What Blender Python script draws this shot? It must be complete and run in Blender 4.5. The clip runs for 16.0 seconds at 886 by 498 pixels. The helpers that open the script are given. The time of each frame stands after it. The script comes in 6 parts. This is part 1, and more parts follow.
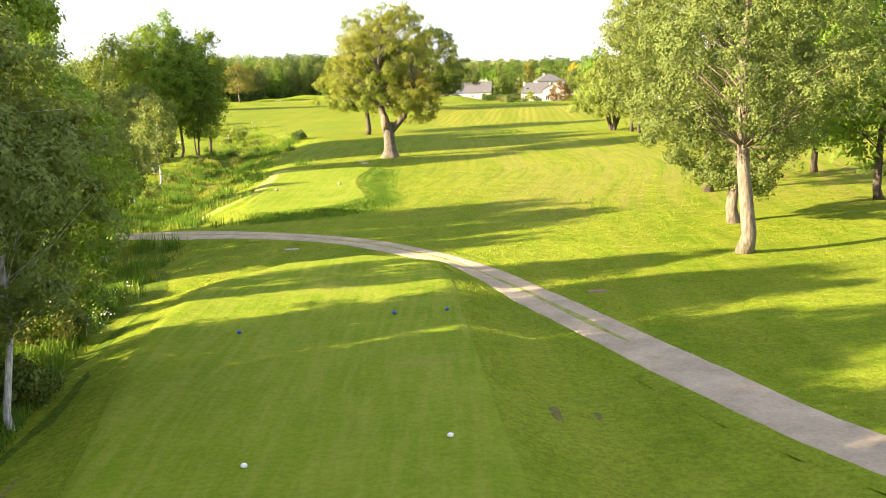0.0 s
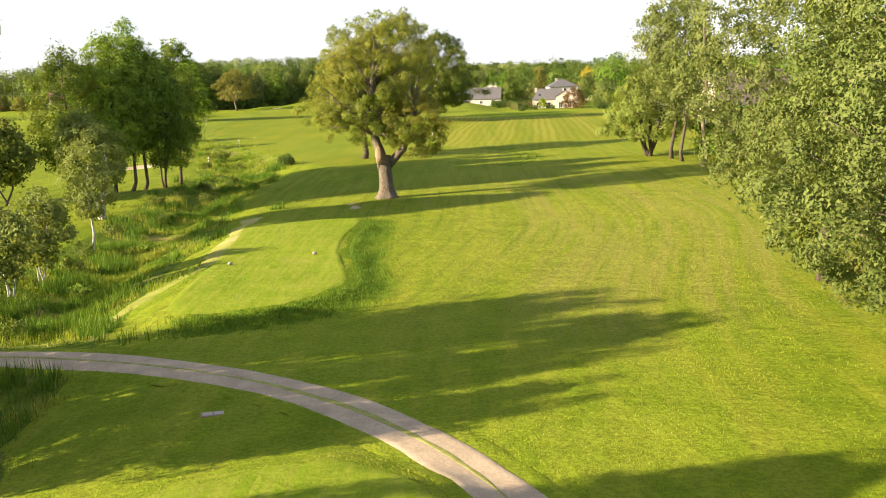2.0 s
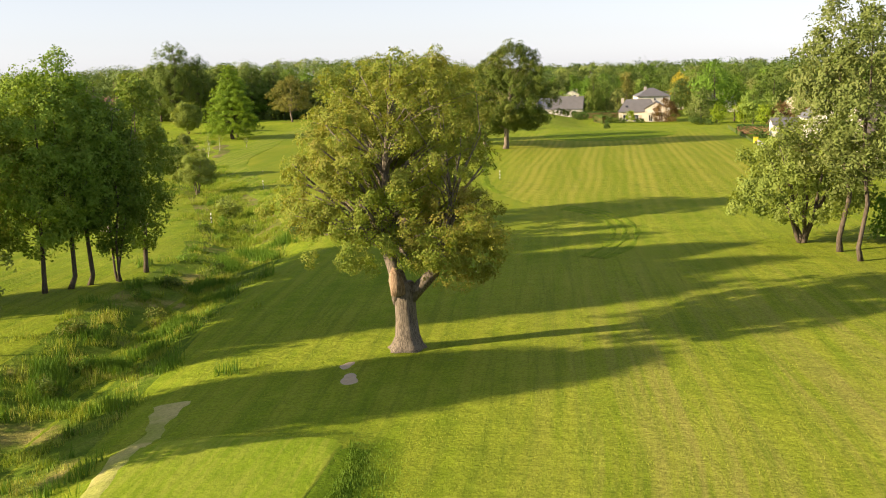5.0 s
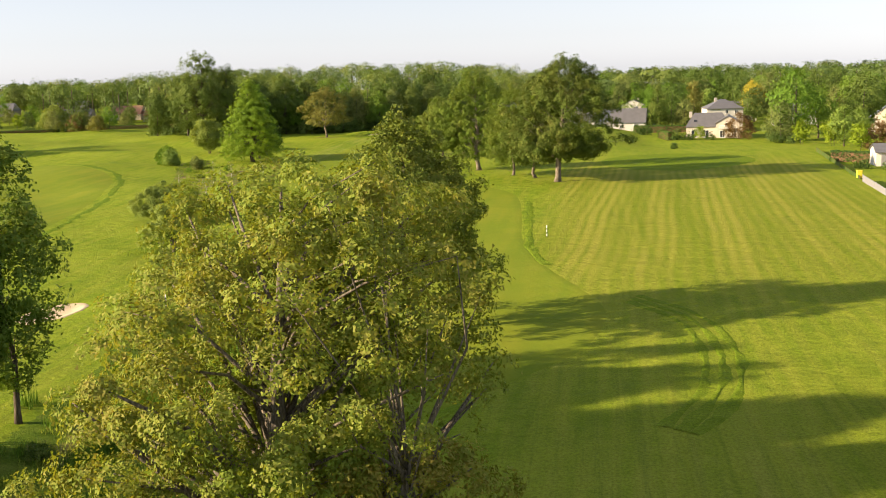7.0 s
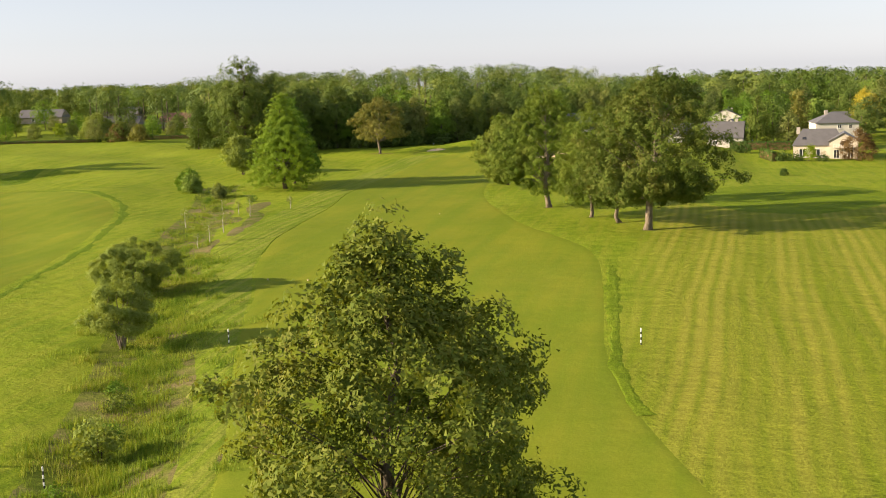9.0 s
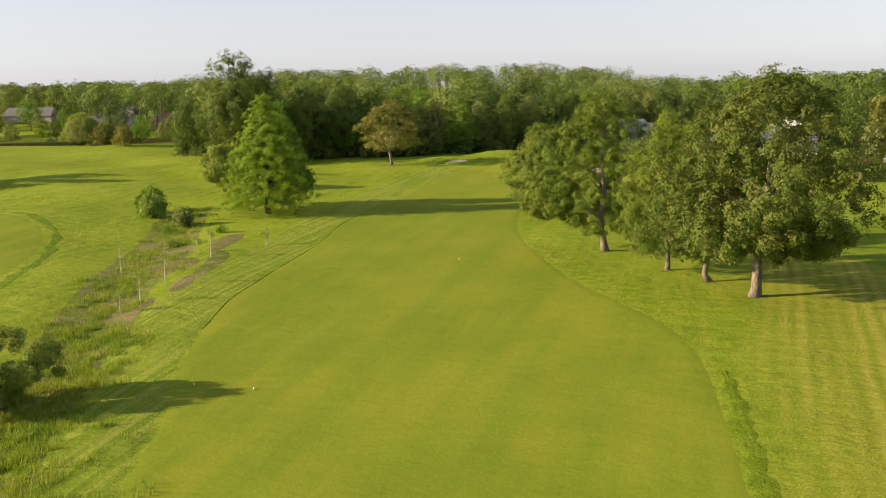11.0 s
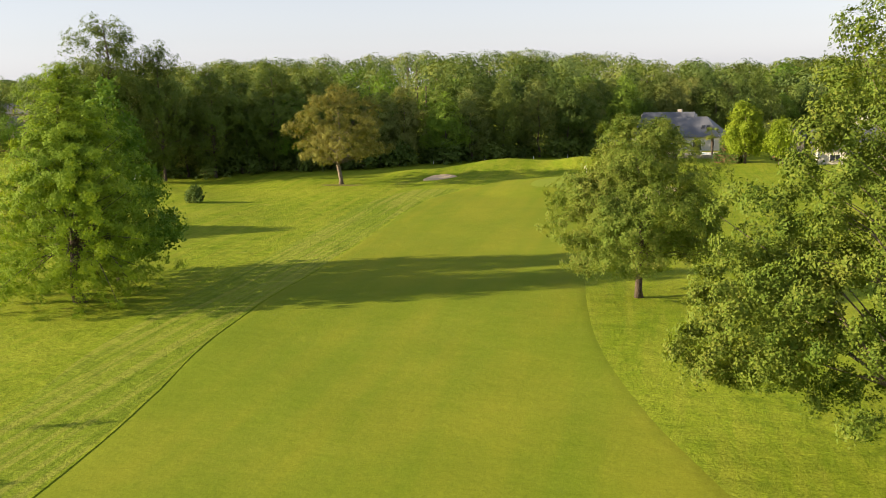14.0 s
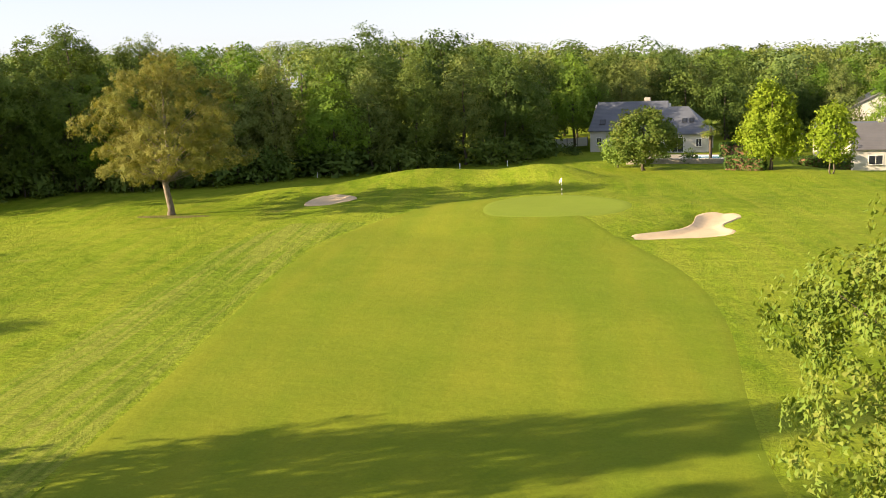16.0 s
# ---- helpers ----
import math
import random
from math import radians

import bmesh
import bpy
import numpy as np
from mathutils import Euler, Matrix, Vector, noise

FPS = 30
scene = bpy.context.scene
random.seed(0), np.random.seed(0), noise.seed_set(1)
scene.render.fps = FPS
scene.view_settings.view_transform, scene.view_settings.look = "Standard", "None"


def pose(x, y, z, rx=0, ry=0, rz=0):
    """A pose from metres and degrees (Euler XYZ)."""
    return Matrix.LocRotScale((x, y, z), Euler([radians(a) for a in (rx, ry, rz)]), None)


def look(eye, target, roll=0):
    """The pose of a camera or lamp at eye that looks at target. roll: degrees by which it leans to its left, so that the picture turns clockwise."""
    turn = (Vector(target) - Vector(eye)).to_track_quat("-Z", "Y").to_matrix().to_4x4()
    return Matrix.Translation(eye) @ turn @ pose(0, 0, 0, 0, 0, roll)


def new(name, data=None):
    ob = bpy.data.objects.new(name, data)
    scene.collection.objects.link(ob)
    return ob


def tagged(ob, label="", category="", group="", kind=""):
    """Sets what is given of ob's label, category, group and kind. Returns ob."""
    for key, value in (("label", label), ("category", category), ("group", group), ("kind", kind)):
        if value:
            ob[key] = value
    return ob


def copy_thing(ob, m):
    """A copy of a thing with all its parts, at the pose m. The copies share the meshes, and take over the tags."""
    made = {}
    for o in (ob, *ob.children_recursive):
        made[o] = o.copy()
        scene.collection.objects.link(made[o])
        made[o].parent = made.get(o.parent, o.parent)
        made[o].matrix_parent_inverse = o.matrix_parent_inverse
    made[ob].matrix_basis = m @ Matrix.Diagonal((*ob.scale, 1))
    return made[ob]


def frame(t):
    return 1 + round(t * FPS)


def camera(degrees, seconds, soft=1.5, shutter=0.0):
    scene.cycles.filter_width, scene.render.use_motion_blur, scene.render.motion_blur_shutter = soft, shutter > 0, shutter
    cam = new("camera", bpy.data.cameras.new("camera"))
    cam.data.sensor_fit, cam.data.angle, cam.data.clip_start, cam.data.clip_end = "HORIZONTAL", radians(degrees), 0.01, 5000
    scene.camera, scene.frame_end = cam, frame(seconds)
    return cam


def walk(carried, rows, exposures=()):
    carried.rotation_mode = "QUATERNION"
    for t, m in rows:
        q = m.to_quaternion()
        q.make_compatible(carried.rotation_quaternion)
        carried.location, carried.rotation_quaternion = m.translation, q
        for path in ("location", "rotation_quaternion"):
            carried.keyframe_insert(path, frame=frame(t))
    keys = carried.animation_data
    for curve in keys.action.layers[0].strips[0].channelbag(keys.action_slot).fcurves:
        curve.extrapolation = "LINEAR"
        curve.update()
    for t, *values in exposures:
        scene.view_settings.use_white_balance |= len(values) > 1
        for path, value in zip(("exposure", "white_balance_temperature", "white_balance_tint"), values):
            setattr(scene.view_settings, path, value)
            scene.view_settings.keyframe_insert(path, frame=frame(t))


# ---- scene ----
cam = camera(44.9, 16.0, 1.0)
PATH = [
    (0, (0.561, -0.145, 9.431), (0.542, 1.83, 9.11), -1.4),
    (0.5, (0.573, 4.998, 9.901), (0.554, 6.972, 9.582), -1.4),
    (1, (0.577, 10.267, 10.62), (0.555, 12.241, 10.298), -1.4),
    (1.5, (0.508, 15.845, 10.995), (0.481, 17.819, 10.675), -1.5),
    (2, (0.448, 21.735, 11.496), (0.415, 23.709, 11.176), -1.6),
    (2.5, (0.448, 27.558, 11.93), (0.396, 29.532, 11.611), -1.6),
    (3, (0.587, 33.541, 12.541), (0.513, 35.514, 12.223), -1.5),
    (3.5, (0.765, 39.65, 13.359), (0.67, 41.622, 13.038), -1.5),
    (3.7, (0.925, 42.357, 13.625), (0.816, 44.328, 13.303), -1.6),
    (5.8, (1.534, 72.844, 17.481), (1.326, 74.806, 17.153), -1.3),
    (6, (1.637, 76.019, 17.672), (1.42, 77.981, 17.346), -1.3),
    (6.5, (1.705, 84.652, 18.652), (1.457, 86.61, 18.327), -1.5),
    (7, (1.499, 93.546, 19.666), (1.217, 95.499, 19.34), -1.7),
    (7.5, (1.144, 102.477, 20.788), (0.826, 104.424, 20.459), -1.8),
    (8, (0.386, 112.041, 21.664), (0.035, 113.982, 21.335), -1.8),
    (8.5, (-0.615, 122.139, 22.084), (-0.996, 124.075, 21.756), -1.8),
    (9, (-1.701, 132.282, 22.343), (-2.119, 134.21, 22.018), -1.7),
    (9.2, (-2.317, 136.423, 22.347), (-2.752, 138.349, 22.023), -1.7),
    (11.5, (-13.768, 186.649, 21.98), (-14.225, 188.569, 21.654), -1.1),
    (12, (-16.93, 199.807, 21.405), (-17.39, 201.726, 21.077), -1.1),
    (12.5, (-20.265, 213.872, 20.516), (-20.726, 215.79, 20.188), -1.2),
    (13, (-23.858, 228.479, 19.68), (-24.313, 230.399, 19.35), -1.5),
    (13.5, (-27.957, 243.127, 18.757), (-28.393, 245.051, 18.429), -1.5),
    (14, (-31.772, 258.264, 17.807), (-32.17, 260.196, 17.479), -1.7),
    (14.5, (-35.54, 272.495, 17.0), (-35.888, 274.437, 16.672), -1.8),
    (15, (-39.027, 287.105, 15.828), (-39.331, 289.054, 15.501), -1.9),
    (15.5, (-42.27, 302.392, 14.482), (-42.513, 304.35, 14.158), -2.1),
    (16, (-45.795, 318.34, 13.652), (-45.965, 320.305, 13.324), -2.0),
]
walk(cam, [(t, look(eye, target, roll)) for t, eye, target, roll in PATH],
     [(0, 2.34), (1, 2.06), (2, 1.68), (3.0, 1.42), (4.5, 1.4), (7.0, 1.37), (9.0, 1.22), (12.0, 1.14), (13.5, 1.18), (15.0, 1.41), (16, 1.51)])

# ---------------------------------------------------------------- light
SUN_AZ, SUN_EL = 198.0, 18.9          # degrees; azimuth counted from +x towards +y
sun_dir = Vector((math.cos(radians(SUN_AZ)) * math.cos(radians(SUN_EL)),
                  math.sin(radians(SUN_AZ)) * math.cos(radians(SUN_EL)), math.sin(radians(SUN_EL))))
world = bpy.data.worlds.new("sky")
scene.world = world
world.use_nodes = True
wn, wl = world.node_tree.nodes, world.node_tree.links
sky = wn.new("ShaderNodeTexSky")
sky.sky_type, sky.sun_disc = "NISHITA", False
sky.sun_elevation, sky.sun_rotation = radians(SUN_EL), math.atan2(sun_dir.x, sun_dir.y)
sky.air_density, sky.dust_density, sky.ozone_density = 1.0, 0.4, 1.0
pale = wn.new("ShaderNodeHueSaturation")
pale.inputs["Saturation"].default_value = 0.42
wl.new(sky.outputs[0], pale.inputs["Color"])
cool = wn.new("ShaderNodeMix")
cool.data_type, cool.blend_type = "RGBA", "MULTIPLY"
cool.inputs[0].default_value, cool.inputs[7].default_value = 1.0, (0.955, 0.965, 1.05, 1)
wl.new(pale.outputs[0], cool.inputs[6])
veil = wn.new("ShaderNodeMix")                # thin high haze evens the sky out
veil.data_type = "RGBA"
veil.inputs[0].default_value, veil.inputs[7].default_value = 0.45, (3.1, 3.25, 3.8, 1)
wl.new(cool.outputs[2], veil.inputs[6])
wl.new(veil.outputs[2], wn["Background"].inputs["Color"])
wn["Background"].inputs["Strength"].default_value = 0.082
sun = new("sun", bpy.data.lights.new("sun", "SUN"))
sun.data.energy, sun.data.angle, sun.data.color = 5.75, radians(0.6), (1.0, 0.78, 0.52)
sun.matrix_world = look(sun_dir * 300, (0, 0, 0))


# ---------------------------------------------------------------- materials
class Nodes:
    """A small builder for node materials."""

    def __init__(self, name, rough=0.8, spec=0.25):
        self.mat = bpy.data.materials.new(name)
        self.mat.use_nodes = True
        self.n, self.l = self.mat.node_tree.nodes, self.mat.node_tree.links
        self.out, self.bsdf = self.n["Material Output"], self.n["Principled BSDF"]
        self.bsdf.inputs["Roughness"].default_value = rough
        self.bsdf.inputs["Specular IOR Level"].default_value = spec
        self.where = self.n.new("ShaderNodeTexCoord").outputs["Object"]

    def put(self, socket, value):
        if isinstance(value, bpy.types.NodeSocket):
            self.l.new(value, socket)
        else:
            socket.default_value = (*value, 1.0) if isinstance(value, tuple) and len(value) == 3 and socket.type == "RGBA" else value

    def scaled(self, vector, sx, sy, sz, rz=0.0):
        m = self.n.new("ShaderNodeMapping")
        m.inputs["Scale"].default_value = (sx, sy, sz)
        m.inputs["Rotation"].default_value = (0, 0, radians(rz))
        self.l.new(vector, m.inputs["Vector"])
        return m.outputs[0]

    def noise(self, scale, detail=4.0, vector=None, rough=0.55):
        t = self.n.new("ShaderNodeTexNoise")
        t.inputs["Scale"].default_value, t.inputs["Detail"].default_value = scale, detail
        t.inputs["Roughness"].default_value = rough
        self.l.new(vector or self.where, t.inputs["Vector"])
        return t.outputs["Fac"]

    def ramp(self, fac, *stops):
        r = self.n.new("ShaderNodeValToRGB")
        while len(r.color_ramp.elements) < len(stops):
            r.color_ramp.elements.new(0.5)
        for e, (p, c) in zip(r.color_ramp.elements, stops):
            e.position, e.color = p, (*c, 1.0) if isinstance(c, tuple) else (c, c, c, 1.0)
        self.l.new(fac, r.inputs[0])
        return r.outputs[0]

    def mix(self, fac, a, b, how="MIX"):
        m = self.n.new("ShaderNodeMix")
        m.data_type, m.blend_type = "RGBA", how
        for s, v in ((m.inputs[0], fac), (m.inputs[6], a), (m.inputs[7], b)):
            self.put(s, v)
        return m.outputs[2]

    def math(self, op, a, b=0.0, c=0.0):
        m = self.n.new("ShaderNodeMath")
        m.operation = op
        for s, v in zip(m.inputs, (a, b, c)):
            self.put(s, v)
        return m.outputs[0]

    def xyz(self):
        s = self.n.new("ShaderNodeSeparateXYZ")
        self.l.new(self.where, s.inputs[0])
        return s.outputs

    def smooth(self, value, a, b):
        m = self.n.new("ShaderNodeMapRange")
        m.interpolation_type = "SMOOTHSTEP"
        self.put(m.inputs[0], value)
        m.inputs[1].default_value, m.inputs[2].default_value = a, b
        return m.outputs[0]

    def bump(self, height, strength, distance):
        b = self.n.new("ShaderNodeBump")
        b.inputs["Strength"].default_value, b.inputs["Distance"].default_value = strength, distance
        self.put(b.inputs["Height"], height)
        self.l.new(b.outputs[0], self.bsdf.inputs["Normal"])

    def colour(self, c):
        self.put(self.bsdf.inputs["Base Color"], c)
        return self


def grass(name, dark, mid, light, dry=(0.2, 0.17, 0.06), tuft=1.0, dry_at=0.66, extra=None):
    g = Nodes(name, 0.9, 0.04)
    big = g.noise(0.055, 3.0)
    patch = g.noise(0.6, 4.0)
    fine = g.noise(5.5, 6.0, rough=0.8)
    col = g.ramp(g.math("ADD", g.math("MULTIPLY", big, 0.5), g.math("MULTIPLY", patch, 0.5)), (0.36, dark), (0.5, mid), (0.66, light))
    col = g.mix(g.smooth(g.noise(0.16, 5.0), dry_at, dry_at + 0.14), col, dry)
    if extra:
        col = extra(g, col)
    blade = g.ramp(fine, (0.34, 1 - 0.45 * min(1.3, tuft)), (0.6, 1.0))
    col = g.mix(1.0, col, blade, "MULTIPLY")
    g.colour(col)
    tufts = g.noise(1.5, 6.0, rough=0.68)
    swell = g.noise(0.32, 3.0, g.scaled(g.where, 1.0, 1.5, 1.0, 25.0))
    relief = g.math("ADD", g.math("MULTIPLY", tufts, 0.75), g.math("MULTIPLY", swell, 1.3))
    g.bump(g.math("ADD", relief, g.math("MULTIPLY", fine, 0.25)), min(1.0, 0.35 + 0.6 * tuft), 0.2 * tuft)
    return g.mat


def mown(g, col):
    """Mower stripes on the wide rough beside the fairway, with strewn clippings."""
    x, y, z = g.xyz()
    wob = g.math("MULTIPLY", g.noise(0.02, 2.0), 2.0)
    across = g.math("ADD", g.math("ADD", x, g.math("MULTIPLY", y, -0.07)), wob)
    wide = g.smooth(g.math("SINE", g.math("MULTIPLY", across, 0.82)), -0.35, 0.35)
    thin = g.math("SINE", g.math("MULTIPLY", across, 4.4))
    streak = g.noise(1.0, 3.0, g.scaled(g.where, 1.5, 0.016, 1.0, 4.0))
    broad = g.noise(1.0, 2.0, g.scaled(g.where, 0.22, 0.006, 1.0, 4.0))
    thin = g.math("MULTIPLY", thin, g.math("ADD", 0.08, g.math("MULTIPLY", wide, g.ramp(broad, (0.35, 0.0), (0.6, 0.16)))))
    s = g.math("ADD", g.math("ADD", g.math("MULTIPLY", wide, 0.15), thin), g.math("ADD", g.math("MULTIPLY", streak, 0.6), g.math("MULTIPLY", broad, 0.55)))
    s = g.smooth(s, 0.28, 0.98)
    edge = g.math("MULTIPLY", g.smooth(g.math("ADD", x, g.math("MULTIPLY", g.noise(0.1), 6.0)), -6.0, 3.0), g.smooth(x, 45.0, 36.0))
    reach = g.math("MULTIPLY", g.math("ADD", g.math("MULTIPLY", g.smooth(y, 62.0, 90.0), 0.3), g.math("MULTIPLY", g.smooth(y, 165.0, 205.0), 0.7)), g.smooth(y, 335.0, 300.0))
    mask = g.math("MULTIPLY", edge, reach)
    striped = g.mix(s, (0.150, 0.200, 0.011), (0.282, 0.278, 0.040))
    swath = g.noise(1.0, 4.0, g.scaled(g.where, 0.9, 0.07, 1.0, 28.0))
    col = g.mix(g.ramp(swath, (0.42, 0.0), (0.64, 0.55)), col, (0.257, 0.288, 0.030))
    col = g.mix(g.math("MULTIPLY", mask, 0.85), col, striped)
    fan = g.math("ADD", x, g.math("MULTIPLY", g.smooth(y, 105.0, 60.0), 7.0))      # the passes swing out towards the path
    lane = g.n.new("ShaderNodeCombineXYZ")
    g.put(lane.inputs[0], g.math("MULTIPLY", fan, 1.5))
    g.put(lane.inputs[1], g.math("MULTIPLY", y, 0.035))
    lane = lane.outputs[0]
    dark = g.ramp(g.noise(1.0, 4.0, lane, 0.7), (0.5, 0.0), (0.62, 0.55))
    straw = g.ramp(g.noise(0.62, 5.0, lane, 0.75), (0.43, 0.0), (0.62, 0.8))
    where = g.math("MULTIPLY", g.smooth(x, -2.5, 9.0), g.math("MULTIPLY", g.smooth(y, 58.0, 76.0), g.smooth(y, 160.0, 110.0)))
    col = g.mix(g.math("MULTIPLY", dark, g.math("MULTIPLY", g.smooth(y, 60.0, 80.0), g.smooth(y, 210.0, 130.0))), col, (0.125, 0.175, 0.014))
    return g.mix(g.math("MULTIPLY", straw, where), col, (0.276, 0.262, 0.06))


def rolled(g, col):
    """Faint long passes of the fairway mower and slow drifts of tone."""
    x, y, z = g.xyz()
    passes = g.noise(1.0, 2.0, g.scaled(g.where, 0.34, 0.018, 1.0, -14.0))
    col = g.mix(g.ramp(passes, (0.36, 0.0), (0.62, 0.8)), col, (0.198, 0.218, 0.019))
    return g.mix(g.ramp(g.noise(0.06, 6.0, rough=0.65), (0.4, 0.0), (0.62, 0.6)), col, (0.122, 0.178, 0.012))


def combed(g, col):
    """Faint lines left by the mower along the strip."""
    x, y, z = g.xyz()
    across = g.math("ADD", x, g.math("MULTIPLY", g.math("SINE", g.math("MULTIPLY", y, 0.02)), 6.0))
    fine = g.noise(1.0, 4.0, g.scaled(g.where, 3.2, 0.22, 1.0, 9.0))
    return g.mix(g.ramp(fine, (0.42, 0.0), (0.62, 0.5)), col, (0.257, 0.281, 0.042))


M_GROUND = grass("rough_grass", (0.124, 0.194, 0.010), (0.177, 0.245, 0.015), (0.229, 0.286, 0.024), dry=(0.268, 0.274, 0.059), extra=mown)
M_FAIRWAY = grass("fairway_grass", (0.127, 0.179, 0.011), (0.148, 0.194, 0.015), (0.170, 0.208, 0.019), dry=(0.192, 0.214, 0.026), tuft=0.4, dry_at=0.7, extra=rolled)
def lined(g, col):
    """Swaths of cut grass in long pale and dark lines along the strip."""
    swath = g.noise(1.0, 3.0, g.scaled(g.where, 1.5, 0.035, 1.0, -2.0))
    col = g.mix(g.ramp(swath, (0.46, 0.0), (0.58, 0.6)), col, (0.262, 0.284, 0.050))
    return g.mix(g.ramp(g.noise(1.0, 3.0, g.scaled(g.where, 2.1, 0.05, 1.0, -2.0)), (0.52, 0.0), (0.64, 0.6)), col, (0.110, 0.172, 0.012))


M_SEMI = grass("semi_rough_grass", (0.134, 0.204, 0.014), (0.174, 0.240, 0.019), (0.222, 0.278, 0.029), tuft=1.0, dry_at=0.66, extra=lined)
M_TEE = grass("tee_grass", (0.138, 0.212, 0.011), (0.172, 0.241, 0.016), (0.210, 0.268, 0.023), dry=(0.240, 0.257, 0.048), tuft=0.6, dry_at=0.6, extra=combed)
M_GREEN = grass("putting_green_grass", (0.160, 0.219, 0.025), (0.174, 0.229, 0.028), (0.187, 0.239, 0.032), tuft=0.2, dry_at=0.9)
M_DITCH = grass("ditch_grass", (0.090, 0.142, 0.012), (0.147, 0.189, 0.023), (0.210, 0.209, 0.062), dry=(0.232, 0.194, 0.088), tuft=1.2, dry_at=0.52)
M_WORN = grass("worn_meadow", (0.098, 0.148, 0.014), (0.168, 0.16, 0.055), (0.205, 0.182, 0.075), dry=(0.228, 0.196, 0.09), tuft=1.2, dry_at=0.5)
M_SHOULDER = grass("mown_shoulder", (0.2, 0.25, 0.04), (0.27, 0.295, 0.07), (0.34, 0.34, 0.11), dry=(0.4, 0.36, 0.15), tuft=0.8, dry_at=0.5)
M_BAND = grass("longer_grass", (0.112, 0.179, 0.009), (0.147, 0.214, 0.012), (0.187, 0.249, 0.018), tuft=1.2)
M_COLLAR = grass("collar_grass", (0.098, 0.169, 0.009), (0.125, 0.199, 0.011), (0.157, 0.224, 0.015), dry=(0.152, 0.204, 0.021), tuft=1.3)
M_WILD = grass("meadow_grass", (0.066, 0.122, 0.010), (0.108, 0.17, 0.015), (0.172, 0.214, 0.03), dry=(0.294, 0.261, 0.076), tuft=1.2, dry_at=0.56)


def plain(name, c, rough=0.7, spec=0.3, vary=0.15, scale=3.0, metal=0.0, bump=0.2):
    g = Nodes(name, rough, spec)
    f = g.math("ADD", g.math("MULTIPLY", g.noise(scale, 5.0), 0.6), g.math("MULTIPLY", g.noise(scale * 9, 3.0), 0.4))
    lo, hi = tuple(v * (1 - vary) for v in c), tuple(min(1.0, v * (1 + vary)) for v in c)
    g.colour(g.ramp(f, (0.3, lo), (0.7, hi)))
    g.bsdf.inputs["Metallic"].default_value = metal
    g.bump(g.noise(scale * 12, 3.0), bump, 0.02)
    return g.mat


def leafy(name, *colours, through_light=0.4, rough=0.5, patch=0.25, tone=0.15):
    """Leaves: each its own tone, with broader drifts through the crown."""
    g = Nodes(name, rough + 0.1, 0.05)
    each = g.n.new("ShaderNodeNewGeometry").outputs["Random Per Island"]
    tree_tone = g.n.new("ShaderNodeObjectInfo").outputs["Random"]
    drift = g.noise(patch, 2.0)
    spray = g.noise(patch * 7.0, 2.0)
    f = g.math("ADD", g.math("MULTIPLY", each, 0.26), g.math("ADD", g.math("MULTIPLY", drift, 0.6), g.math("MULTIPLY", spray, 0.4)))
    f = g.math("ADD", f, g.math("MULTIPLY", g.math("SUBTRACT", tree_tone, 0.5), tone))
    n = len(colours)
    col = g.ramp(f, *[(0.28 + 0.6 * i / (n - 1), c) for i, c in enumerate(colours)])
    g.colour(col)
    tr = g.n.new("ShaderNodeBsdfTranslucent")
    g.l.new(g.mix(1.0, col, (1.5, 1.35, 0.5), "MULTIPLY"), tr.inputs["Color"])
    m = g.n.new("ShaderNodeMixShader")
    m.inputs[0].default_value = through_light * 0.55
    g.l.new(g.bsdf.outputs[0], m.inputs[1])
    g.l.new(tr.outputs[0], m.inputs[2])
    g.l.new(m.outputs[0], g.out.inputs[0])
    return g.mat


def bark(name, dark, light, scale=3.0):
    g = Nodes(name, 0.9, 0.15)
    ridges = g.noise(scale, 6.0, g.scaled(g.where, 3.0, 3.0, 0.6), 0.65)
    g.colour(g.mix(g.smooth(g.noise(0.9, 3.0), 0.5, 0.75), g.ramp(ridges, (0.35, dark), (0.65, light)), tuple(v * 0.75 + 0.02 for v in light)))
    g.bump(ridges, 0.9, 0.08)
    return g.mat


M_OAK = leafy("old_oak_leaves", (0.094, 0.158, 0.024), (0.148, 0.212, 0.033), (0.202, 0.24, 0.042), (0.248, 0.232, 0.056), patch=0.16, through_light=0.55)
M_OAK_YOUNG = leafy("young_oak_leaves", (0.06, 0.116, 0.019), (0.098, 0.163, 0.025), (0.143, 0.203, 0.034), (0.19, 0.214, 0.045), patch=0.2, through_light=0.45)
# more blue in these leaves: distance haze put into the base colour
M_HAZED_WOODS = leafy("hazed_woodland_leaves", (0.06, 0.105, 0.042), (0.1, 0.152, 0.05), (0.15, 0.205, 0.06), patch=0.09, through_light=0.3)
M_ROW_OAK = leafy("row_oak_leaves", (0.04, 0.078, 0.013), (0.068, 0.11, 0.018), (0.105, 0.136, 0.026), (0.148, 0.14, 0.037), patch=0.2, through_light=0.33)
M_ROW_GREEN = leafy("green_row_oak_leaves", (0.05, 0.1, 0.014), (0.09, 0.145, 0.02), (0.135, 0.185, 0.028), (0.175, 0.19, 0.036), patch=0.2, through_light=0.38)
M_OLIVE_WOODS = leafy("olive_woodland_leaves", (0.075, 0.115, 0.03), (0.125, 0.165, 0.038), (0.185, 0.22, 0.05), patch=0.07, through_light=0.3)
M_BROWN_OAK = leafy("browned_oak_leaves", (0.12, 0.17, 0.025), (0.19, 0.205, 0.034), (0.27, 0.21, 0.055), patch=0.25, through_light=0.45)
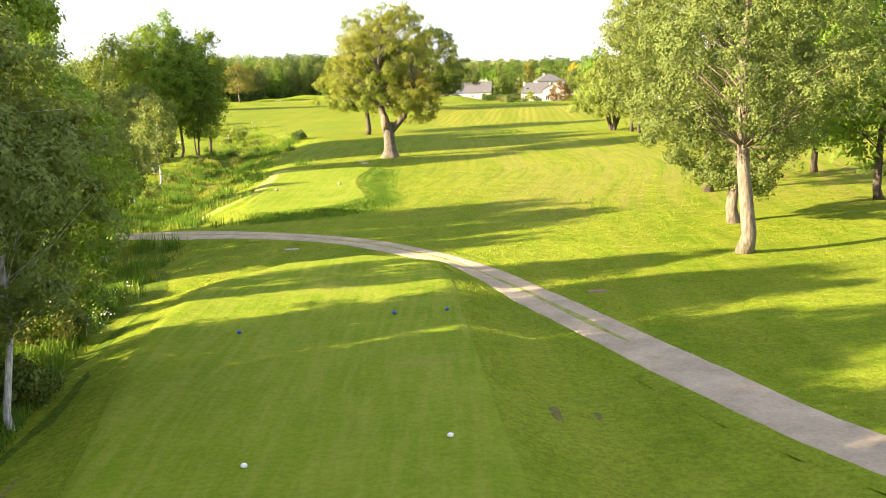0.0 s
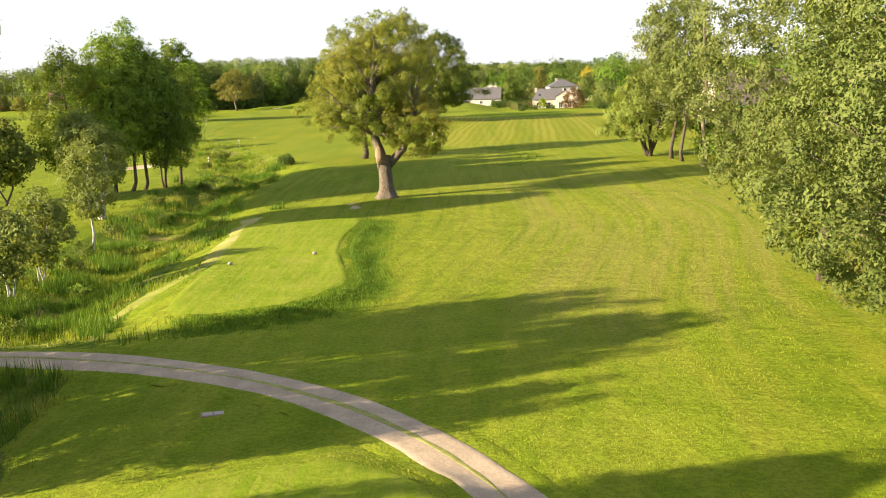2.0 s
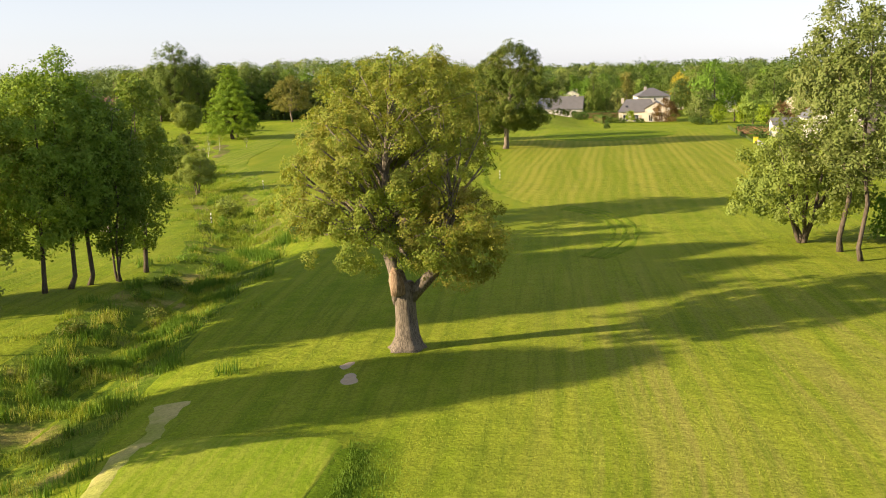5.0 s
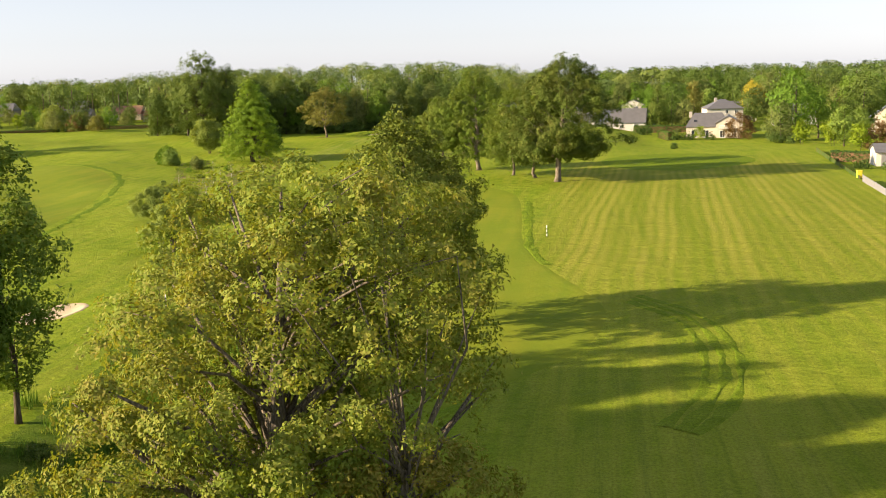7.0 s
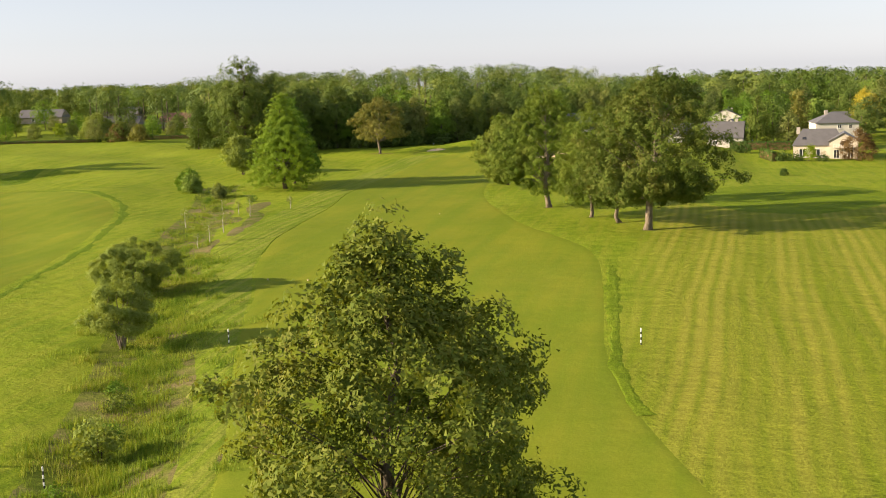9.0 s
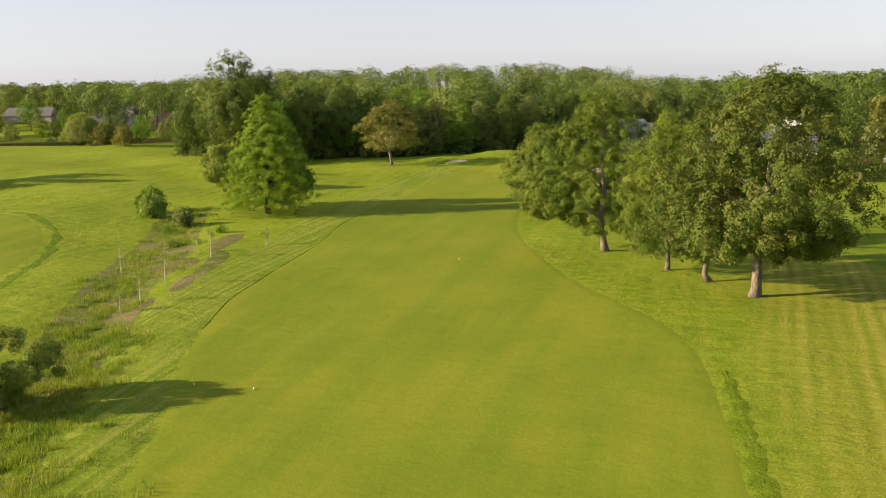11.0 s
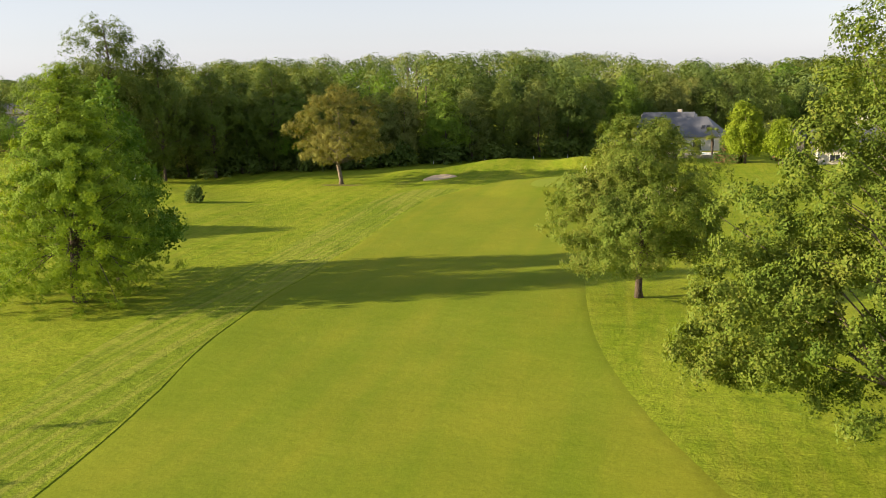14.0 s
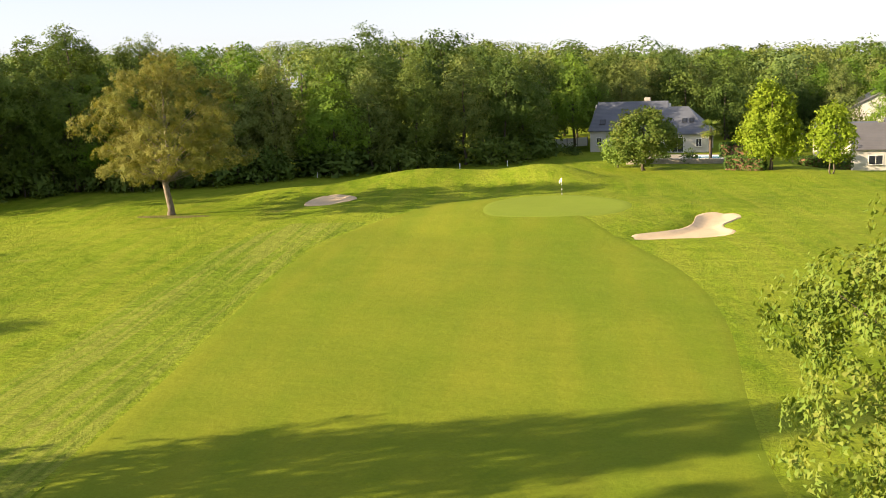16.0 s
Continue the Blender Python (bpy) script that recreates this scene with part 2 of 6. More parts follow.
M_FIELD_OAK = leafy("field_oak_leaves", (0.07, 0.113, 0.019), (0.115, 0.155, 0.025), (0.155, 0.183, 0.034), (0.205, 0.19, 0.048), patch=0.18, through_light=0.42)
M_ALDER = leafy("alder_leaves", (0.095, 0.175, 0.026), (0.15, 0.24, 0.036), (0.21, 0.29, 0.05), patch=0.15, through_light=0.48, tone=0.3)
M_WOOD_OAK = leafy("wood_oak_leaves", (0.06, 0.102, 0.023), (0.094, 0.142, 0.03), (0.135, 0.178, 0.04), patch=0.12, through_light=0.33, tone=0.35)
M_REED = leafy("reed_leaves", (0.052, 0.118, 0.014), (0.092, 0.172, 0.021), (0.15, 0.232, 0.03), patch=0.2, through_light=0.4)
M_OAK_GREEN = leafy("oak_leaves", (0.048, 0.092, 0.016), (0.08, 0.124, 0.022), (0.122, 0.158, 0.032), (0.178, 0.168, 0.046), through_light=0.33)
M_GREEN_LEAF = leafy("green_leaves", (0.075, 0.15, 0.02), (0.115, 0.205, 0.026), (0.16, 0.245, 0.036), through_light=0.45, tone=0.4)
M_BRIGHT = leafy("bright_leaves", (0.115, 0.192, 0.034), (0.165, 0.245, 0.046), (0.215, 0.288, 0.064))
M_PIN_OAK = leafy("pin_oak_leaves", (0.115, 0.2, 0.022), (0.17, 0.268, 0.03), (0.23, 0.325, 0.042), patch=0.12, through_light=0.5)
M_LIME = leafy("lime_leaves", (0.13, 0.205, 0.014), (0.185, 0.26, 0.02), (0.245, 0.3, 0.03))
M_POPLAR = leafy("poplar_leaves", (0.085, 0.128, 0.032), (0.128, 0.168, 0.045), (0.18, 0.208, 0.07), rough=0.5, through_light=0.45)
M_DARK = leafy("dark_leaves", (0.045, 0.085, 0.022), (0.07, 0.115, 0.028), (0.1, 0.145, 0.038))
M_WOODS = leafy("woodland_leaves", (0.084, 0.12, 0.035), (0.126, 0.164, 0.045), (0.168, 0.2, 0.056), (0.195, 0.216, 0.068), patch=0.1, through_light=0.32, tone=0.4)
M_BRONZE = leafy("bronze_leaves", (0.125, 0.15, 0.036), (0.172, 0.182, 0.046), (0.218, 0.202, 0.06), through_light=0.48)
M_WILLOW = leafy("willow_leaves", (0.13, 0.185, 0.04), (0.185, 0.242, 0.054), (0.24, 0.292, 0.076), through_light=0.6)
M_BIRCH = leafy("birch_leaves", (0.11, 0.155, 0.042), (0.16, 0.205, 0.058), (0.215, 0.25, 0.085), through_light=0.58)
M_YELLOW = leafy("yellow_leaves", (0.24, 0.22, 0.025), (0.34, 0.3, 0.035), (0.42, 0.36, 0.05))
M_COPPER = leafy("copper_leaves", (0.090, 0.059, 0.029), (0.141, 0.092, 0.042), (0.192, 0.132, 0.055))
M_HEDGE = leafy("hedge_leaves", (0.032, 0.066, 0.019), (0.058, 0.106, 0.023), (0.102, 0.158, 0.036))
M_BLADES = leafy("tall_grass_blades", (0.06, 0.13, 0.015), (0.12, 0.205, 0.022), (0.22, 0.28, 0.034), (0.29, 0.28, 0.075), patch=0.22, through_light=0.4)
M_ROUGH_BLADES = leafy("rough_grass_blades", (0.12, 0.18, 0.012), (0.17, 0.225, 0.017), (0.225, 0.26, 0.025), (0.27, 0.26, 0.05), patch=0.3, through_light=0.3)
M_BARK = bark("grey_brown_bark", (0.045, 0.036, 0.026), (0.13, 0.105, 0.078))
M_OAK_BARK = bark("furrowed_oak_bark", (0.055, 0.046, 0.035), (0.22, 0.187, 0.145), 5.0)
M_PALE_BARK = bark("pale_poplar_bark", (0.09, 0.074, 0.054), (0.245, 0.205, 0.155))
M_WHITE_BARK = bark("white_birch_bark", (0.25, 0.23, 0.2), (0.68, 0.65, 0.6), 5.0)
M_DEADWOOD = bark("bare_orange_wood", (0.13, 0.085, 0.055), (0.38, 0.28, 0.19), 5.0)
M_SAND = plain("bunker_sand", (0.52, 0.41, 0.27), 0.95, 0.1, 0.1, 1.5, bump=0.5)
M_GRAVEL = plain("path_gravel", (0.36, 0.295, 0.215), 0.95, 0.1, 0.3, 0.9, bump=0.7)
M_VERGE = plain("path_grass_strip", (0.235, 0.245, 0.075), 0.9, 0.1, 0.45, 1.2, bump=0.7)

M_WHITE = plain("white_render", (0.52, 0.5, 0.46), 0.85, 0.2, 0.07, 0.8)
M_CREAM = plain("cream_render", (0.5, 0.455, 0.375), 0.85, 0.2, 0.06, 0.8)
M_PAINT = plain("white_paint", (0.8, 0.8, 0.78), 0.5, 0.4, 0.03, 4.0)
M_BLACK = plain("black_paint", (0.03, 0.03, 0.03), 0.5, 0.4, 0.1, 4.0)
M_BLUE = plain("blue_paint", (0.03, 0.06, 0.35), 0.4, 0.4, 0.1, 6.0)
M_SLATE = None
M_STONE = plain("dry_stone", (0.3, 0.27, 0.22), 0.95, 0.1, 0.35, 2.5, bump=0.8)
M_GREYWOOD = plain("weathered_boards", (0.2, 0.2, 0.21), 0.85, 0.15, 0.15, 2.0)
M_CONCRETE = plain("concrete", (0.36, 0.33, 0.29), 0.9, 0.15, 0.12, 1.5)
M_RUST = plain("rusty_cover", (0.26, 0.16, 0.12), 0.85, 0.2, 0.25, 3.0)
M_YELLOW_PAINT = plain("yellow_plastic", (0.7, 0.55, 0.04), 0.5, 0.4, 0.08, 3.0)
M_BROWN = plain("brown_boards", (0.16, 0.09, 0.05), 0.8, 0.2, 0.2, 2.0)
M_THATCH = plain("weathered_thatch", (0.13, 0.11, 0.095), 0.95, 0.1, 0.25, 1.5, bump=0.8)
M_TILE_RED = plain("red_brown_tiles", (0.2, 0.11, 0.08), 0.8, 0.2, 0.2, 2.0)


def slate(name, c):
    g = Nodes(name, 0.45, 0.4)
    g.colour(g.mix(g.noise(14.0, 3.0), g.ramp(g.noise(0.7, 4.0), (0.3, tuple(v * 0.75 for v in c)), (0.7, tuple(v * 1.2 for v in c))), c))
    x, y, z = g.xyz()
    g.bump(g.math("SINE", g.math("MULTIPLY", z, 32.0)), 0.35, 0.02)
    return g.mat


M_SLATE = slate("blue_grey_slate", (0.095, 0.105, 0.13))
M_SLATE_BROWN = slate("brown_grey_slate", (0.115, 0.112, 0.116))


def glassy(name, c, rough):
    g = Nodes(name, rough, 0.6)
    g.colour(g.ramp(g.noise(2.0, 2.0), (0.3, tuple(v * 0.8 for v in c)), (0.7, c)))
    return g.mat


M_PANE = glassy("window_glass", (0.03, 0.035, 0.045), 0.05)
M_POOL = glassy("pool_water", (0.08, 0.35, 0.6), 0.08)
M_CLOTH = plain("flag_cloth", (0.85, 0.85, 0.84), 0.8, 0.2, 0.03, 8.0)


# ---------------------------------------------------------------- building helpers
def mesh_of(name, verts, faces, mat, smooth=False):
    me = bpy.data.meshes.new(name)
    me.from_pydata([tuple(map(float, v)) for v in verts], [], faces)
    me.materials.append(mat)
    if smooth:
        me.polygons.foreach_set("use_smooth", [True] * len(me.polygons))
    me.update()
    return me


def child(name, me, parent, label="", m=None):
    ob = new(name, me)
    ob.parent = parent
    if m is not None:
        ob.matrix_basis = m
    if label:
        ob["label"] = label
    return ob


def part(name, bm, material, parent, label=""):
    """Links a bmesh as one mesh object under a thing or a part."""
    me = bpy.data.meshes.new(name)
    bm.normal_update()
    bm.to_mesh(me)
    bm.free()
    me.materials.append(material)
    return child(name, me, parent, label)


def box(bm, x0, y0, z0, x1, y1, z1, bevel=0.0):
    r = bmesh.ops.create_cube(bm, size=1.0)
    for v in r["verts"]:
        v.co = Vector(((x0 + x1) / 2 + v.co.x * (x1 - x0), (y0 + y1) / 2 + v.co.y * (y1 - y0), (z0 + z1) / 2 + v.co.z * (z1 - z0)))
    if bevel:
        bmesh.ops.bevel(bm, geom=list({e for v in r["verts"] for e in v.link_edges}), offset=bevel, segments=1, affect="EDGES")
    return bm


def boxed(x0, y0, z0, x1, y1, z1, bevel=0.0):
    return box(bmesh.new(), x0, y0, z0, x1, y1, z1, bevel)


def solid(bm, pts, faces):
    vs = [bm.verts.new(p) for p in pts]
    for f in faces:
        bm.faces.new([vs[i] for i in f])
    return bm


def quads_mesh(name, verts, mat, n=4, smooth=False):
    """A mesh of loose n-gons from an array (count, n, 3)."""
    me = bpy.data.meshes.new(name)
    k = len(verts)
    me.vertices.add(k * n)
    me.vertices.foreach_set("co", np.asarray(verts, np.float32).ravel())
    me.loops.add(k * n)
    me.loops.foreach_set("vertex_index", np.arange(k * n, dtype=np.int32))
    me.polygons.add(k)
    me.polygons.foreach_set("loop_start", np.arange(0, k * n, n, dtype=np.int32))
    me.materials.append(mat)
    me.update(calc_edges=True)
    return me


def unit(a):
    return a / np.maximum(np.linalg.norm(a, axis=1, keepdims=True), 1e-9)


def leaf_blades(rng, c, nrm, size, aspect=0.62):
    """Pointed leaves, one to each centre."""
    k = len(c)
    u = unit(np.cross(nrm, rng.normal(size=(k, 3))))
    v = np.cross(nrm, u)
    s = (size * rng.uniform(0.65, 1.35, (k, 1)))
    return np.stack([c + u * s * 0.6, c - u * s * 0.45 + v * s * aspect * 0.55, c - u * s * 0.45 - v * s * aspect * 0.55], axis=1)


def tubes_mesh(name, runs, mat, sides=7):
    """Tapered tubes along lists of (point, radius), joined into one mesh."""
    verts, faces = [], []
    for run in runs:
        pts = [np.array(p, float) for p, r in run]
        start = len(verts)
        for i, (p, r) in enumerate(run):
            d = pts[min(i + 1, len(pts) - 1)] - pts[max(i - 1, 0)]
            d = d / max(np.linalg.norm(d), 1e-9)
            a = np.cross(d, (0.31, 0.95, 0.1) if abs(d[2]) > 0.5 else (0, 0, 1))
            a = a / max(np.linalg.norm(a), 1e-9)
            b = np.cross(d, a)
            for k in range(sides):
                w = 2 * math.pi * k / sides
                verts.append(pts[i] + r * (a * math.cos(w) + b * math.sin(w)))
        for i in range(len(run) - 1):
            for k in range(sides):
                q = start + i * sides
                faces.append((q + k, q + (k + 1) % sides, q + sides + (k + 1) % sides, q + sides + k))
        faces.append(tuple(start + (len(run) - 1) * sides + k for k in range(sides)))
        faces.append(tuple(start + k for k in reversed(range(sides))))
    return mesh_of(name, verts, faces, mat, True)


# ---------------------------------------------------------------- the lie of the land
def step(a, b, x):
    t = np.clip((x - a) / (b - a), 0.0, 1.0)
    return t * t * (3 - 2 * t)


def inside(poly, x, y):
    """Signed distance to a closed outline, positive inside."""
    best = np.full(np.shape(x), 1e9)
    odd = np.zeros(np.shape(x), bool)
    for (ax, ay), (bx, by) in zip(poly, poly[1:] + poly[:1]):
        ex, ey = bx - ax, by - ay
        t = np.clip(((x - ax) * ex + (y - ay) * ey) / (ex * ex + ey * ey), 0, 1)
        best = np.minimum(best, np.hypot(x - ax - t * ex, y - ay - t * ey))
        cross = ((ay > y) != (by > y)) & (x < (bx - ax) * (y - ay) / (by - ay + 1e-12) + ax)
        odd ^= cross
    return np.where(odd, best, -best)


CREEK = ((-19.5, 20), (-19.5, 60), (-21, 75), (-22.5, 90), (-24, 110), (-26, 135), (-26.5, 150), (-27.5, 164), (-32, 178),
         (-37, 191), (-43, 207), (-56, 238), (-71, 276), (-85, 318), (-92, 335), (-97, 350))
TEE_BACK = [(-6.4, 12), (-8.2, 24), (-9.4, 31), (-10.2, 38), (-9.8, 44.5), (-7, 49), (-3.6, 50.2), (-0.9, 48.2), (0.4, 44), (0.9, 36), (1.3, 30), (1.7, 24), (2.2, 18), (2.5, 12), (2.4, 8), (-5.4, 8)]
TEE_FRONT = [(-16, 104), (-11, 104.8), (-7.4, 104.2), (-7.1, 101), (-7.5, 95), (-7.2, 88), (-6.2, 82), (-5.7, 78), (-6.4, 75.4), (-8.2, 72.8),
             (-10, 71.8), (-12.6, 71.6), (-14, 73), (-14.5, 77), (-14.5, 82), (-14.8, 89), (-15.3, 95)]
GREEN = [(-50.6, 413.5), (-49.6, 409.6), (-46.5, 408), (-42.9, 407.6), (-39, 409.4), (-37, 414), (-38, 419.2), (-41.8, 423.4), (-47.2, 423.4), (-50, 419)]
BUNKER_LEFT = [(-69.4, 427.5), (-67.8, 431), (-65.4, 430.8), (-64, 427.8), (-64.1, 424.4), (-66.4, 422.8), (-68.6, 424.2)]
BUNKER_RIGHT = [(-38.8, 400.6), (-35.6, 402.8), (-33.2, 405.8), (-31.8, 410.4), (-29.4, 411.4), (-28.3, 409.4), (-30.4, 406),
                (-30, 402.6), (-31.4, 400.2), (-34.8, 399.6), (-37.4, 399.2)]
BUNKER_FAR = [(-50, 181), (-49.6, 185), (-47.8, 187.4), (-46, 187), (-45.2, 184.4), (-45.8, 180.8), (-47.6, 178.6)]


def creek_x(y):
    return np.interp(y, [p[1] for p in CREEK], [p[0] for p in CREEK])


def height(x, y):
    x, y = np.asarray(x, float), np.asarray(y, float)
    h = 0.35 + 0.024 * (np.clip(x, -45, 40) + 6) * (1 - 0.75 * step(200, 330, y))
    h = h - 0.35 * step(-20, -36, x) * step(220, 170, y)
    d = (x - creek_x(y)) * np.where(y > 170, 0.88, 1.0)
    ends = step(25, 55, y) * step(350, 325, y) * (1 - 0.85 * np.exp(-((y - 67.4) / 4.6) ** 2))
    h = h - ends * (1.35 - 0.75 * step(170, 215, y)) * np.exp(-(d / (4.2 + 1.0 * np.sin(y * 0.13))) ** 2)
    h = h + 0.68 * step(-2.6, 0.4, inside(TEE_BACK, x, y))
    h = h + 0.46 * step(-2.4, 0.3, inside(TEE_FRONT, x, y))
    h = h + 0.55 * step(-9, 0.5, inside(GREEN, x, y))

    def mound(cx, cy, rx, ry, up):
        return up * np.exp(-((x - cx) / rx) ** 2 - ((y - cy) / ry) ** 2)

    h = h + mound(-44, 440, 6, 5, 1.9) + mound(-60, 440, 8, 6, 1.5) + mound(-53, 443, 9, 5, 0.9) + mound(-62, 424, 5, 8, 0.6)
    h = h + mound(-72, 434, 6, 5, 0.8) + mound(-30, 415, 5, 5, 0.5)
    h = h + mound(-150, 372, 22, 7, 1.3) + mound(-115, 405, 14, 7, 1.2) + mound(-185, 350, 20, 8, 1.1) + mound(-128, 330, 22, 8, 0.6)
    h = h + 0.5 * step(365, 408, y) - 2.4 * step(325, 405, y) * step(2, 18, x)
    h = h - 2.6 * step(440, 464, y) * step(-15, -5, x) * step(14, 4, x) + 4.0 * step(525, 600, y) * step(-150, -190, x) - 45 * step(950, 3500, y)
    h = h - 0.45 * step(-0.8, 1.6, inside(BUNKER_LEFT, x, y)) - 0.4 * step(-0.6, 1.2, inside(BUNKER_RIGHT, x, y)) - 0.4 * step(-0.7, 1.5, inside(BUNKER_FAR, x, y))
    h = h + 0.7 * step(-68, -100, x) * step(560, 520, y) * np.sin(x * 0.11 + 1.4 * np.sin(y * 0.045)) * np.sin(y * 0.085 + 0.9 * np.sin(x * 0.06))
    h = h + 0.05 * np.sin(x * 0.21 + y * 0.05) * np.sin(y * 0.13 - x * 0.04) + 0.03 * np.sin(x * 0.5 + 1.3) * np.sin(y * 0.41)
    return h


def hz(x, y):
    return float(height(x, y))


def lines(points):
    out = [np.array([points[0][0]], float)]
    for (a, _), (b, s) in zip(points, points[1:]):
        n = max(1, int(round((b - a) / s)))
        out.append(a + (b - a) * np.arange(1, n + 1) / n)
    return np.concatenate(out)


def grid_mesh(name, X, Y, Z, mat):
    ny, nx = X.shape
    idx = np.arange(nx * ny).reshape(ny, nx)
    q = np.stack([idx[:-1, :-1], idx[:-1, 1:], idx[1:, 1:], idx[1:, :-1]], axis=-1).reshape(-1, 4)
    me = bpy.data.meshes.new(name)
    me.vertices.add(nx * ny)
    me.vertices.foreach_set("co", np.stack([X, Y, Z], axis=-1).astype(np.float32).ravel())
    me.loops.add(q.size)
    me.loops.foreach_set("vertex_index", q.astype(np.int32).ravel())
    me.polygons.add(len(q))
    me.polygons.foreach_set("loop_start", np.arange(0, q.size, 4, dtype=np.int32))
    me.polygons.foreach_set("use_smooth", np.ones(len(q), bool))
    me.materials.append(mat)
    me.update(calc_edges=True)
    return me


# the line of the gravel path
WAY = ((-42, 72), (-30, 69.5), (-21, 67.4), (-17.6, 66.6), (-14.2, 65), (-11.2, 63.1), (-8.2, 61.2), (-4.4, 57.8), (-1.9, 54.8), (0.2, 51.3), (2.3, 46.3), (3.8, 41.7),
       (5, 38), (6.3, 34), (8.1, 28.1), (9.2, 24.8), (10.3, 22.4), (13, 18.5), (18, 13), (30, 3))


def smooth_run(points, gap=0.5):
    p = np.array(points, float)
    k = np.concatenate([[0], np.cumsum(np.hypot(*np.diff(p, axis=0).T))])
    t = np.arange(0, k[-1], gap)
    x, y = np.interp(t, k, p[:, 0]), np.interp(t, k, p[:, 1])
    for _ in range(30):
        x[1:-1] = (x[:-2] + 2 * x[1:-1] + x[2:]) / 4
        y[1:-1] = (y[:-2] + 2 * y[1:-1] + y[2:]) / 4
    return x, y


way_x, way_y = smooth_run(WAY)


def from_way(x, y):
    """Distance to the path's middle line."""
    x, y = np.asarray(x, float), np.asarray(y, float)
    out = np.full(x.shape, 99.0)
    near = (x > -45) & (x < 35) & (y > -5) & (y < 80)
    out[near] = np.min(np.hypot(x[near][:, None] - way_x, y[near][:, None] - way_y), axis=1)
    return out


xs = lines([(-3000, 0), (-1200, 600), (-400, 200), (-200, 20), (-112, 3), (48, 1.15), (100, 4), (300, 20), (1200, 200), (3000, 600)])
ys = lines([(-1500, 0), (-300, 300), (-40, 26), (10, 4), (205, 1.15), (395, 1.8), (450, 1.0), (520, 3), (800, 20), (1600, 200), (4200, 650)])
X, Y = np.meshgrid(xs, ys)
under_sand = np.maximum(np.maximum(inside(BUNKER_LEFT, X, Y), inside(BUNKER_RIGHT, X, Y)), inside(BUNKER_FAR, X, Y))
tagged(new("ground", grid_mesh("ground", X, Y, height(X, Y) - 0.3 * step(-0.2, 0.9, under_sand) - 0.16 * step(1.35, 0.9, from_way(X, Y)), M_GROUND)), "mown green rough grass with mower stripes and worn patches", "ground", kind="structure")


def ribbon(name, left, right, y0, y1, dy, nx, lift, mat):
    """A sheet between two edges given as (x, y) rows, laid on the land; its border dips into it."""
    yy = np.linspace(y0, y1, int((y1 - y0) / dy) + 1)
    xl = np.interp(yy, [p[1] for p in left], [p[0] for p in left])
    xr = np.interp(yy, [p[1] for p in right], [p[0] for p in right])
    for _ in range(25):
        xl[1:-1] = (xl[:-2] + 2 * xl[1:-1] + xl[2:]) / 4
        xr[1:-1] = (xr[:-2] + 2 * xr[1:-1] + xr[2:]) / 4
    u = np.linspace(0, 1, nx)
    X = xl[:, None] * (1 - u) + xr[:, None] * u
    Y = np.repeat(yy[:, None], nx, axis=1)
    Z = height(X, Y) + lift
    Z[:, [0, -1]] -= lift + 0.01
    Z[[0, -1], :] -= lift + 0.01
    return grid_mesh(name, X, Y, Z, mat)


FAIR_LEFT = ((-14, 152), (-19, 165), (-25, 180), (-30, 195), (-36, 210), (-41.5, 225), (-45.6, 238.7), (-50.4, 249.7), (-53.9, 261.4), (-56.7, 273.6), (-57.5, 284.5),
             (-58.3, 295), (-59, 305), (-60.2, 314), (-61.7, 322), (-62.8, 336), (-62.6, 352), (-63, 366), (-63.5, 383), (-63, 400), (-60, 412), (-54, 424))
FAIR_RIGHT = ((-8, 152), (1, 165), (3, 178), (-0.8, 190), (-4.6, 202), (-6.8, 215), (-8.2, 238), (-9.8, 257), (-12.6, 267), (-17.8, 276), (-23, 286),
              (-28, 299), (-32.4, 312), (-35.6, 325), (-37.4, 340), (-38.2, 352), (-37.4, 360), (-36, 370), (-35.4, 380), (-36.5, 390), (-38.8, 398), (-42, 410), (-50, 424))
tagged(new("fairway", ribbon("fairway", FAIR_LEFT, FAIR_RIGHT, 152, 424, 1.0, 60, 0.03, M_FAIRWAY)), "closely mown olive green fairway turf", "fairway", kind="structure")
SEMI_LEFT = tuple((x - 7.5 + 4.5 * float(step(235, 205, y)), y) for x, y in FAIR_LEFT)
tagged(new("semi_rough", ribbon("semi_rough", SEMI_LEFT, FAIR_LEFT, 178, 412, 1.0, 12, 0.022, M_SEMI)), "pale freshly cut grass strip beside the fairway", "grass strip", kind="structure")
FAR_RIGHT = ((-70, 205), (-72.5, 222), (-76, 239), (-80, 256), (-86, 276), (-94, 298), (-103, 313), (-116, 326), (-136, 334))
FAR_LEFT = ((-80, 205), (-100, 222), (-125, 239), (-150, 256), (-165, 276), (-172, 298), (-172, 313), (-168, 326), (-150, 334))
tagged(new("neighbouring_fairway", ribbon("neighbouring_fairway", FAR_LEFT, FAR_RIGHT, 205, 334, 1.5, 40, 0.03, M_FAIRWAY)), "smooth green fairway of the neighbouring hole", "fairway", kind="structure")


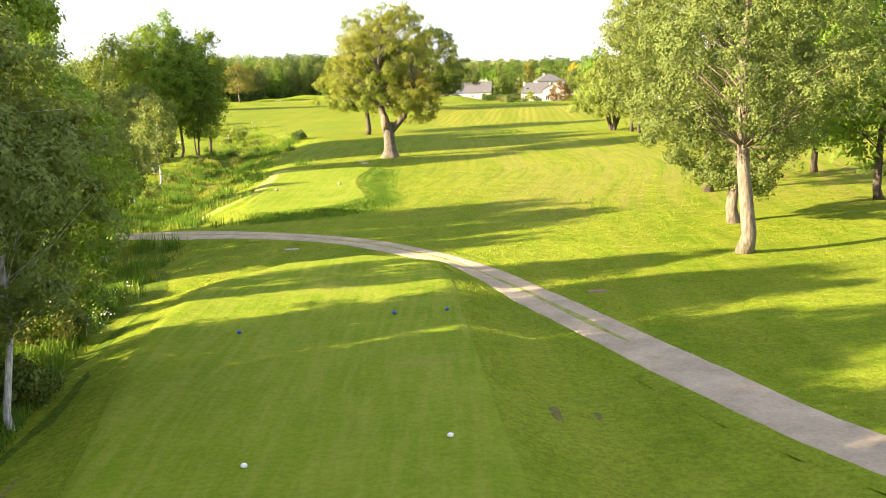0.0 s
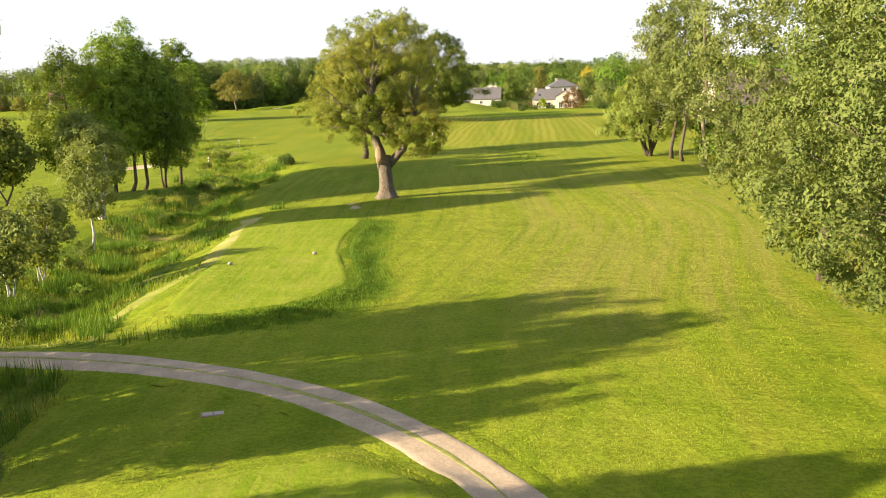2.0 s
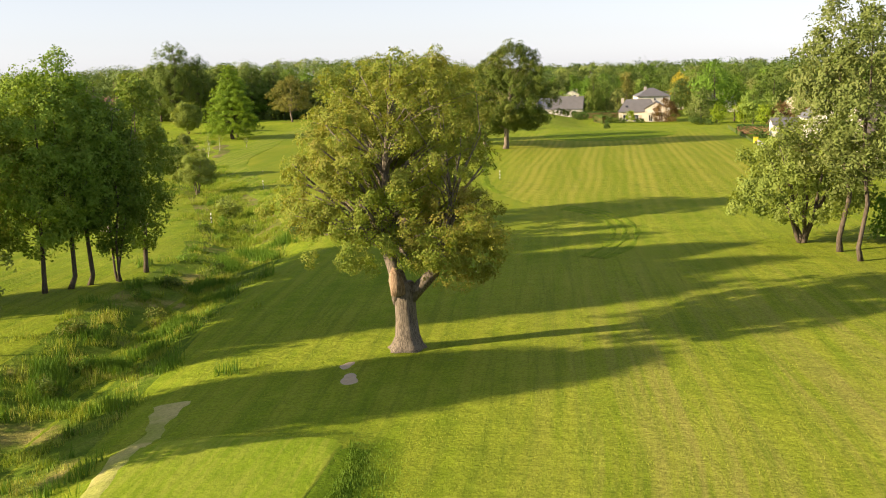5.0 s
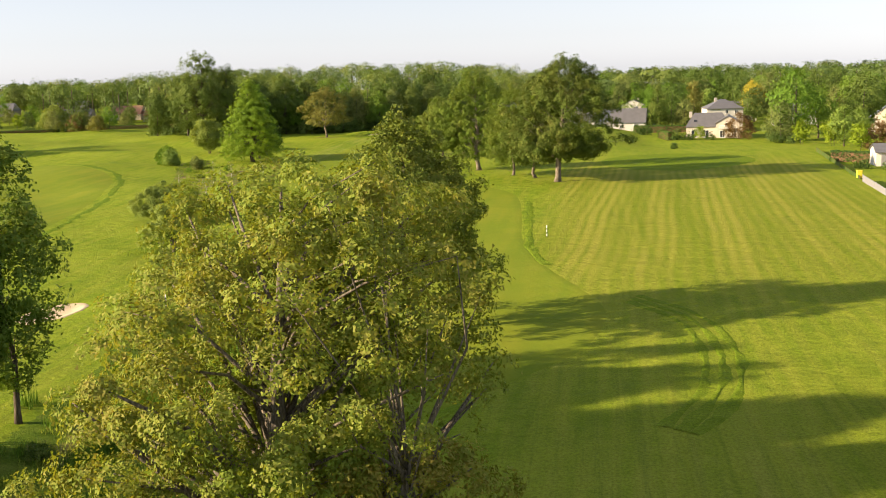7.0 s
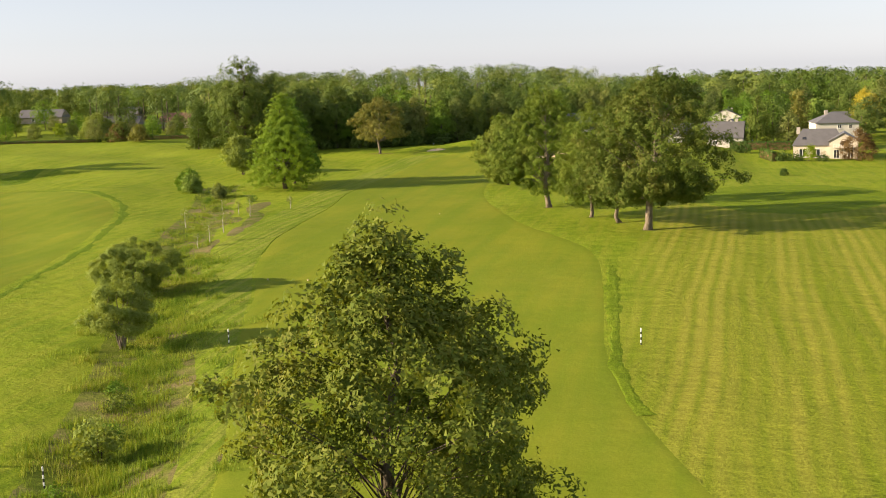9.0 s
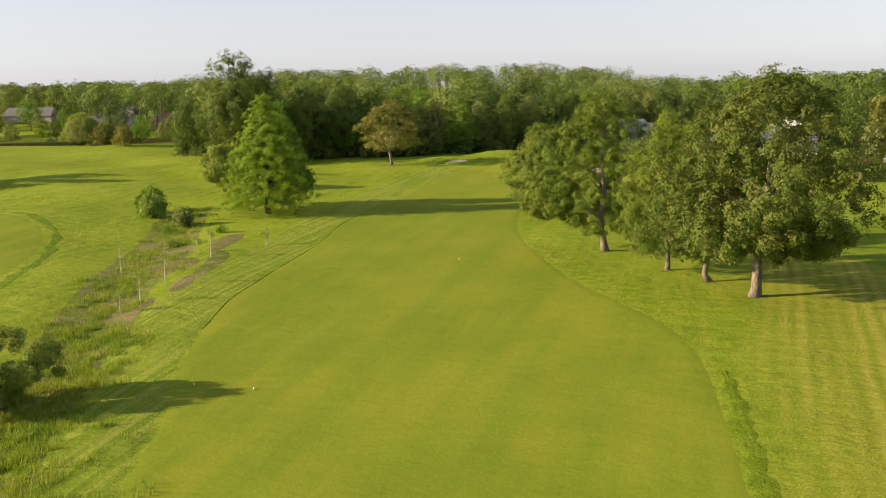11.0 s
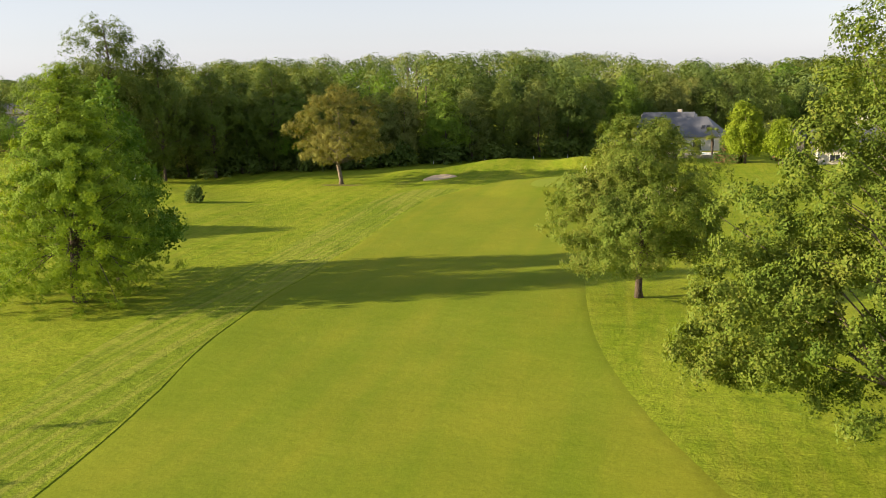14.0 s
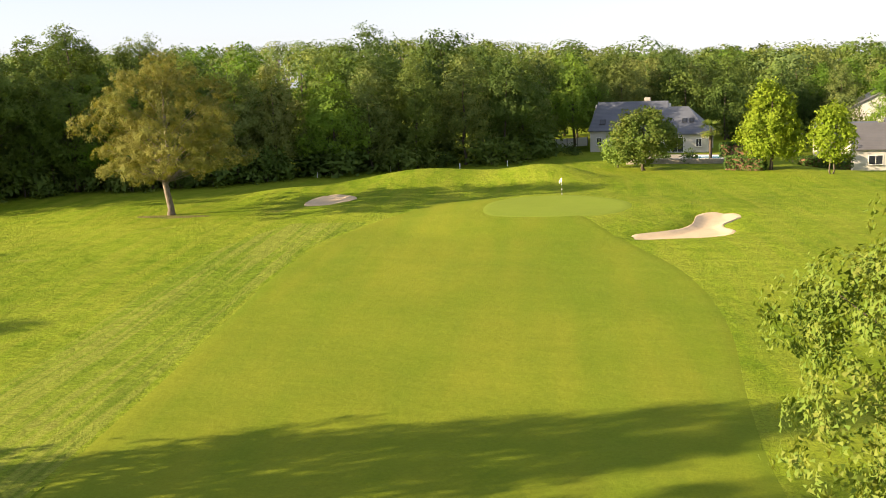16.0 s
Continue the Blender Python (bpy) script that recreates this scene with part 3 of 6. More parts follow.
def lawn(name, outline, lift, mat, rings=10, label="", category="", sub=6):
    """A sheet within a closed outline, rounded off, laid on the land."""
    p = np.array(outline, float)
    k = len(p)
    t = np.arange(k * sub) / sub
    i = np.floor(t).astype(int)
    f = (t - i)[:, None]
    a, b, c, d = p[(i - 1) % k], p[i % k], p[(i + 1) % k], p[(i + 2) % k]
    q = 0.5 * (2 * b + (c - a) * f + (2 * a - 5 * b + 4 * c - d) * f ** 2 + (3 * b - a - 3 * c + d) * f ** 3)
    mid = q.mean(axis=0)
    s = np.linspace(0, 1, rings + 1)[1:]
    pts = mid + (q[None, :, :] - mid) * s[:, None, None]
    n = len(q)
    xy = np.concatenate([mid[None], pts.reshape(-1, 2)])
    z = height(xy[:, 0], xy[:, 1]) + lift
    z[-n:] -= lift + (0.01 if mat is not M_SAND else 0.12)
    faces = [(0, 1 + j, 1 + (j + 1) % n) for j in range(n)]
    for r in range(rings - 1):
        o = 1 + r * n
        faces += [(o + j, o + n + j, o + n + (j + 1) % n, o + (j + 1) % n) for j in range(n)]
    ob = new(name, mesh_of(name, np.column_stack([xy, z]), faces, mat, True))
    return tagged(ob, label, category, kind="structure")


lawn("back_tee", TEE_BACK, 0.025, M_TEE, 24, "raised mown grass tee", "tee")
lawn("front_tee", TEE_FRONT, 0.025, M_TEE, 24, "raised mown yellow-green tee with a curved edge", "tee")
lawn("putting_green", GREEN, 0.045, M_GREEN, 16, "smooth light green putting green", "green")
lawn("left_bunker", BUNKER_LEFT, 0.05, M_SAND, 10, "round bunker of pale sand in the grass", "bunker")
lawn("right_bunker", BUNKER_RIGHT, 0.05, M_SAND, 12, "lobed bunker of pale beige sand beside the green", "bunker")
lawn("far_bunker", BUNKER_FAR, 0.05, M_SAND, 10, "sand bunker beside the neighbouring hole", "bunker")

# the gravel path with its worn grass strip between the wheel tracks
def strip(name, points, half, lift, mat, edge=0.12, seed=1, nx=9, skirt=0.0):
    x, y = smooth_run(points)
    dx, dy = np.gradient(x), np.gradient(y)
    n = np.hypot(dx, dy)
    ax, ay = -dy / n, dx / n
    rng = np.random.default_rng(seed)
    wob = np.convolve(rng.normal(size=(len(x) + 6)), np.ones(7) / 7, "valid") * edge * 2
    wob2 = np.convolve(rng.normal(size=(len(x) + 6)), np.ones(7) / 7, "valid") * edge * 2
    u = np.linspace(-1, 1, nx)
    wide = np.where(u[None, :] < 0, half + wob[:, None], half + wob2[:, None])
    X, Y = x[:, None] + ax[:, None] * u * wide, y[:, None] + ay[:, None] * u * wide
    Z = height(X, Y) + lift - 0.05 * (np.abs(u) > 0.95) - skirt * (np.abs(u) > 0.99)
    return grid_mesh(name, X[:, ::-1], Y[:, ::-1], Z[:, ::-1], mat)


tagged(new("mowing_edge", strip("mowing_edge", FAIR_LEFT[8:17], 0.045, 0.032, M_BAND, 0.06, 3, 5)), "thin dark uncut line along the fairway", "grass strip", kind="structure")
tagged(new("neighbouring_collar", strip("neighbouring_collar", tuple((x + 1.2, y) for x, y in FAR_RIGHT), 0.7, 0.02, M_COLLAR, 0.4, 4, 7)), "darker green strip round the neighbouring fairway", "grass strip", kind="structure")
tagged(new("path_bed", strip("path_bed", WAY, 1.75, 0.02, M_GROUND, 0.05, 6, 19, 0.0)), "mown grass shoulders of the gravel path", "grass strip", kind="structure")
path = tagged(new("gravel_path", strip("gravel_path", WAY, 1.1, 0.05, M_GRAVEL, 0.06, 1, 13, 0.03)), "pale gravel cart path curving through the grass", "path", kind="structure")
child("worn_grass_strip", strip("worn_grass_strip", WAY[1:14], 0.2, 0.056, M_VERGE, 0.1, 5, 5), path, "thin dry grass between the wheel tracks")

# ---------------------------------------------------------------- trees
SHAPES = {
    "round": lambda s: np.sin(np.pi * np.clip(s, 0, 1) ** 0.85) ** 0.6,
    "cone": lambda s: (1 - s) ** 0.72 * np.minimum(1, s * 5 + 0.35),
    "egg": lambda s: np.minimum(1, s * 4 + 0.45) * np.sqrt(np.clip(1 - s ** 1.5, 0, 1)),
    "column": lambda s: np.minimum(1, s * 3 + 0.35) * (1 - s) ** 0.4,
    "spire": lambda s: np.minimum(1, s * 7 + 0.6) * (1 - s) ** 0.62 * (1 - 0.12 * np.sin(s * 9.0)),
    "dome": lambda s: np.minimum(1, s * 6 + 0.55) * np.sqrt(np.clip(1 - s ** 2.0, 0, 1)),
    "bush": lambda s: np.minimum(1, s * 3 + 0.7) * np.sqrt(np.clip(1 - s ** 2.4, 0, 1)),
}


def clumps(rng, shape, low, high, radius, count, hollow=0.45, rough=0.2):
    """Centres of leaf clumps in an uneven crown."""
    f = SHAPES[shape]
    s = rng.uniform(0, 1, count * 6)
    s = s[rng.uniform(0, 1, len(s)) < (f(s) + 0.12) / 1.15][:count]
    a = rng.uniform(0, 2 * np.pi, len(s))
    p = rng.uniform(0, 6.28, 4)
    lump = 1 + rough * (np.cos(2 * a + p[0] + 4 * s) + np.cos(3 * a + p[1] - 7 * s) + 0.8 * np.cos(5 * a + p[2] + 11 * s)) / 1.6
    r = radius * f(s) * (hollow + (1 - hollow) * np.sqrt(rng.uniform(0, 1, len(s)))) * lump
    z = low + (high - low) * s * (1 + 0.05 * np.cos(2 * a + p[3]))
    return np.column_stack([r * np.cos(a), r * np.sin(a), z])


def lobed(rng, lobes, count):
    out = []
    area = np.array([l[3] * l[4] + l[3] * l[5] for l in lobes])
    for l, k in zip(lobes, (count * area / area.sum()).astype(int)):
        d = unit(rng.normal(size=(k, 3)))
        out.append(np.array(l[:3]) + d * np.array(l[3:]) * (0.5 + 0.5 * rng.uniform(0, 1, (k, 1)) ** 0.5))
    return np.concatenate(out)


def tiered(rng, tall, wide, low):
    """Leaf clumps along whorls of branches that level out and droop at their tips."""
    out = []
    z = tall * low
    while z < tall - 0.6:
        s = (z - tall * low) / (tall * (1 - low))
        reach = wide / 2 * min(1.0, 0.72 + s * 3.2) * (1 - s) ** 0.74
        turn = rng.uniform(0, 6.283)
        many = max(4, int(4 + reach * 1.25))
        for k in range(many):
            a = turn + 6.283 * (k + rng.uniform(-0.3, 0.3)) / many
            r = reach * rng.uniform(0.72, 1.1)
            lift = rng.uniform(-0.25, 0.25)
            rise = 0.55 * s - 0.12
            for q in np.arange(max(0.12, 1.0 - 4.6 / max(r, 4.6)), 1.02, 0.62 / max(r, 0.62)):
                out.append((r * q * math.cos(a) + rng.normal() * 0.2, r * q * math.sin(a) + rng.normal() * 0.2, z + lift + r * (rise * q - 0.13 * q * q) + rng.normal() * 0.12))
        z += 0.5 + 0.42 * (1 - s)
    out.append((0, 0, tall - 0.5))
    return np.array(out)


def crown_mesh(name, rng, centres, leaves, spread, size, mat, middle, flat=0.75, aspect=0.62, each=14, lobe=1.1):
    """Leaves in sprays, the sprays in clumps: lit tufts with dark gaps between them."""
    k = len(centres)
    if 0.145 < size < 0.3:
        leaves, size = int(leaves * 0.6), size * 1.3
    m = max(k, leaves // each)
    at = rng.integers(0, k, m)
    span = spread * rng.uniform(0.5, 1.25, k)
    way = unit(rng.normal(size=(m, 3)))
    sprays = centres[at] + way * (span[at] * rng.uniform(0.3, 1, m) ** 0.4)[:, None] * np.array([1, 1, flat])
    face = unit(way * lobe + unit(sprays - np.array(middle)) * (1.7 - lobe) + rng.normal(size=(m, 3)) * 0.25 + np.array([0, 0, 0.25]))
    pick = rng.integers(0, m, leaves)
    tuft = size * 0.3 * each ** 0.5
    off = rng.normal(size=(leaves, 3)) * tuft
    off -= face[pick] * (np.sum(off * face[pick], axis=1) * 0.6)[:, None]
    n = unit(face[pick] + rng.normal(size=(leaves, 3)) * 0.3)
    return quads_mesh(name, leaf_blades(rng, sprays[pick] + off, n, size, aspect), mat, 3)


def limbs(rng, trunk, centres, count, r0, low=0.35, top=0.9):
    """Branches from the trunk's line to some of the leaf clumps."""
    tz = np.array([p[2] for p, r in trunk])
    runs = []
    for i in rng.choice(len(centres), min(count, len(centres)), replace=False):
        e = centres[i]
        far = math.hypot(e[0], e[1])
        z0 = np.clip(e[2] - far * rng.uniform(0.5, 1.0), tz[0] + (tz[-1] - tz[0]) * low, tz[0] + (tz[-1] - tz[0]) * top)
        s = np.array([np.interp(z0, tz, [p[j] for p, r in trunk]) for j in range(3)])
        r = r0 * (0.25 + 0.75 * np.clip(1 - (z0 - tz[0]) / (tz[-1] - tz[0] + 0.01), 0.1, 1)) * rng.uniform(0.6, 1.1)
        m = s * 0.5 + e * 0.5 + np.array([rng.normal() * 0.25, rng.normal() * 0.25, 0.08 * far + rng.normal() * 0.2])
        runs.append([(s, r), (s * 0.7 + m * 0.3, r * 0.8), (m, r * 0.55), (m * 0.4 + e * 0.6, r * 0.35), (e, max(0.012, r * 0.12))])
    return runs


def tree(name, x, y, tall, wide, leaves, mat, wood, girth, label, shape="round", low=0.25, size=0.24, spread=0.85, count=0, seed=0,
         twigs=30, stems=1, lean=(0.0, 0.0), hollow=0.45, rough=0.2, group="", trunk_top=0.8, category="tree", flat=0.75, splay=0.16, lobe=1.1, tiers=False):
    rng = np.random.default_rng(seed)
    thing = tagged(new(name), label, category, group)
    thing.matrix_basis = pose(x, y, hz(x, y) - 0.05)
    R = wide / 2
    centres = clumps(rng, shape, tall * low + spread * 0.4, tall - spread * 0.5, max(0.3, R - spread * 0.5), count or int(50 + wide * tall * 1.5), hollow, rough)
    if tiers:
        centres = tiered(rng, tall, wide, low)
    centres[:, :2] += np.array(lean) * (centres[:, 2:] / tall)
    runs = []
    for k in range(stems):
        w = 2 * math.pi * (k + rng.uniform(0, 0.5)) / stems
        out = 0.0 if stems == 1 else tall * splay * rng.uniform(0.6, 1.2)
        zz = [0.0, 0.06, 0.25, 0.5, 0.75, 1.0]
        g = girth * (1.0 if stems == 1 else 0.55)
        bend = rng.normal(size=(6, 2)) * 0.012 * tall
        bend[0] = 0
        trunk = [(np.array([math.cos(w) * (out * q + 0.15 * (stems > 1)) + bend[i][0] + lean[0] * q * trunk_top, math.sin(w) * (out * q + 0.15 * (stems > 1)) + bend[i][1] + lean[1] * q * trunk_top, q * tall * trunk_top - 0.1 * (i == 0)]),
                  g / 2 * (1.45, 1.05, 0.9, 0.7, 0.45, 0.12)[i]) for i, q in enumerate(zz)]
        runs.append(trunk)
        runs += limbs(rng, trunk, centres, twigs // stems, g * 0.12, max(0.26, low * 1.15))
    child("trunk", tubes_mesh("trunk", runs, wood), thing)
    child("crown", crown_mesh("crown", rng, centres, leaves, spread, size, mat, (lean[0] * 0.6, lean[1] * 0.6, tall * (0.5 + low * 0.4)), flat, lobe=lobe), thing)
    return thing


def again(thing, x, y, s=1.0, turn=0.0, sz=None, label=""):
    ob = copy_thing(thing, pose(x, y, hz(x, y) - 0.05, 0, 0, turn) @ Matrix.Diagonal((s, s, sz or s, 1)))
    if label:
        ob["label"] = label
    return ob


# the old pollard oak in the middle of the hole
def old_oak(x, y):
    rng = np.random.default_rng(11)
    thing = tagged(new("old_oak_tree"), "old gnarled oak with a thick hollow trunk and olive brown leaves", "tree")
    thing.matrix_basis = pose(x, y, hz(x, y) - 0.05)
    lobes = [(-2.2, 0.4, 10.9, 4.6, 5.2, 4.4), (0.8, 0.6, 13.4, 4.2, 4.4, 3.9), (-4.6, -0.3, 8.8, 3.6, 4.0, 3.0), (1.6, 1.0, 10.4, 3.9, 4.4, 3.2),
             (-2.6, -2.8, 7.4, 3.4, 2.8, 2.2), (1.4, -2.6, 6.4, 2.4, 2.4, 1.7), (0.9, 0.0, 15.7, 2.3, 2.5, 1.6), (-2.0, 4.4, 11.8, 4.4, 3.4, 4.6), (1.2, 4.4, 12.2, 3.2, 3.2, 4.4), (-2.4, 3.8, 14.3, 3.4, 3.0, 2.3), (1.6, 3.6, 14.8, 2.4, 2.6, 1.8)]
    centres = lobed(rng, lobes, 480)
    bole = [(np.array(p), r) for p, r in (((0, 0, -0.2), 1.15), ((0, 0, 0.25), 0.9), ((-0.02, 0, 0.9), 0.7), ((-0.06, 0, 1.9), 0.61), ((-0.1, 0, 2.9), 0.62), ((-0.12, 0, 3.5), 0.7), ((-0.15, 0, 4.0), 0.55))]
    left = [(np.array(p), r) for p, r in (((-0.2, 0, 3.3), 0.5), ((-0.5, 0, 4.4), 0.46), ((-0.9, 0.1, 5.6), 0.4), ((-1.0, 0.2, 7.6), 0.33), ((-1.0, 0.3, 10.5), 0.24), ((-0.7, 0.3, 13.5), 0.13), ((-0.5, 0.2, 16.4), 0.03))]
    right = [(np.array(p), r) for p, r in (((0.25, 0, 3.1), 0.4), ((0.9, -0.1, 3.8), 0.38), ((1.7, -0.2, 4.6), 0.34), ((2.0, -0.4, 5.8), 0.27), ((2.5, -0.6, 7.6), 0.17), ((3.0, -0.8, 9.6), 0.04))]
    trunk = child("trunk", tubes_mesh("trunk", [bole], M_OAK_BARK, 18), thing)
    # furrows and burls on the bole
    for v in trunk.data.vertices:
        a = math.atan2(v.co.y, v.co.x)
        k = 1 + 0.05 * math.sin(5 * a + 1) + 0.04 * math.sin(9 * a) + 0.07 * noise.noise((v.co.x * 1.5, v.co.y * 1.5, v.co.z * 1.2))
        k += 0.22 * max(0.0, 1 - v.co.z / 0.5) * (0.5 + 0.5 * math.sin(5 * a))
        v.co.x, v.co.y = v.co.x * k, v.co.y * k
    child("limb", tubes_mesh("limb", [left] + limbs(rng, left, centres, 130, 0.19, 0.2, 0.9), M_OAK_BARK, 8), thing, "tall crooked grey limb")
    child("limb", tubes_mesh("limb", [right] + limbs(rng, right, centres[centres[:, 0] > 0.5], 25, 0.2, 0.3, 0.9), M_OAK_BARK, 8), thing, "side limb of the old trunk")
    stub = [(np.array(p), r) for p, r in (((-0.35, -0.35, 3.4), 0.5), ((-0.5, -0.5, 4.1), 0.44), ((-0.55, -0.55, 4.6), 0.3), ((-0.5, -0.5, 4.85), 0.1))]
    broken = child("broken_stub", tubes_mesh("broken_stub", [stub], M_DEADWOOD, 14), thing, "broken stub of bare orange wood")
    burl = child("burl", tubes_mesh("burl", [[(np.array((-0.62, -0.25, 2.7)), 0.1), (np.array((-0.6, -0.3, 3.1)), 0.26), (np.array((-0.58, -0.35, 3.6)), 0.28), (np.array((-0.6, -0.4, 3.9)), 0.15)]], M_OAK_BARK, 14), thing, "swollen bark burl")
    for lump in (broken, burl):
        for v in lump.data.vertices:
            q = 0.16 * noise.noise((v.co.x * 3.0, v.co.y * 3.0, v.co.z * 2.2)) + 0.08 * noise.noise((v.co.x * 9.0, v.co.y * 9.0, v.co.z * 4.0))
            v.co.x, v.co.y, v.co.z = v.co.x * (1 + q), v.co.y * (1 + q), v.co.z + 0.7 * q
    bough = lobed(rng, [(3.0, -1.0, 6.9, 3.2, 3.4, 2.9), (4.2, -0.6, 5.6, 1.6, 1.8, 1.5)], 130)
    child("crown", crown_mesh("crown", rng, centres, 145000, 0.75, 0.116, M_OAK, (-0.8, 0, 9.5)), thing)
    child("side_bough", crown_mesh("side_bough", rng, bough, 25000, 0.65, 0.11, M_BROWN_OAK, (2.0, -0.6, 6.5)), thing, "side bough with browner young leaves")
    return thing


old_oak(-6.28, 120.88)
tree("oak_tree", -12.7, 171.9, 16.6, 17.8, 100000, M_FIELD_OAK, M_BARK, 0.75, "olive green oak standing alone on the fairway edge", "spire", 0.24, 0.155, 0.85, seed=3, count=480, twigs=90, trunk_top=0.88, rough=0.3, hollow=0.3)

# the oak row beside the fairway
ROW = "oak row beside the fairway"
broad_oak = tree("oak_tree", -5.0, 279.5, 21.5, 21.5, 115000, M_ROW_OAK, M_PALE_BARK, 1.0, "broad old oak with brown tinged crown and pale trunk", "egg", 0.17, 0.18, 1.0, seed=4, count=460, twigs=60, group=ROW, rough=0.26, lean=(2.2, 0.0), hollow=0.3, trunk_top=0.75)
tree("oak_tree", -9.1, 286.6, 18.5, 13.0, 90000, M_ROW_OAK, M_PALE_BARK, 0.55, "slim green oak in a row", "egg", 0.12, 0.144, 0.9, seed=5, twigs=24, count=420, group=ROW, hollow=0.3)
tree("oak_tree", -13.6, 292.7, 17.0, 12.6, 90000, M_ROW_GREEN, M_PALE_BARK, 0.5, "young green oak in a row", "egg", 0.1, 0.144, 0.9, seed=6, twigs=24, count=420, group=ROW, hollow=0.3)
limbed_oak = tree("oak_tree", -21.3, 304.8, 19.8, 14.4, 125000, M_ROW_GREEN, M_PALE_BARK, 0.85, "leafy oak with low spreading limbs", "egg", 0.11, 0.14, 0.92, seed=7, count=330, twigs=70, group=ROW, rough=0.3, lean=(-0.8, 0.0), hollow=0.35, trunk_top=0.75)
child("low_bough", crown_mesh("low_bough", np.random.default_rng(210), lobed(np.random.default_rng(211), [(1.5, -3.5, 7.2, 4.2, 3.6, 2.8), (5.2, -2.4, 6.2, 3.4, 3.2, 2.4), (-3.6, -2.0, 6.4, 3.0, 3.0, 2.2)], 190), 42000, 0.8, 0.144, M_OAK_GREEN, (0.8, 0, 9.0)), broad_oak, "low boughs with dark green leaves")
low_limb = crown_mesh("low_limb", np.random.default_rng(207), lobed(np.random.default_rng(208), [(-6.0, -0.6, 6.9, 3.4, 3.2, 3.2), (-8.2, -0.4, 5.3, 1.8, 1.9, 1.4)], 110), 30000, 0.75, 0.135, M_ROW_GREEN, (-4.5, 0, 6.5))
child("low_limb", low_limb, limbed_oak, "low spreading limb with hanging leaves")
tree("oak_tree", -33.4, 340.4, 14.1, 12.6, 160000, M_OAK_YOUNG, M_BARK, 0.55, "green round oak at the fairway edge", "dome", 0.16, 0.125, 0.95, seed=8, count=480, twigs=90, group=ROW, rough=0.3, hollow=0.25, lobe=0.8)
tree("pin_oak_tree", -77.6, 335.4, 19.4, 18.6, 175000, M_PIN_OAK, M_BARK, 0.8, "bright green conical oak with low branches in tiers", "cone", 0.12, 0.144, 0.6, seed=9, twigs=150, trunk_top=0.97, flat=0.5, lobe=0.5, tiers=True)
tree("bronze_tree", -81.0, 419.5, 15.4, 14.8, 100000, M_BRONZE, M_PALE_BARK, 0.62, "bronze leaved tree with an open dome crown", "dome", 0.23, 0.13, 0.8, seed=10, twigs=80, trunk_top=0.8, hollow=0.5, rough=0.3)

# poplars along the start
POP = "poplars beside the path"
tree("poplar_tree", 14.2, 49.5, 17.5, 12.5, 76000, M_POPLAR, M_PALE_BARK, 0.68, "tall poplar with silvery green leaves and pale trunk", "column", 0.27, 0.12, 0.8, seed=12, twigs=70, group=POP, trunk_top=0.92, rough=0.25)
tree("poplar_tree", 16.3, 59.3, 17.0, 11.5, 84000, M_POPLAR, M_PALE_BARK, 0.62, "tall poplar with silvery green leaves", "column", 0.1, 0.14, 0.85, seed=13, twigs=60, group=POP, trunk_top=0.92, rough=0.25)
tree("poplar_tree", 18.4, 74.0, 18.0, 15.0, 85000, M_POPLAR, M_BARK, 0.6, "broad poplar with low hanging silvery leaves", "round", 0.16, 0.13, 0.9, seed=14, twigs=60, group=POP, trunk_top=0.92, rough=0.25)
tree("broadleaf_tree", 27.0, 66.0, 15.0, 11.0, 10000, M_GREEN_LEAF, M_BARK, 0.5, "dark green leafy tree beside the poplars", "round", 0.12, 0.415, 1.0, seed=15, twigs=30)
tree("broadleaf_tree", 29.0, 84.0, 15.0, 11.0, 10000, M_GREEN_LEAF, M_BARK, 0.5, "green leafy tree behind the poplars", "round", 0.12, 0.415, 1.0, seed=16, twigs=30)

# willow and tall thin trees at the right
tree("willow_tree", 23.7, 153.0, 10.6, 12.0, 42000, M_WILLOW, M_BARK, 0.7, "many-stemmed willow with grey green leaves", "dome", 0.2, 0.17, 0.85, seed=17, twigs=40, stems=7, splay=0.3)
tree("ash_tree", 25.5, 148.1, 20.5, 10.0, 30000, M_POPLAR, M_BARK, 0.42, "tall slender tree with thin foliage", "round", 0.22, 0.19, 0.8, seed=18, twigs=40, trunk_top=0.92)
tree("ash_tree", 25.8, 143.5, 19.0, 7.0, 20000, M_POPLAR, M_BARK, 0.36, "slender tree with sparse pale foliage", "round", 0.3, 0.19, 0.8, seed=19, twigs=40, trunk_top=0.92)
tree("bare_tree", 26.6, 137.0, 19.5, 3.6, 1400, M_BIRCH, M_PALE_BARK, 0.5, "almost bare tall trunk with thin twigs", "column", 0.3, 0.244, 0.5, seed=20, twigs=50, trunk_top=0.97)
tree("broadleaf_tree", 33.5, 152.0, 6.0, 9.0, 14000, M_GREEN_LEAF, M_BARK, 0.3, "low dark shrubby tree behind slender trunks", "bush", 0.03, 0.317, 0.9, seed=21, twigs=16)
tree("broadleaf_tree", 35.5, 138.0, 7.5, 9.0, 16000, M_BIRCH, M_BARK, 0.3, "bushy pale green tree", "bush", 0.04, 0.305, 0.9, seed=22, twigs=16)
tree("broadleaf_tree", 36.0, 122.0, 12.0, 9.0, 16000, M_POPLAR, M_BARK, 0.4, "pale green leafy tree at the garden edge", "round", 0.06, 0.317, 0.95, seed=23, twigs=20)

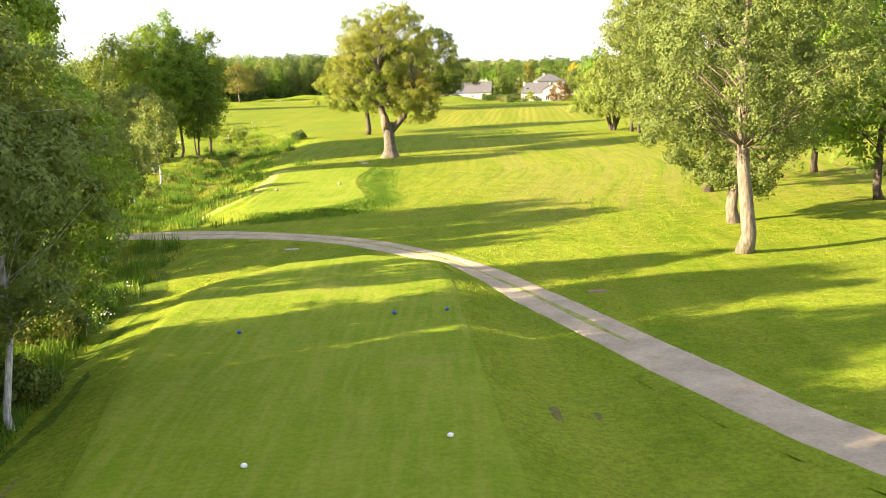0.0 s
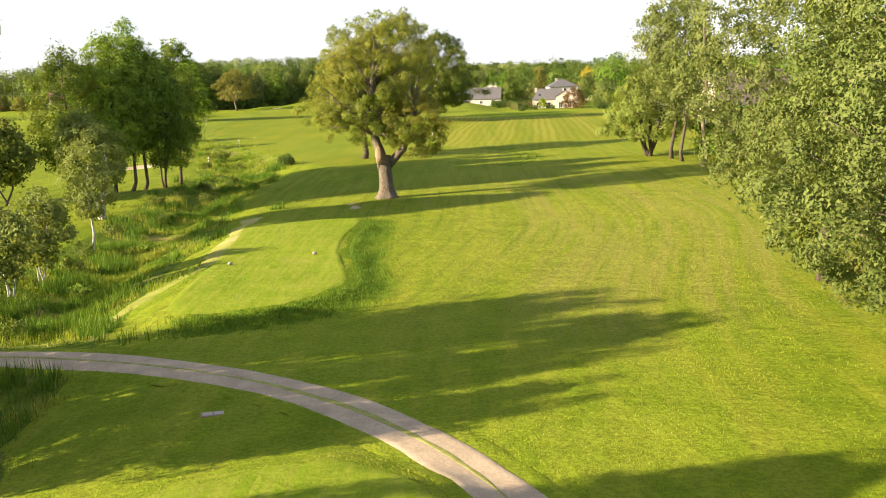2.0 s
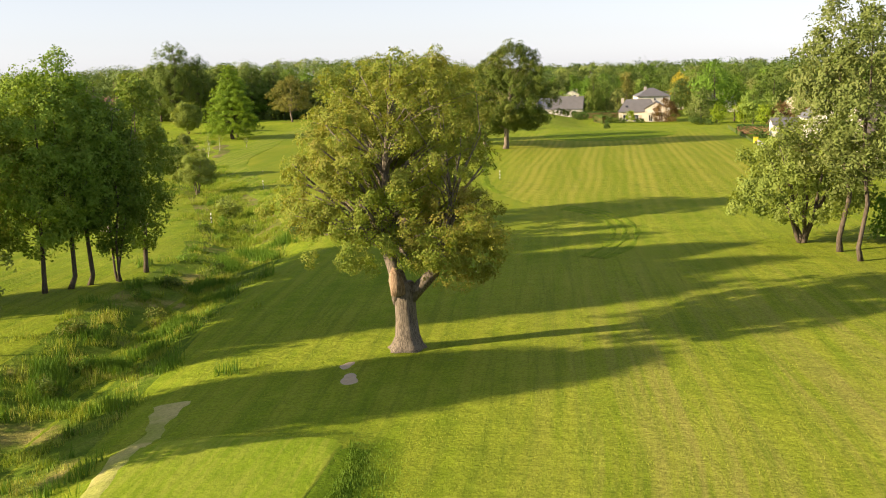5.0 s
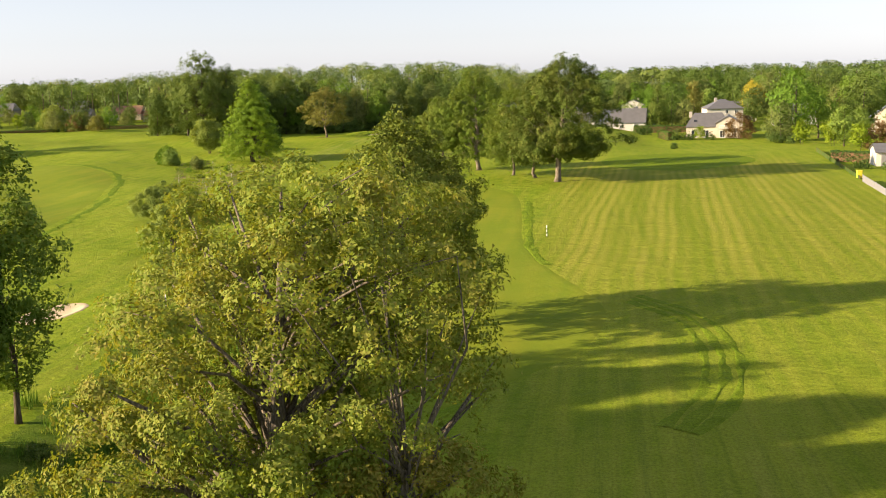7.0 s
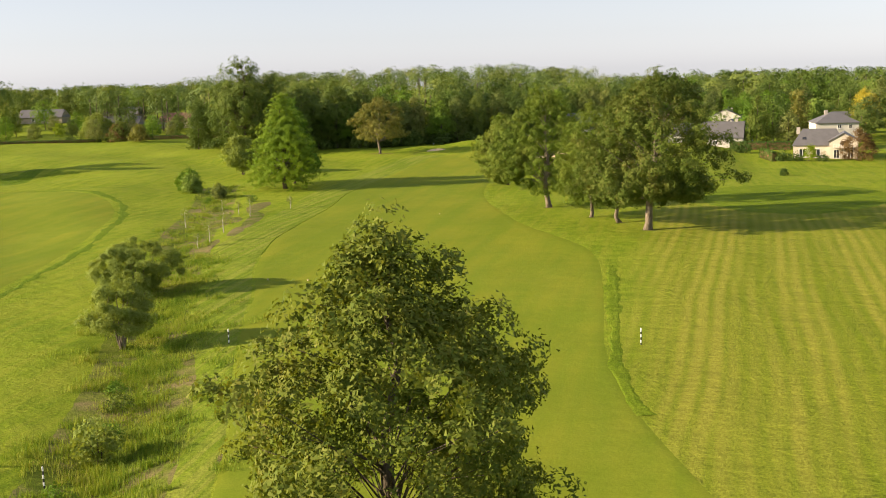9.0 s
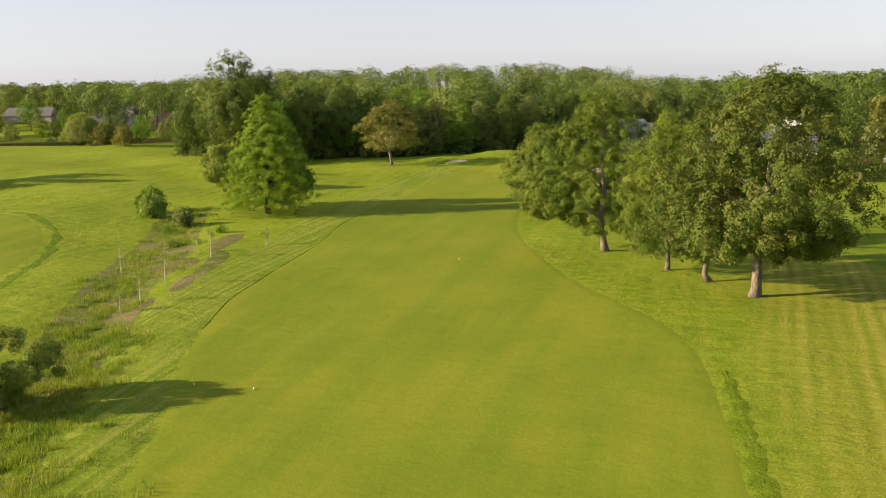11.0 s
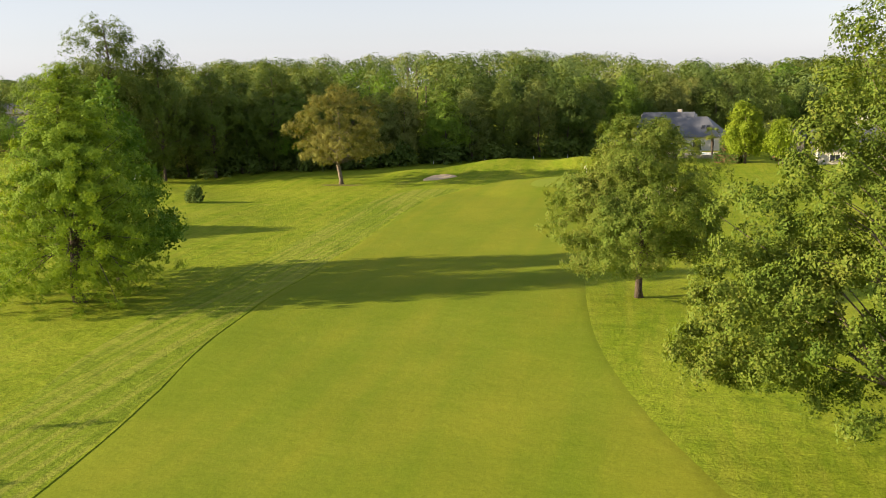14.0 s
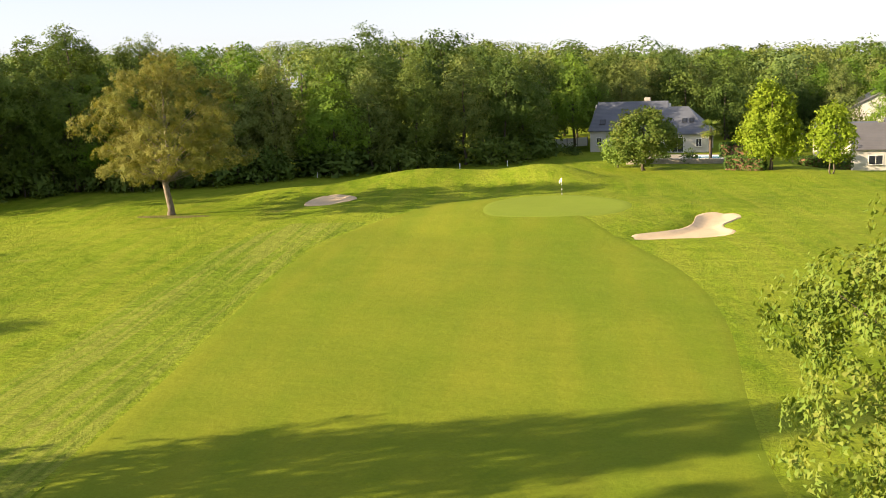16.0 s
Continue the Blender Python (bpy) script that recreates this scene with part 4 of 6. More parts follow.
# the copse left of the creek; its last four trees are unseen, added for shade
COPSE = "copse beyond the creek"
for i, (x, y, h, w, lo) in enumerate([(-38.8, 143.4, 18.0, 10.0, 0.16), (-37.3, 144.8, 19.6, 10.0, 0.2), (-36.3, 146.4, 17.0, 8.0, 0.24), (-34.3, 147.8, 16.0, 6.5, 0.14), (-33.6, 152.4, 17.6, 6.4, 0.12), (-43.0, 141.5, 17.0, 9.0, 0.14), (-51.0, 123.0, 27.0, 11.0, 0.42), (-50.5, 117.0, 25.0, 8.5, 0.46), (-50.0, 99.5, 22.0, 10.0, 0.46), (-52.5, 130.0, 27.0, 11.5, 0.42)]):
    tree("alder_tree", x, y, h, w, 32000 if x > -49 else 14000, M_ALDER if i < 3 or i > 5 else M_OAK_YOUNG, M_BARK, 0.38, "tall dark green alder with a bare lower trunk; the far left four added unseen for shade", "round", lo, 0.18 if x > -49 else 0.64, 0.95, seed=30 + i, twigs=40, group=COPSE, trunk_top=0.9,
         stems=1 if i != 3 else 3)
tree("broadleaf_tree", -47.6, 134.3, 9.2, 7.0, 13000, M_OAK_GREEN, M_BARK, 0.4, "small green tree on the meadow", "round", 0.25, 0.268, 0.8, seed=36, twigs=24, stems=2)
tree("broadleaf_tree", -50.5, 138.0, 8.6, 6.5, 11000, M_OAK_GREEN, M_BARK, 0.35, "small green tree with two stems", "round", 0.25, 0.268, 0.8, seed=37, twigs=24, stems=2)
BIRCH = "birches along the creek"
tree("birch_tree", -32.1, 118.2, 8.8, 6.2, 20000, M_BIRCH, M_WHITE_BARK, 0.42, "many-stemmed birch with white trunks", "round", 0.3, 0.15, 0.7, seed=38, twigs=30, stems=5, group=BIRCH)
tree("birch_tree", -34.0, 120.0, 10.5, 5.4, 18000, M_BIRCH, M_BARK, 0.3, "slender grey leafy birch", "round", 0.3, 0.17, 0.7, seed=39, twigs=30, stems=2, group=BIRCH)
tree("birch_tree", -26.7, 99.8, 8.6, 3.6, 9000, M_BIRCH, M_WHITE_BARK, 0.2, "slim birch with a white trunk", "round", 0.3, 0.15, 0.6, seed=40, twigs=24, group=BIRCH)
tree("birch_tree", -25.7, 82.4, 5.2, 3.4, 5000, M_BIRCH, M_WHITE_BARK, 0.2, "small bushy birch beside the creek", "round", 0.2, 0.183, 0.55, seed=41, twigs=24, stems=3, group=BIRCH)
tree("birch_tree", -25.5, 86.5, 6.0, 4.4, 8000, M_BIRCH, M_WHITE_BARK, 0.2, "bushy birch with several stems", "round", 0.2, 0.183, 0.55, seed=42, twigs=24, stems=3, group=BIRCH)
# the trees close by at the start
NEAR = "trees beside the first tee"
tree("birch_tree", -11.4, 27.4, 11.5, 6.6, 40000, M_BIRCH, M_WHITE_BARK, 0.2, "birch with a thin white trunk and fine leaves", "round", 0.24, 0.13, 0.7, seed=43, twigs=50, group=NEAR, trunk_top=0.9)
tree("birch_tree", -15.0, 32.5, 12.5, 6.4, 42000, M_BIRCH, M_BARK, 0.26, "leafy birch with grey green crown", "round", 0.16, 0.14, 0.75, seed=44, twigs=50, group=NEAR, trunk_top=0.9)
tree("birch_tree", -17.8, 50.6, 10.5, 5.2, 28000, M_ALDER, M_BARK, 0.24, "dark leafy tree at the creek's edge", "round", 0.14, 0.15, 0.75, seed=45, twigs=40, group=NEAR, trunk_top=0.9)
tree("birch_tree", -20.0, 62.2, 12.4, 4.8, 16000, M_BIRCH, M_WHITE_BARK, 0.2, "airy birch with a white trunk beside the path", "round", 0.22, 0.14, 0.6, seed=46, twigs=30, group=NEAR)
tree("broadleaf_tree", -21.5, 53.5, 12.5, 6.4, 34000, M_POPLAR, M_BARK, 0.3, "tall pale green leafy tree", "round", 0.1, 0.16, 0.85, seed=47, twigs=30, group=NEAR)
tree("birch_tree", -15.2, 41.0, 11.5, 6.0, 36000, M_ALDER, M_WHITE_BARK, 0.22, "leafy birch with a dark shaded crown", "round", 0.14, 0.14, 0.75, seed=244, twigs=40, group=NEAR, trunk_top=0.9)
tree("broadleaf_tree", -17.5, 11.5, 14.0, 8.0, 18000, M_GREEN_LEAF, M_BARK, 0.4, "leafy tree behind the first tee", "round", 0.1, 0.366, 0.9, seed=48, twigs=20, group=NEAR)
tree("broadleaf_tree", -24.0, 19.5, 14.0, 8.0, 20000, M_GREEN_LEAF, M_BARK, 0.4, "tall leafy tree beside the creek", "round", 0.1, 0.366, 0.9, seed=49, twigs=20, group=NEAR)

# out of view: high crowns added to throw shadow across the path side
for i, (x, y, h, w) in enumerate(((-35.5, 27.6, 20.5, 6.2), (-33.0, 18.8, 19.0, 4.6))):
    tree("broadleaf_tree", x, y, h, w, 3600, M_GREEN_LEAF, M_BARK, 0.45, "unseen tall tree with a bare lower trunk, added for its shadow", "round", 0.73, 0.42, 0.95, seed=240 + i, twigs=20, group=NEAR, trunk_top=0.92)
tree("birch_tree", -22.5, 29.0, 12.5, 6.0, 14000, M_BIRCH, M_WHITE_BARK, 0.24, "airy birch standing beside the creek", "round", 0.2, 0.2, 0.8, seed=139, twigs=30, group=NEAR)
# sun-blocking belt, never in view, added to shade the tee and grass
for i, (x, y, h, w) in enumerate(((-19.5, 1.5, 15, 8), (-27.0, 9.5, 16, 9), (-30.0, 17.0, 14, 9), (-22.0, -10.5, 15, 9), (-28.0, 55.5, 15.5, 8), (-33.5, 60.0, 16, 8), (-17.0, 7.0, 13, 7), (-16.0, 18.0, 12, 6.5), (-19.0, 25.0, 12, 6.0))):
    tree("broadleaf_tree", x, y, h, w, 9000, M_GREEN_LEAF, M_BARK, 0.4, "leafy green tree added out of view to shade the grass", "round", 0.06, 0.45, 0.95, seed=140 + i, twigs=14, group=NEAR)
for i, (x, y, h, w) in enumerate(((-11.4, 18.5, 1.6, 2.6), (-11.0, 21.5, 1.2, 2.0), (-12.9, 24.0, 2.4, 3.4), (-12.2, 29.5, 1.5, 2.6), (-14.2, 31.0, 2.2, 3.0), (-14.0, 37.0, 2.0, 3.0), (-14.6, 42.0, 1.6, 2.6), (-15.8, 45.0, 2.2, 3.0), (-17.0, 52.0, 1.8, 2.4))):
    tree("creek_shrub", x, y, h, w, 5200, M_OAK_GREEN if i % 2 else M_ALDER, M_BARK, 0.06, "low leafy shrub in the long grass", "bush", 0.03, 0.13, 0.42, seed=270 + i, twigs=10, stems=3, category="shrub", group="shrubs along the creek")
for i, (x, y) in enumerate(((-33.5, 174.5), (-32.0, 180.0), (-35.5, 184.0), (-36.5, 178.5), (-38.5, 195.0), (-41.0, 200.5), (-43.5, 205.0), (-88.0, 326.0), (-86.5, 318.0), (-80.0, 307.0), (-77.0, 316.0), (-91.0, 333.0))):
    tree("creek_shrub", x, y, 0.9 + 0.5 * (i % 3), 1.8 + 0.5 * (i % 2), 900, M_OAK_GREEN if i % 2 else M_GREEN_LEAF, M_BARK, 0.04, "low leafy shrub in the long grass", "bush", 0.03, 0.14, 0.35, seed=160 + i, twigs=6, stems=3, category="shrub", group="shrubs along the creek")
for i in range(16):
    y = 68 + 6.1 * i
    tree("creek_shrub", float(creek_x(y)) - 2.6 + 2.2 * math.sin(i * 2.4), y, 0.8 + 0.35 * (i % 3), 1.6 + 0.4 * (i % 4), 800, M_OAK_GREEN if i % 3 else M_GREEN_LEAF, M_BARK, 0.04, "low leafy shrub in the long grass", "bush", 0.03, 0.13, 0.32, seed=180 + i, twigs=6, stems=3, category="shrub", group="shrubs along the creek")
tree("pin_oak_tree", -79.0, 344.5, 17.5, 14.5, 26000, M_GREEN_LEAF, M_BARK, 0.5, "green conical oak standing behind a brighter one", "cone", 0.1, 0.26, 0.9, seed=146, twigs=30, trunk_top=0.95)

# shrubs along the creek
tree("willow_shrub", -49.3, 216.6, 6.4, 6.8, 42000, M_WILLOW, M_PALE_BARK, 0.3, "grey green willow with several stems", "dome", 0.28, 0.13, 0.6, seed=50, twigs=30, stems=6, category="shrub")
tree("willow_shrub", -59.2, 238.6, 6.4, 9.6, 60000, M_WILLOW, M_BARK, 0.3, "rounded green willow shrub", "round", 0.1, 0.14, 0.7, seed=51, twigs=20, stems=4, category="shrub")
tree("willow_shrub", -37.2, 191.0, 3.2, 3.0, 3200, M_WILLOW, M_BARK, 0.12, "thin grey green willow shrub", "round", 0.1, 0.171, 0.5, seed=52, twigs=20, stems=4, category="shrub")
tree("round_shrub", -99.6, 337.6, 4.4, 4.6, 9000, M_GREEN_LEAF, M_BARK, 0.2, "rounded green shrub on the rough", "bush", 0.02, 0.268, 0.6, seed=53, twigs=10, stems=3, category="shrub")
tree("round_shrub", -95.5, 330.2, 3.6, 4.6, 7000, M_BRIGHT, M_BARK, 0.2, "low dark shrub at the creek", "bush", 0.02, 0.244, 0.55, seed=54, twigs=10, stems=3, category="shrub")
tree("round_shrub", -86.6, 323.0, 3.0, 3.0, 5000, M_BIRCH, M_BARK, 0.15, "pale shrub among meadow grass", "round", 0.05, 0.22, 0.5, seed=55, twigs=10, stems=3, category="shrub")
tree("willow_shrub", -99.8, 367.0, 9.2, 9.0, 14000, M_WILLOW, M_BARK, 0.3, "grey green willow bush", "round", 0.1, 0.342, 0.8, seed=56, twigs=14, stems=4, category="shrub")
tree("willow_shrub", -216.0, 507.0, 10.5, 13.5, 14000, M_WILLOW, M_BARK, 0.4, "broad grey green willow clipped round beside the village", "bush", 0.04, 0.4, 1.0, seed=251, twigs=14, stems=4, category="shrub")
tree("round_shrub", -186.5, 482.5, 6.2, 7.0, 6000, M_BRONZE, M_BARK, 0.2, "bronze brown shrub at the field's edge", "bush", 0.06, 0.3, 0.8, seed=252, twigs=10, stems=3, category="shrub")
tree("round_shrub", -197.0, 489.0, 7.6, 8.0, 7000, M_OLIVE_WOODS, M_BARK, 0.2, "olive green shrub at the field's edge", "bush", 0.06, 0.32, 0.8, seed=253, twigs=10, stems=3, category="shrub")
for i, (x, y, h, w) in enumerate(((-176.0, 368.0, 18.0, 12.0), (-181.0, 377.0, 16.5, 10.0), (-187.0, 357.0, 16.0, 11.0))):
    tree("broadleaf_tree", x, y, h, w, 9000, M_GREEN_LEAF, M_BARK, 0.45, "leafy tree standing beside the neighbouring fairway", "round", 0.1, 0.45, 1.0, seed=254 + i, twigs=14)
tree("round_shrub", -23.4, 169.8, 1.5, 2.3, 2200, M_DARK, M_BARK, 0.08, "dark round bush in the rough", "bush", 0.1, 0.171, 0.35, seed=57, twigs=10, stems=3, category="shrub")
tree("round_shrub", -95.0, 396.3, 2.3, 2.7, 3000, M_DARK, M_BARK, 0.08, "small dark round bush on the grass", "bush", 0.05, 0.207, 0.4, seed=58, twigs=10, stems=3, category="shrub")
tree("round_shrub", 20.6, 360.5, 1.4, 1.6, 900, M_DARK, M_BARK, 0.06, "little dark bush on the lawn", "bush", 0.05, 0.195, 0.3, seed=59, twigs=6, stems=2, category="shrub")
for i, (x, y, h) in enumerate([(-67.0, 279.9, 5.2), (-69.5, 296.5, 3.9), (-65.5, 271.5, 3.4), (-65.7, 267.9, 2.8), (-76.6, 287.2, 3.4), (-66.0, 306.0, 2.5), (-73.0, 300.0, 2.6)]):
    tree("birch_sapling", x, y, h, 1.5, 420, M_BIRCH, M_WHITE_BARK, 0.11, "thin young birch with a white stem", "round", 0.35, 0.12, 0.35, seed=60 + i, twigs=14, category="sapling", group="saplings along the creek")

# ---------------------------------------------------------------- the wood at the end and the far trees
WOOD = "woodland behind the green"
def wood_set(leaves, size, extra):
    """Four kinds of woodland tree, finer or coarser in leaf."""
    return [tree("woodland_tree", 0, 0, 19, 12, leaves, M_WOODS, M_BARK, 0.5, "tall green woodland tree", "dome", 0.14, size, 1.35, seed=70 + extra, twigs=16, group=WOOD, rough=0.3, lobe=0.7),
            tree("woodland_tree", 0, 0, 20, 10.5, leaves, M_WOOD_OAK, M_BARK, 0.5, "tall oak at the edge of the wood", "egg", 0.16, size, 1.3, seed=71 + extra, twigs=16, group=WOOD, rough=0.3, lobe=0.7),
            tree("woodland_tree", 0, 0, 18, 12.5, leaves, M_GREEN_LEAF, M_BARK, 0.5, "leafy green woodland tree", "dome", 0.18, size, 1.35, seed=72 + extra, twigs=16, group=WOOD, rough=0.3, lobe=0.7),
            tree("woodland_tree", 0, 0, 20, 11, leaves, M_DARK, M_BARK, 0.45, "dark woodland tree with a bare trunk", "round", 0.26, size, 1.35, seed=73 + extra, twigs=24, group=WOOD, rough=0.3, lobe=0.7)]


protos = wood_set(12000, 0.34, 0)
coarse = wood_set(6500, 0.48, 200)
EDGE = ((-150, 448), (-128, 440), (-112, 440), (-95, 447), (-76, 458), (-60, 466), (-48, 470), (-42, 492), (-20, 512), (5, 520), (40, 520))
rng = np.random.default_rng(5)
spots = []
for depth, gap in ((0, 6.5), (8, 8.0), (19, 9.0), (33, 12.0)):
    k = np.concatenate([[0], np.cumsum([math.hypot(b[0] - a[0], b[1] - a[1]) for a, b in zip(EDGE, EDGE[1:])])])
    for t in np.arange(rng.uniform(0, gap), k[-1], gap):
        x, y = np.interp(t, k, [p[0] for p in EDGE]), np.interp(t, k, [p[1] for p in EDGE])
        spots.append((x + rng.normal() * 1.5, y + depth + rng.normal() * 1.5, depth))
for x, y, d in spots:
    s = rng.uniform(0.84, 1.06) * (0.8 + d * 0.0028) * (0.94 if x > -30 else 1.0)
    again((protos if d < 12 else coarse)[int(rng.choice(4, p=(0.3, 0.26, 0.18, 0.26)))], x, y, s * rng.uniform(0.9, 1.1), rng.uniform(0, 360), s)
shrub = tree("understory_shrub", -100, 444, 3.4, 4.6, 560, M_WOOD_OAK, M_BARK, 0.1, "leafy shrub at the edge of the wood", "bush", 0.02, 0.52, 0.8, seed=75, twigs=6, stems=3, category="shrub", group="shrubs at the wood's edge")
for t in np.arange(4, k[-1], 4.6):
    x, y = np.interp(t, k, [p[0] for p in EDGE]), np.interp(t, k, [p[1] for p in EDGE])
    s = rng.uniform(0.55, 1.35)
    if x < -44 or x > -8:
        again(shrub, x + rng.normal() * 2.0, y + 5.0 + rng.normal(), 1.7, rng.uniform(0, 360), 1.5)
        again(shrub, x + rng.normal() * 1.2, y - 3.0 + rng.normal() * 1.2, s * rng.uniform(0.9, 1.4), rng.uniform(0, 360), s)
tall_tree = tree("tall_woodland_tree", -123.2, 426.0, 28.0, 17.5, 42000, M_WOOD_OAK, M_BARK, 0.8, "tall open-crowned tree with bare branches at the wood's edge", "round", 0.1, 0.3, 1.55, seed=74, twigs=150, hollow=0.2, rough=0.34, trunk_top=0.95, count=330, lobe=0.7)
for x, y, sx, turn, sz in ((-116.0, 430.5, 0.6, 130, 0.86), (-131.0, 433.0, 0.8, 220, 0.76), (-109.5, 437.0, 0.75, 300, 0.72), (-101.0, 444.0, 0.8, 40, 0.7), (-93.5, 449.0, 0.7, 190, 0.68)):
    again(tall_tree, x, y, sx, turn, sz)

# far trees: behind the gardens at the right, and the hills at the left
FAR = "trees among the houses"
fars = [tree("far_tree", 0, 0, 17, 13, 3400, M_GREEN_LEAF, M_BARK, 0.5, "round green tree among the houses", "round", 0.08, 0.56, 1.4, seed=80, twigs=6, group=FAR, lobe=0.7),
        tree("far_tree", 0, 0, 18, 12, 3400, M_WOOD_OAK, M_BARK, 0.5, "dark green tree among the houses", "round", 0.08, 0.56, 1.4, seed=81, twigs=6, group=FAR, lobe=0.7),
        tree("far_tree", 0, 0, 15, 12, 3400, M_WOODS, M_BARK, 0.5, "dense green garden tree", "dome", 0.12, 0.56, 1.4, seed=82, twigs=6, group=FAR, lobe=0.7),
        tree("far_tree", 0, 0, 14, 10, 3400, M_BRIGHT, M_BARK, 0.5, "bright green leafy garden tree", "round", 0.08, 0.56, 1.3, seed=83, twigs=6, group=FAR, lobe=0.7)]
rng = np.random.default_rng(9)
for k in range(75):
    x, y = rng.uniform(-10, 190), rng.uniform(455, 640)
    if y < 455 + 0.0 * x or (x < 25 and y < 520):
        y += 70
    s = rng.uniform(0.7, 1.1) * (1 + max(0.0, y - 500) * 0.001)
    again(fars[int(rng.choice(4, p=(0.34, 0.34, 0.22, 0.1)))], x, y, s, rng.uniform(0, 360), s * rng.uniform(0.9, 1.1))
for x, y, s, i in [(62, 400, 0.9, 0), (75, 405, 1.0, 1), (55, 393, 1.15, 0), (50, 388, 0.75, 2), (66, 372, 0.65, 3), (80, 380, 0.8, 0), (95, 390, 1.0, 1), (56, 415, 0.8, 1), (58, 350, 0.7, 3), (70, 350, 0.6, 2), (92, 350, 0.8, 0), (75, 300, 0.6, 2), (88, 310, 0.8, 0), (84, 270, 0.8, 1),
                   (72, 225, 0.7, 0), (80, 205, 0.8, 2), (66, 180, 0.7, 0), (60, 150, 0.75, 1), (52, 118, 0.8, 0), (48, 100, 0.8, 2), (45, 70, 0.8, 0), (44, 45, 0.8, 1), (110, 420, 1.0, 0), (125, 400, 1.0, 2), (20, 455, 0.75, 0), (27, 462, 0.85, 1), (30, 448, 0.7, 2)]:
    again(fars[i], x, y, s, x * 37 % 360)
for k in range(45):
    a, d = rng.uniform(radians(98), radians(133)), rng.uniform(620, 900)
    s = rng.uniform(0.7, 0.95)
    again(fars[int(rng.choice(3))], d * math.cos(a), d * math.sin(a), s * 1.3, rng.uniform(0, 360), s)
for x, y, s, i in [(-263, 513, 1.4, 1), (-251, 500, 0.62, 0), (-237, 497, 0.5, 2), (-222, 540, 0.8, 1), (-212, 497, 0.62, 2), (-186, 492, 0.55, 0), (-176, 520, 0.8, 0), (-165, 515, 0.7, 2), (-203, 585, 0.9, 2),
                   (-282, 525, 1.1, 0), (-300, 505, 1.2, 1), (-228, 590, 0.9, 1), (-150, 490, 0.8, 1), (-290, 610, 1.0, 2), (-260, 620, 1.0, 0), (-180, 590, 0.9, 0), (-215, 612, 0.9, 2), (-243, 538, 0.6, 0), (-196, 535, 0.5, 1), (-214, 530, 0.45, 2), (-236, 522, 0.5, 2), (-272, 560, 0.8, 0), (-306, 560, 0.9, 1), (-190, 515, 0.45, 2), (-224, 512, 0.4, 0), (-284, 555, 0.6, 2), (-248, 580, 0.65, 1), (-232, 536, 0.5, 2), (-202, 545, 0.5, 2), (-186, 540, 0.5, 0), (-258, 545, 0.55, 2), (-270, 535, 0.6, 1), (-310, 575, 0.8, 2)]:
    again(fars[i], x, y, s, x * 31 % 360)
for k in range(30):
    again(fars[int(rng.choice(3))], -330 + k * 11 + rng.normal() * 3, 590 + rng.uniform(0, 60), rng.uniform(0.7, 1.0), rng.uniform(0, 360))
for i, p in enumerate(protos + fars + coarse):
    x, y = [(-140, 462), (-104, 452), (-86, 470), (-70, 480), (100, 500), (120, 520), (140, 510), (160, 530), (-150, 475), (-118, 470), (-96, 480), (-60, 495)][i]
    p.matrix_basis = pose(x, y, hz(x, y) - 0.05)


# the closed canopy of woods further off, too far to tell its trees apart
def distant_woods(name, label, count, y_near, y_far, x0, x1, seed, tall, mat, size=0.54, per=24, wide=(5.0, 9.0)):
    rng = np.random.default_rng(seed)
    x, y = rng.uniform(x0, x1, count), rng.uniform(y_near, y_far, count)
    r = rng.uniform(*wide, count)
    h = tall(x, y) * rng.uniform(0.84, 1.06, count)
    d = unit(rng.normal(size=(count * per, 3)) + np.array([0, 0, 0.35]))
    shape = np.column_stack([r, r, r * rng.uniform(0.75, 1.15, count)]).repeat(per, axis=0)
    knots = np.column_stack([x, y, h - shape[::per, 2]]).repeat(per, axis=0) + d * shape * rng.uniform(0.82, 0.96, (count * per, 1))
    lobes = rng.uniform(1.7, 3.0, count * per)
    n = 30
    e = unit(rng.normal(size=(count * per * n, 3)) + d.repeat(n, axis=0) * 0.6)
    c = knots.repeat(n, axis=0) + e * lobes.repeat(n)[:, None] * np.array([1.0, 1.0, 0.7])
    me = quads_mesh(name, leaf_blades(rng, c, unit(e * 0.55 + d.repeat(n, axis=0) * 0.8 + rng.normal(size=e.shape) * 0.22), size, 0.9), mat, 3)
    trunks = tubes_mesh("boles", [[(np.array((a, b, -3.0)), 0.4), (np.array((a, b, k - 4)), 0.2)] for a, b, k in zip(x, y, h)], M_BARK, 5)
    ob = tagged(new(name, me), label, "woodland", kind="stuff")
    child("boles", trunks, ob)["kind"] = "stuff"
    return ob


def canopy(x, y):
    """Height of the closed canopy: highest behind the bronze tree, falling away towards the houses."""
    return 17.6 + (y - 535) * 0.026 * step(0, -60, x) + 2.4 * step(-40, -110, x) - 1.2 * step(-40, 10, x)


for k, (mat, tone) in enumerate(((M_HAZED_WOODS, "haze-tinted green"), (M_WOOD_OAK, "dark green"), (M_OLIVE_WOODS, "olive green"))):
    distant_woods("distant_woodland", "distant closed %s woodland behind the green" % tone, 95, 535, 760, -250, 20, 31 + 3 * k, canopy, mat)
    distant_woods("distant_woodland", "distant %s woodland behind the houses" % tone, 70, 640, 860, 10, 420, 32 + 3 * k, lambda x, y: 17.8 + (y - 640) * 0.006, mat, 0.75, 24, (6.0, 10.0))
    distant_woods("distant_woodland", "distant %s wooded hill beyond the village" % tone, 90, 680, 950, -640, -230, 33 + 3 * k, lambda x, y: 17.5 + (y - 680) * 0.008, mat, 0.8, 20, (4.5, 8.0))

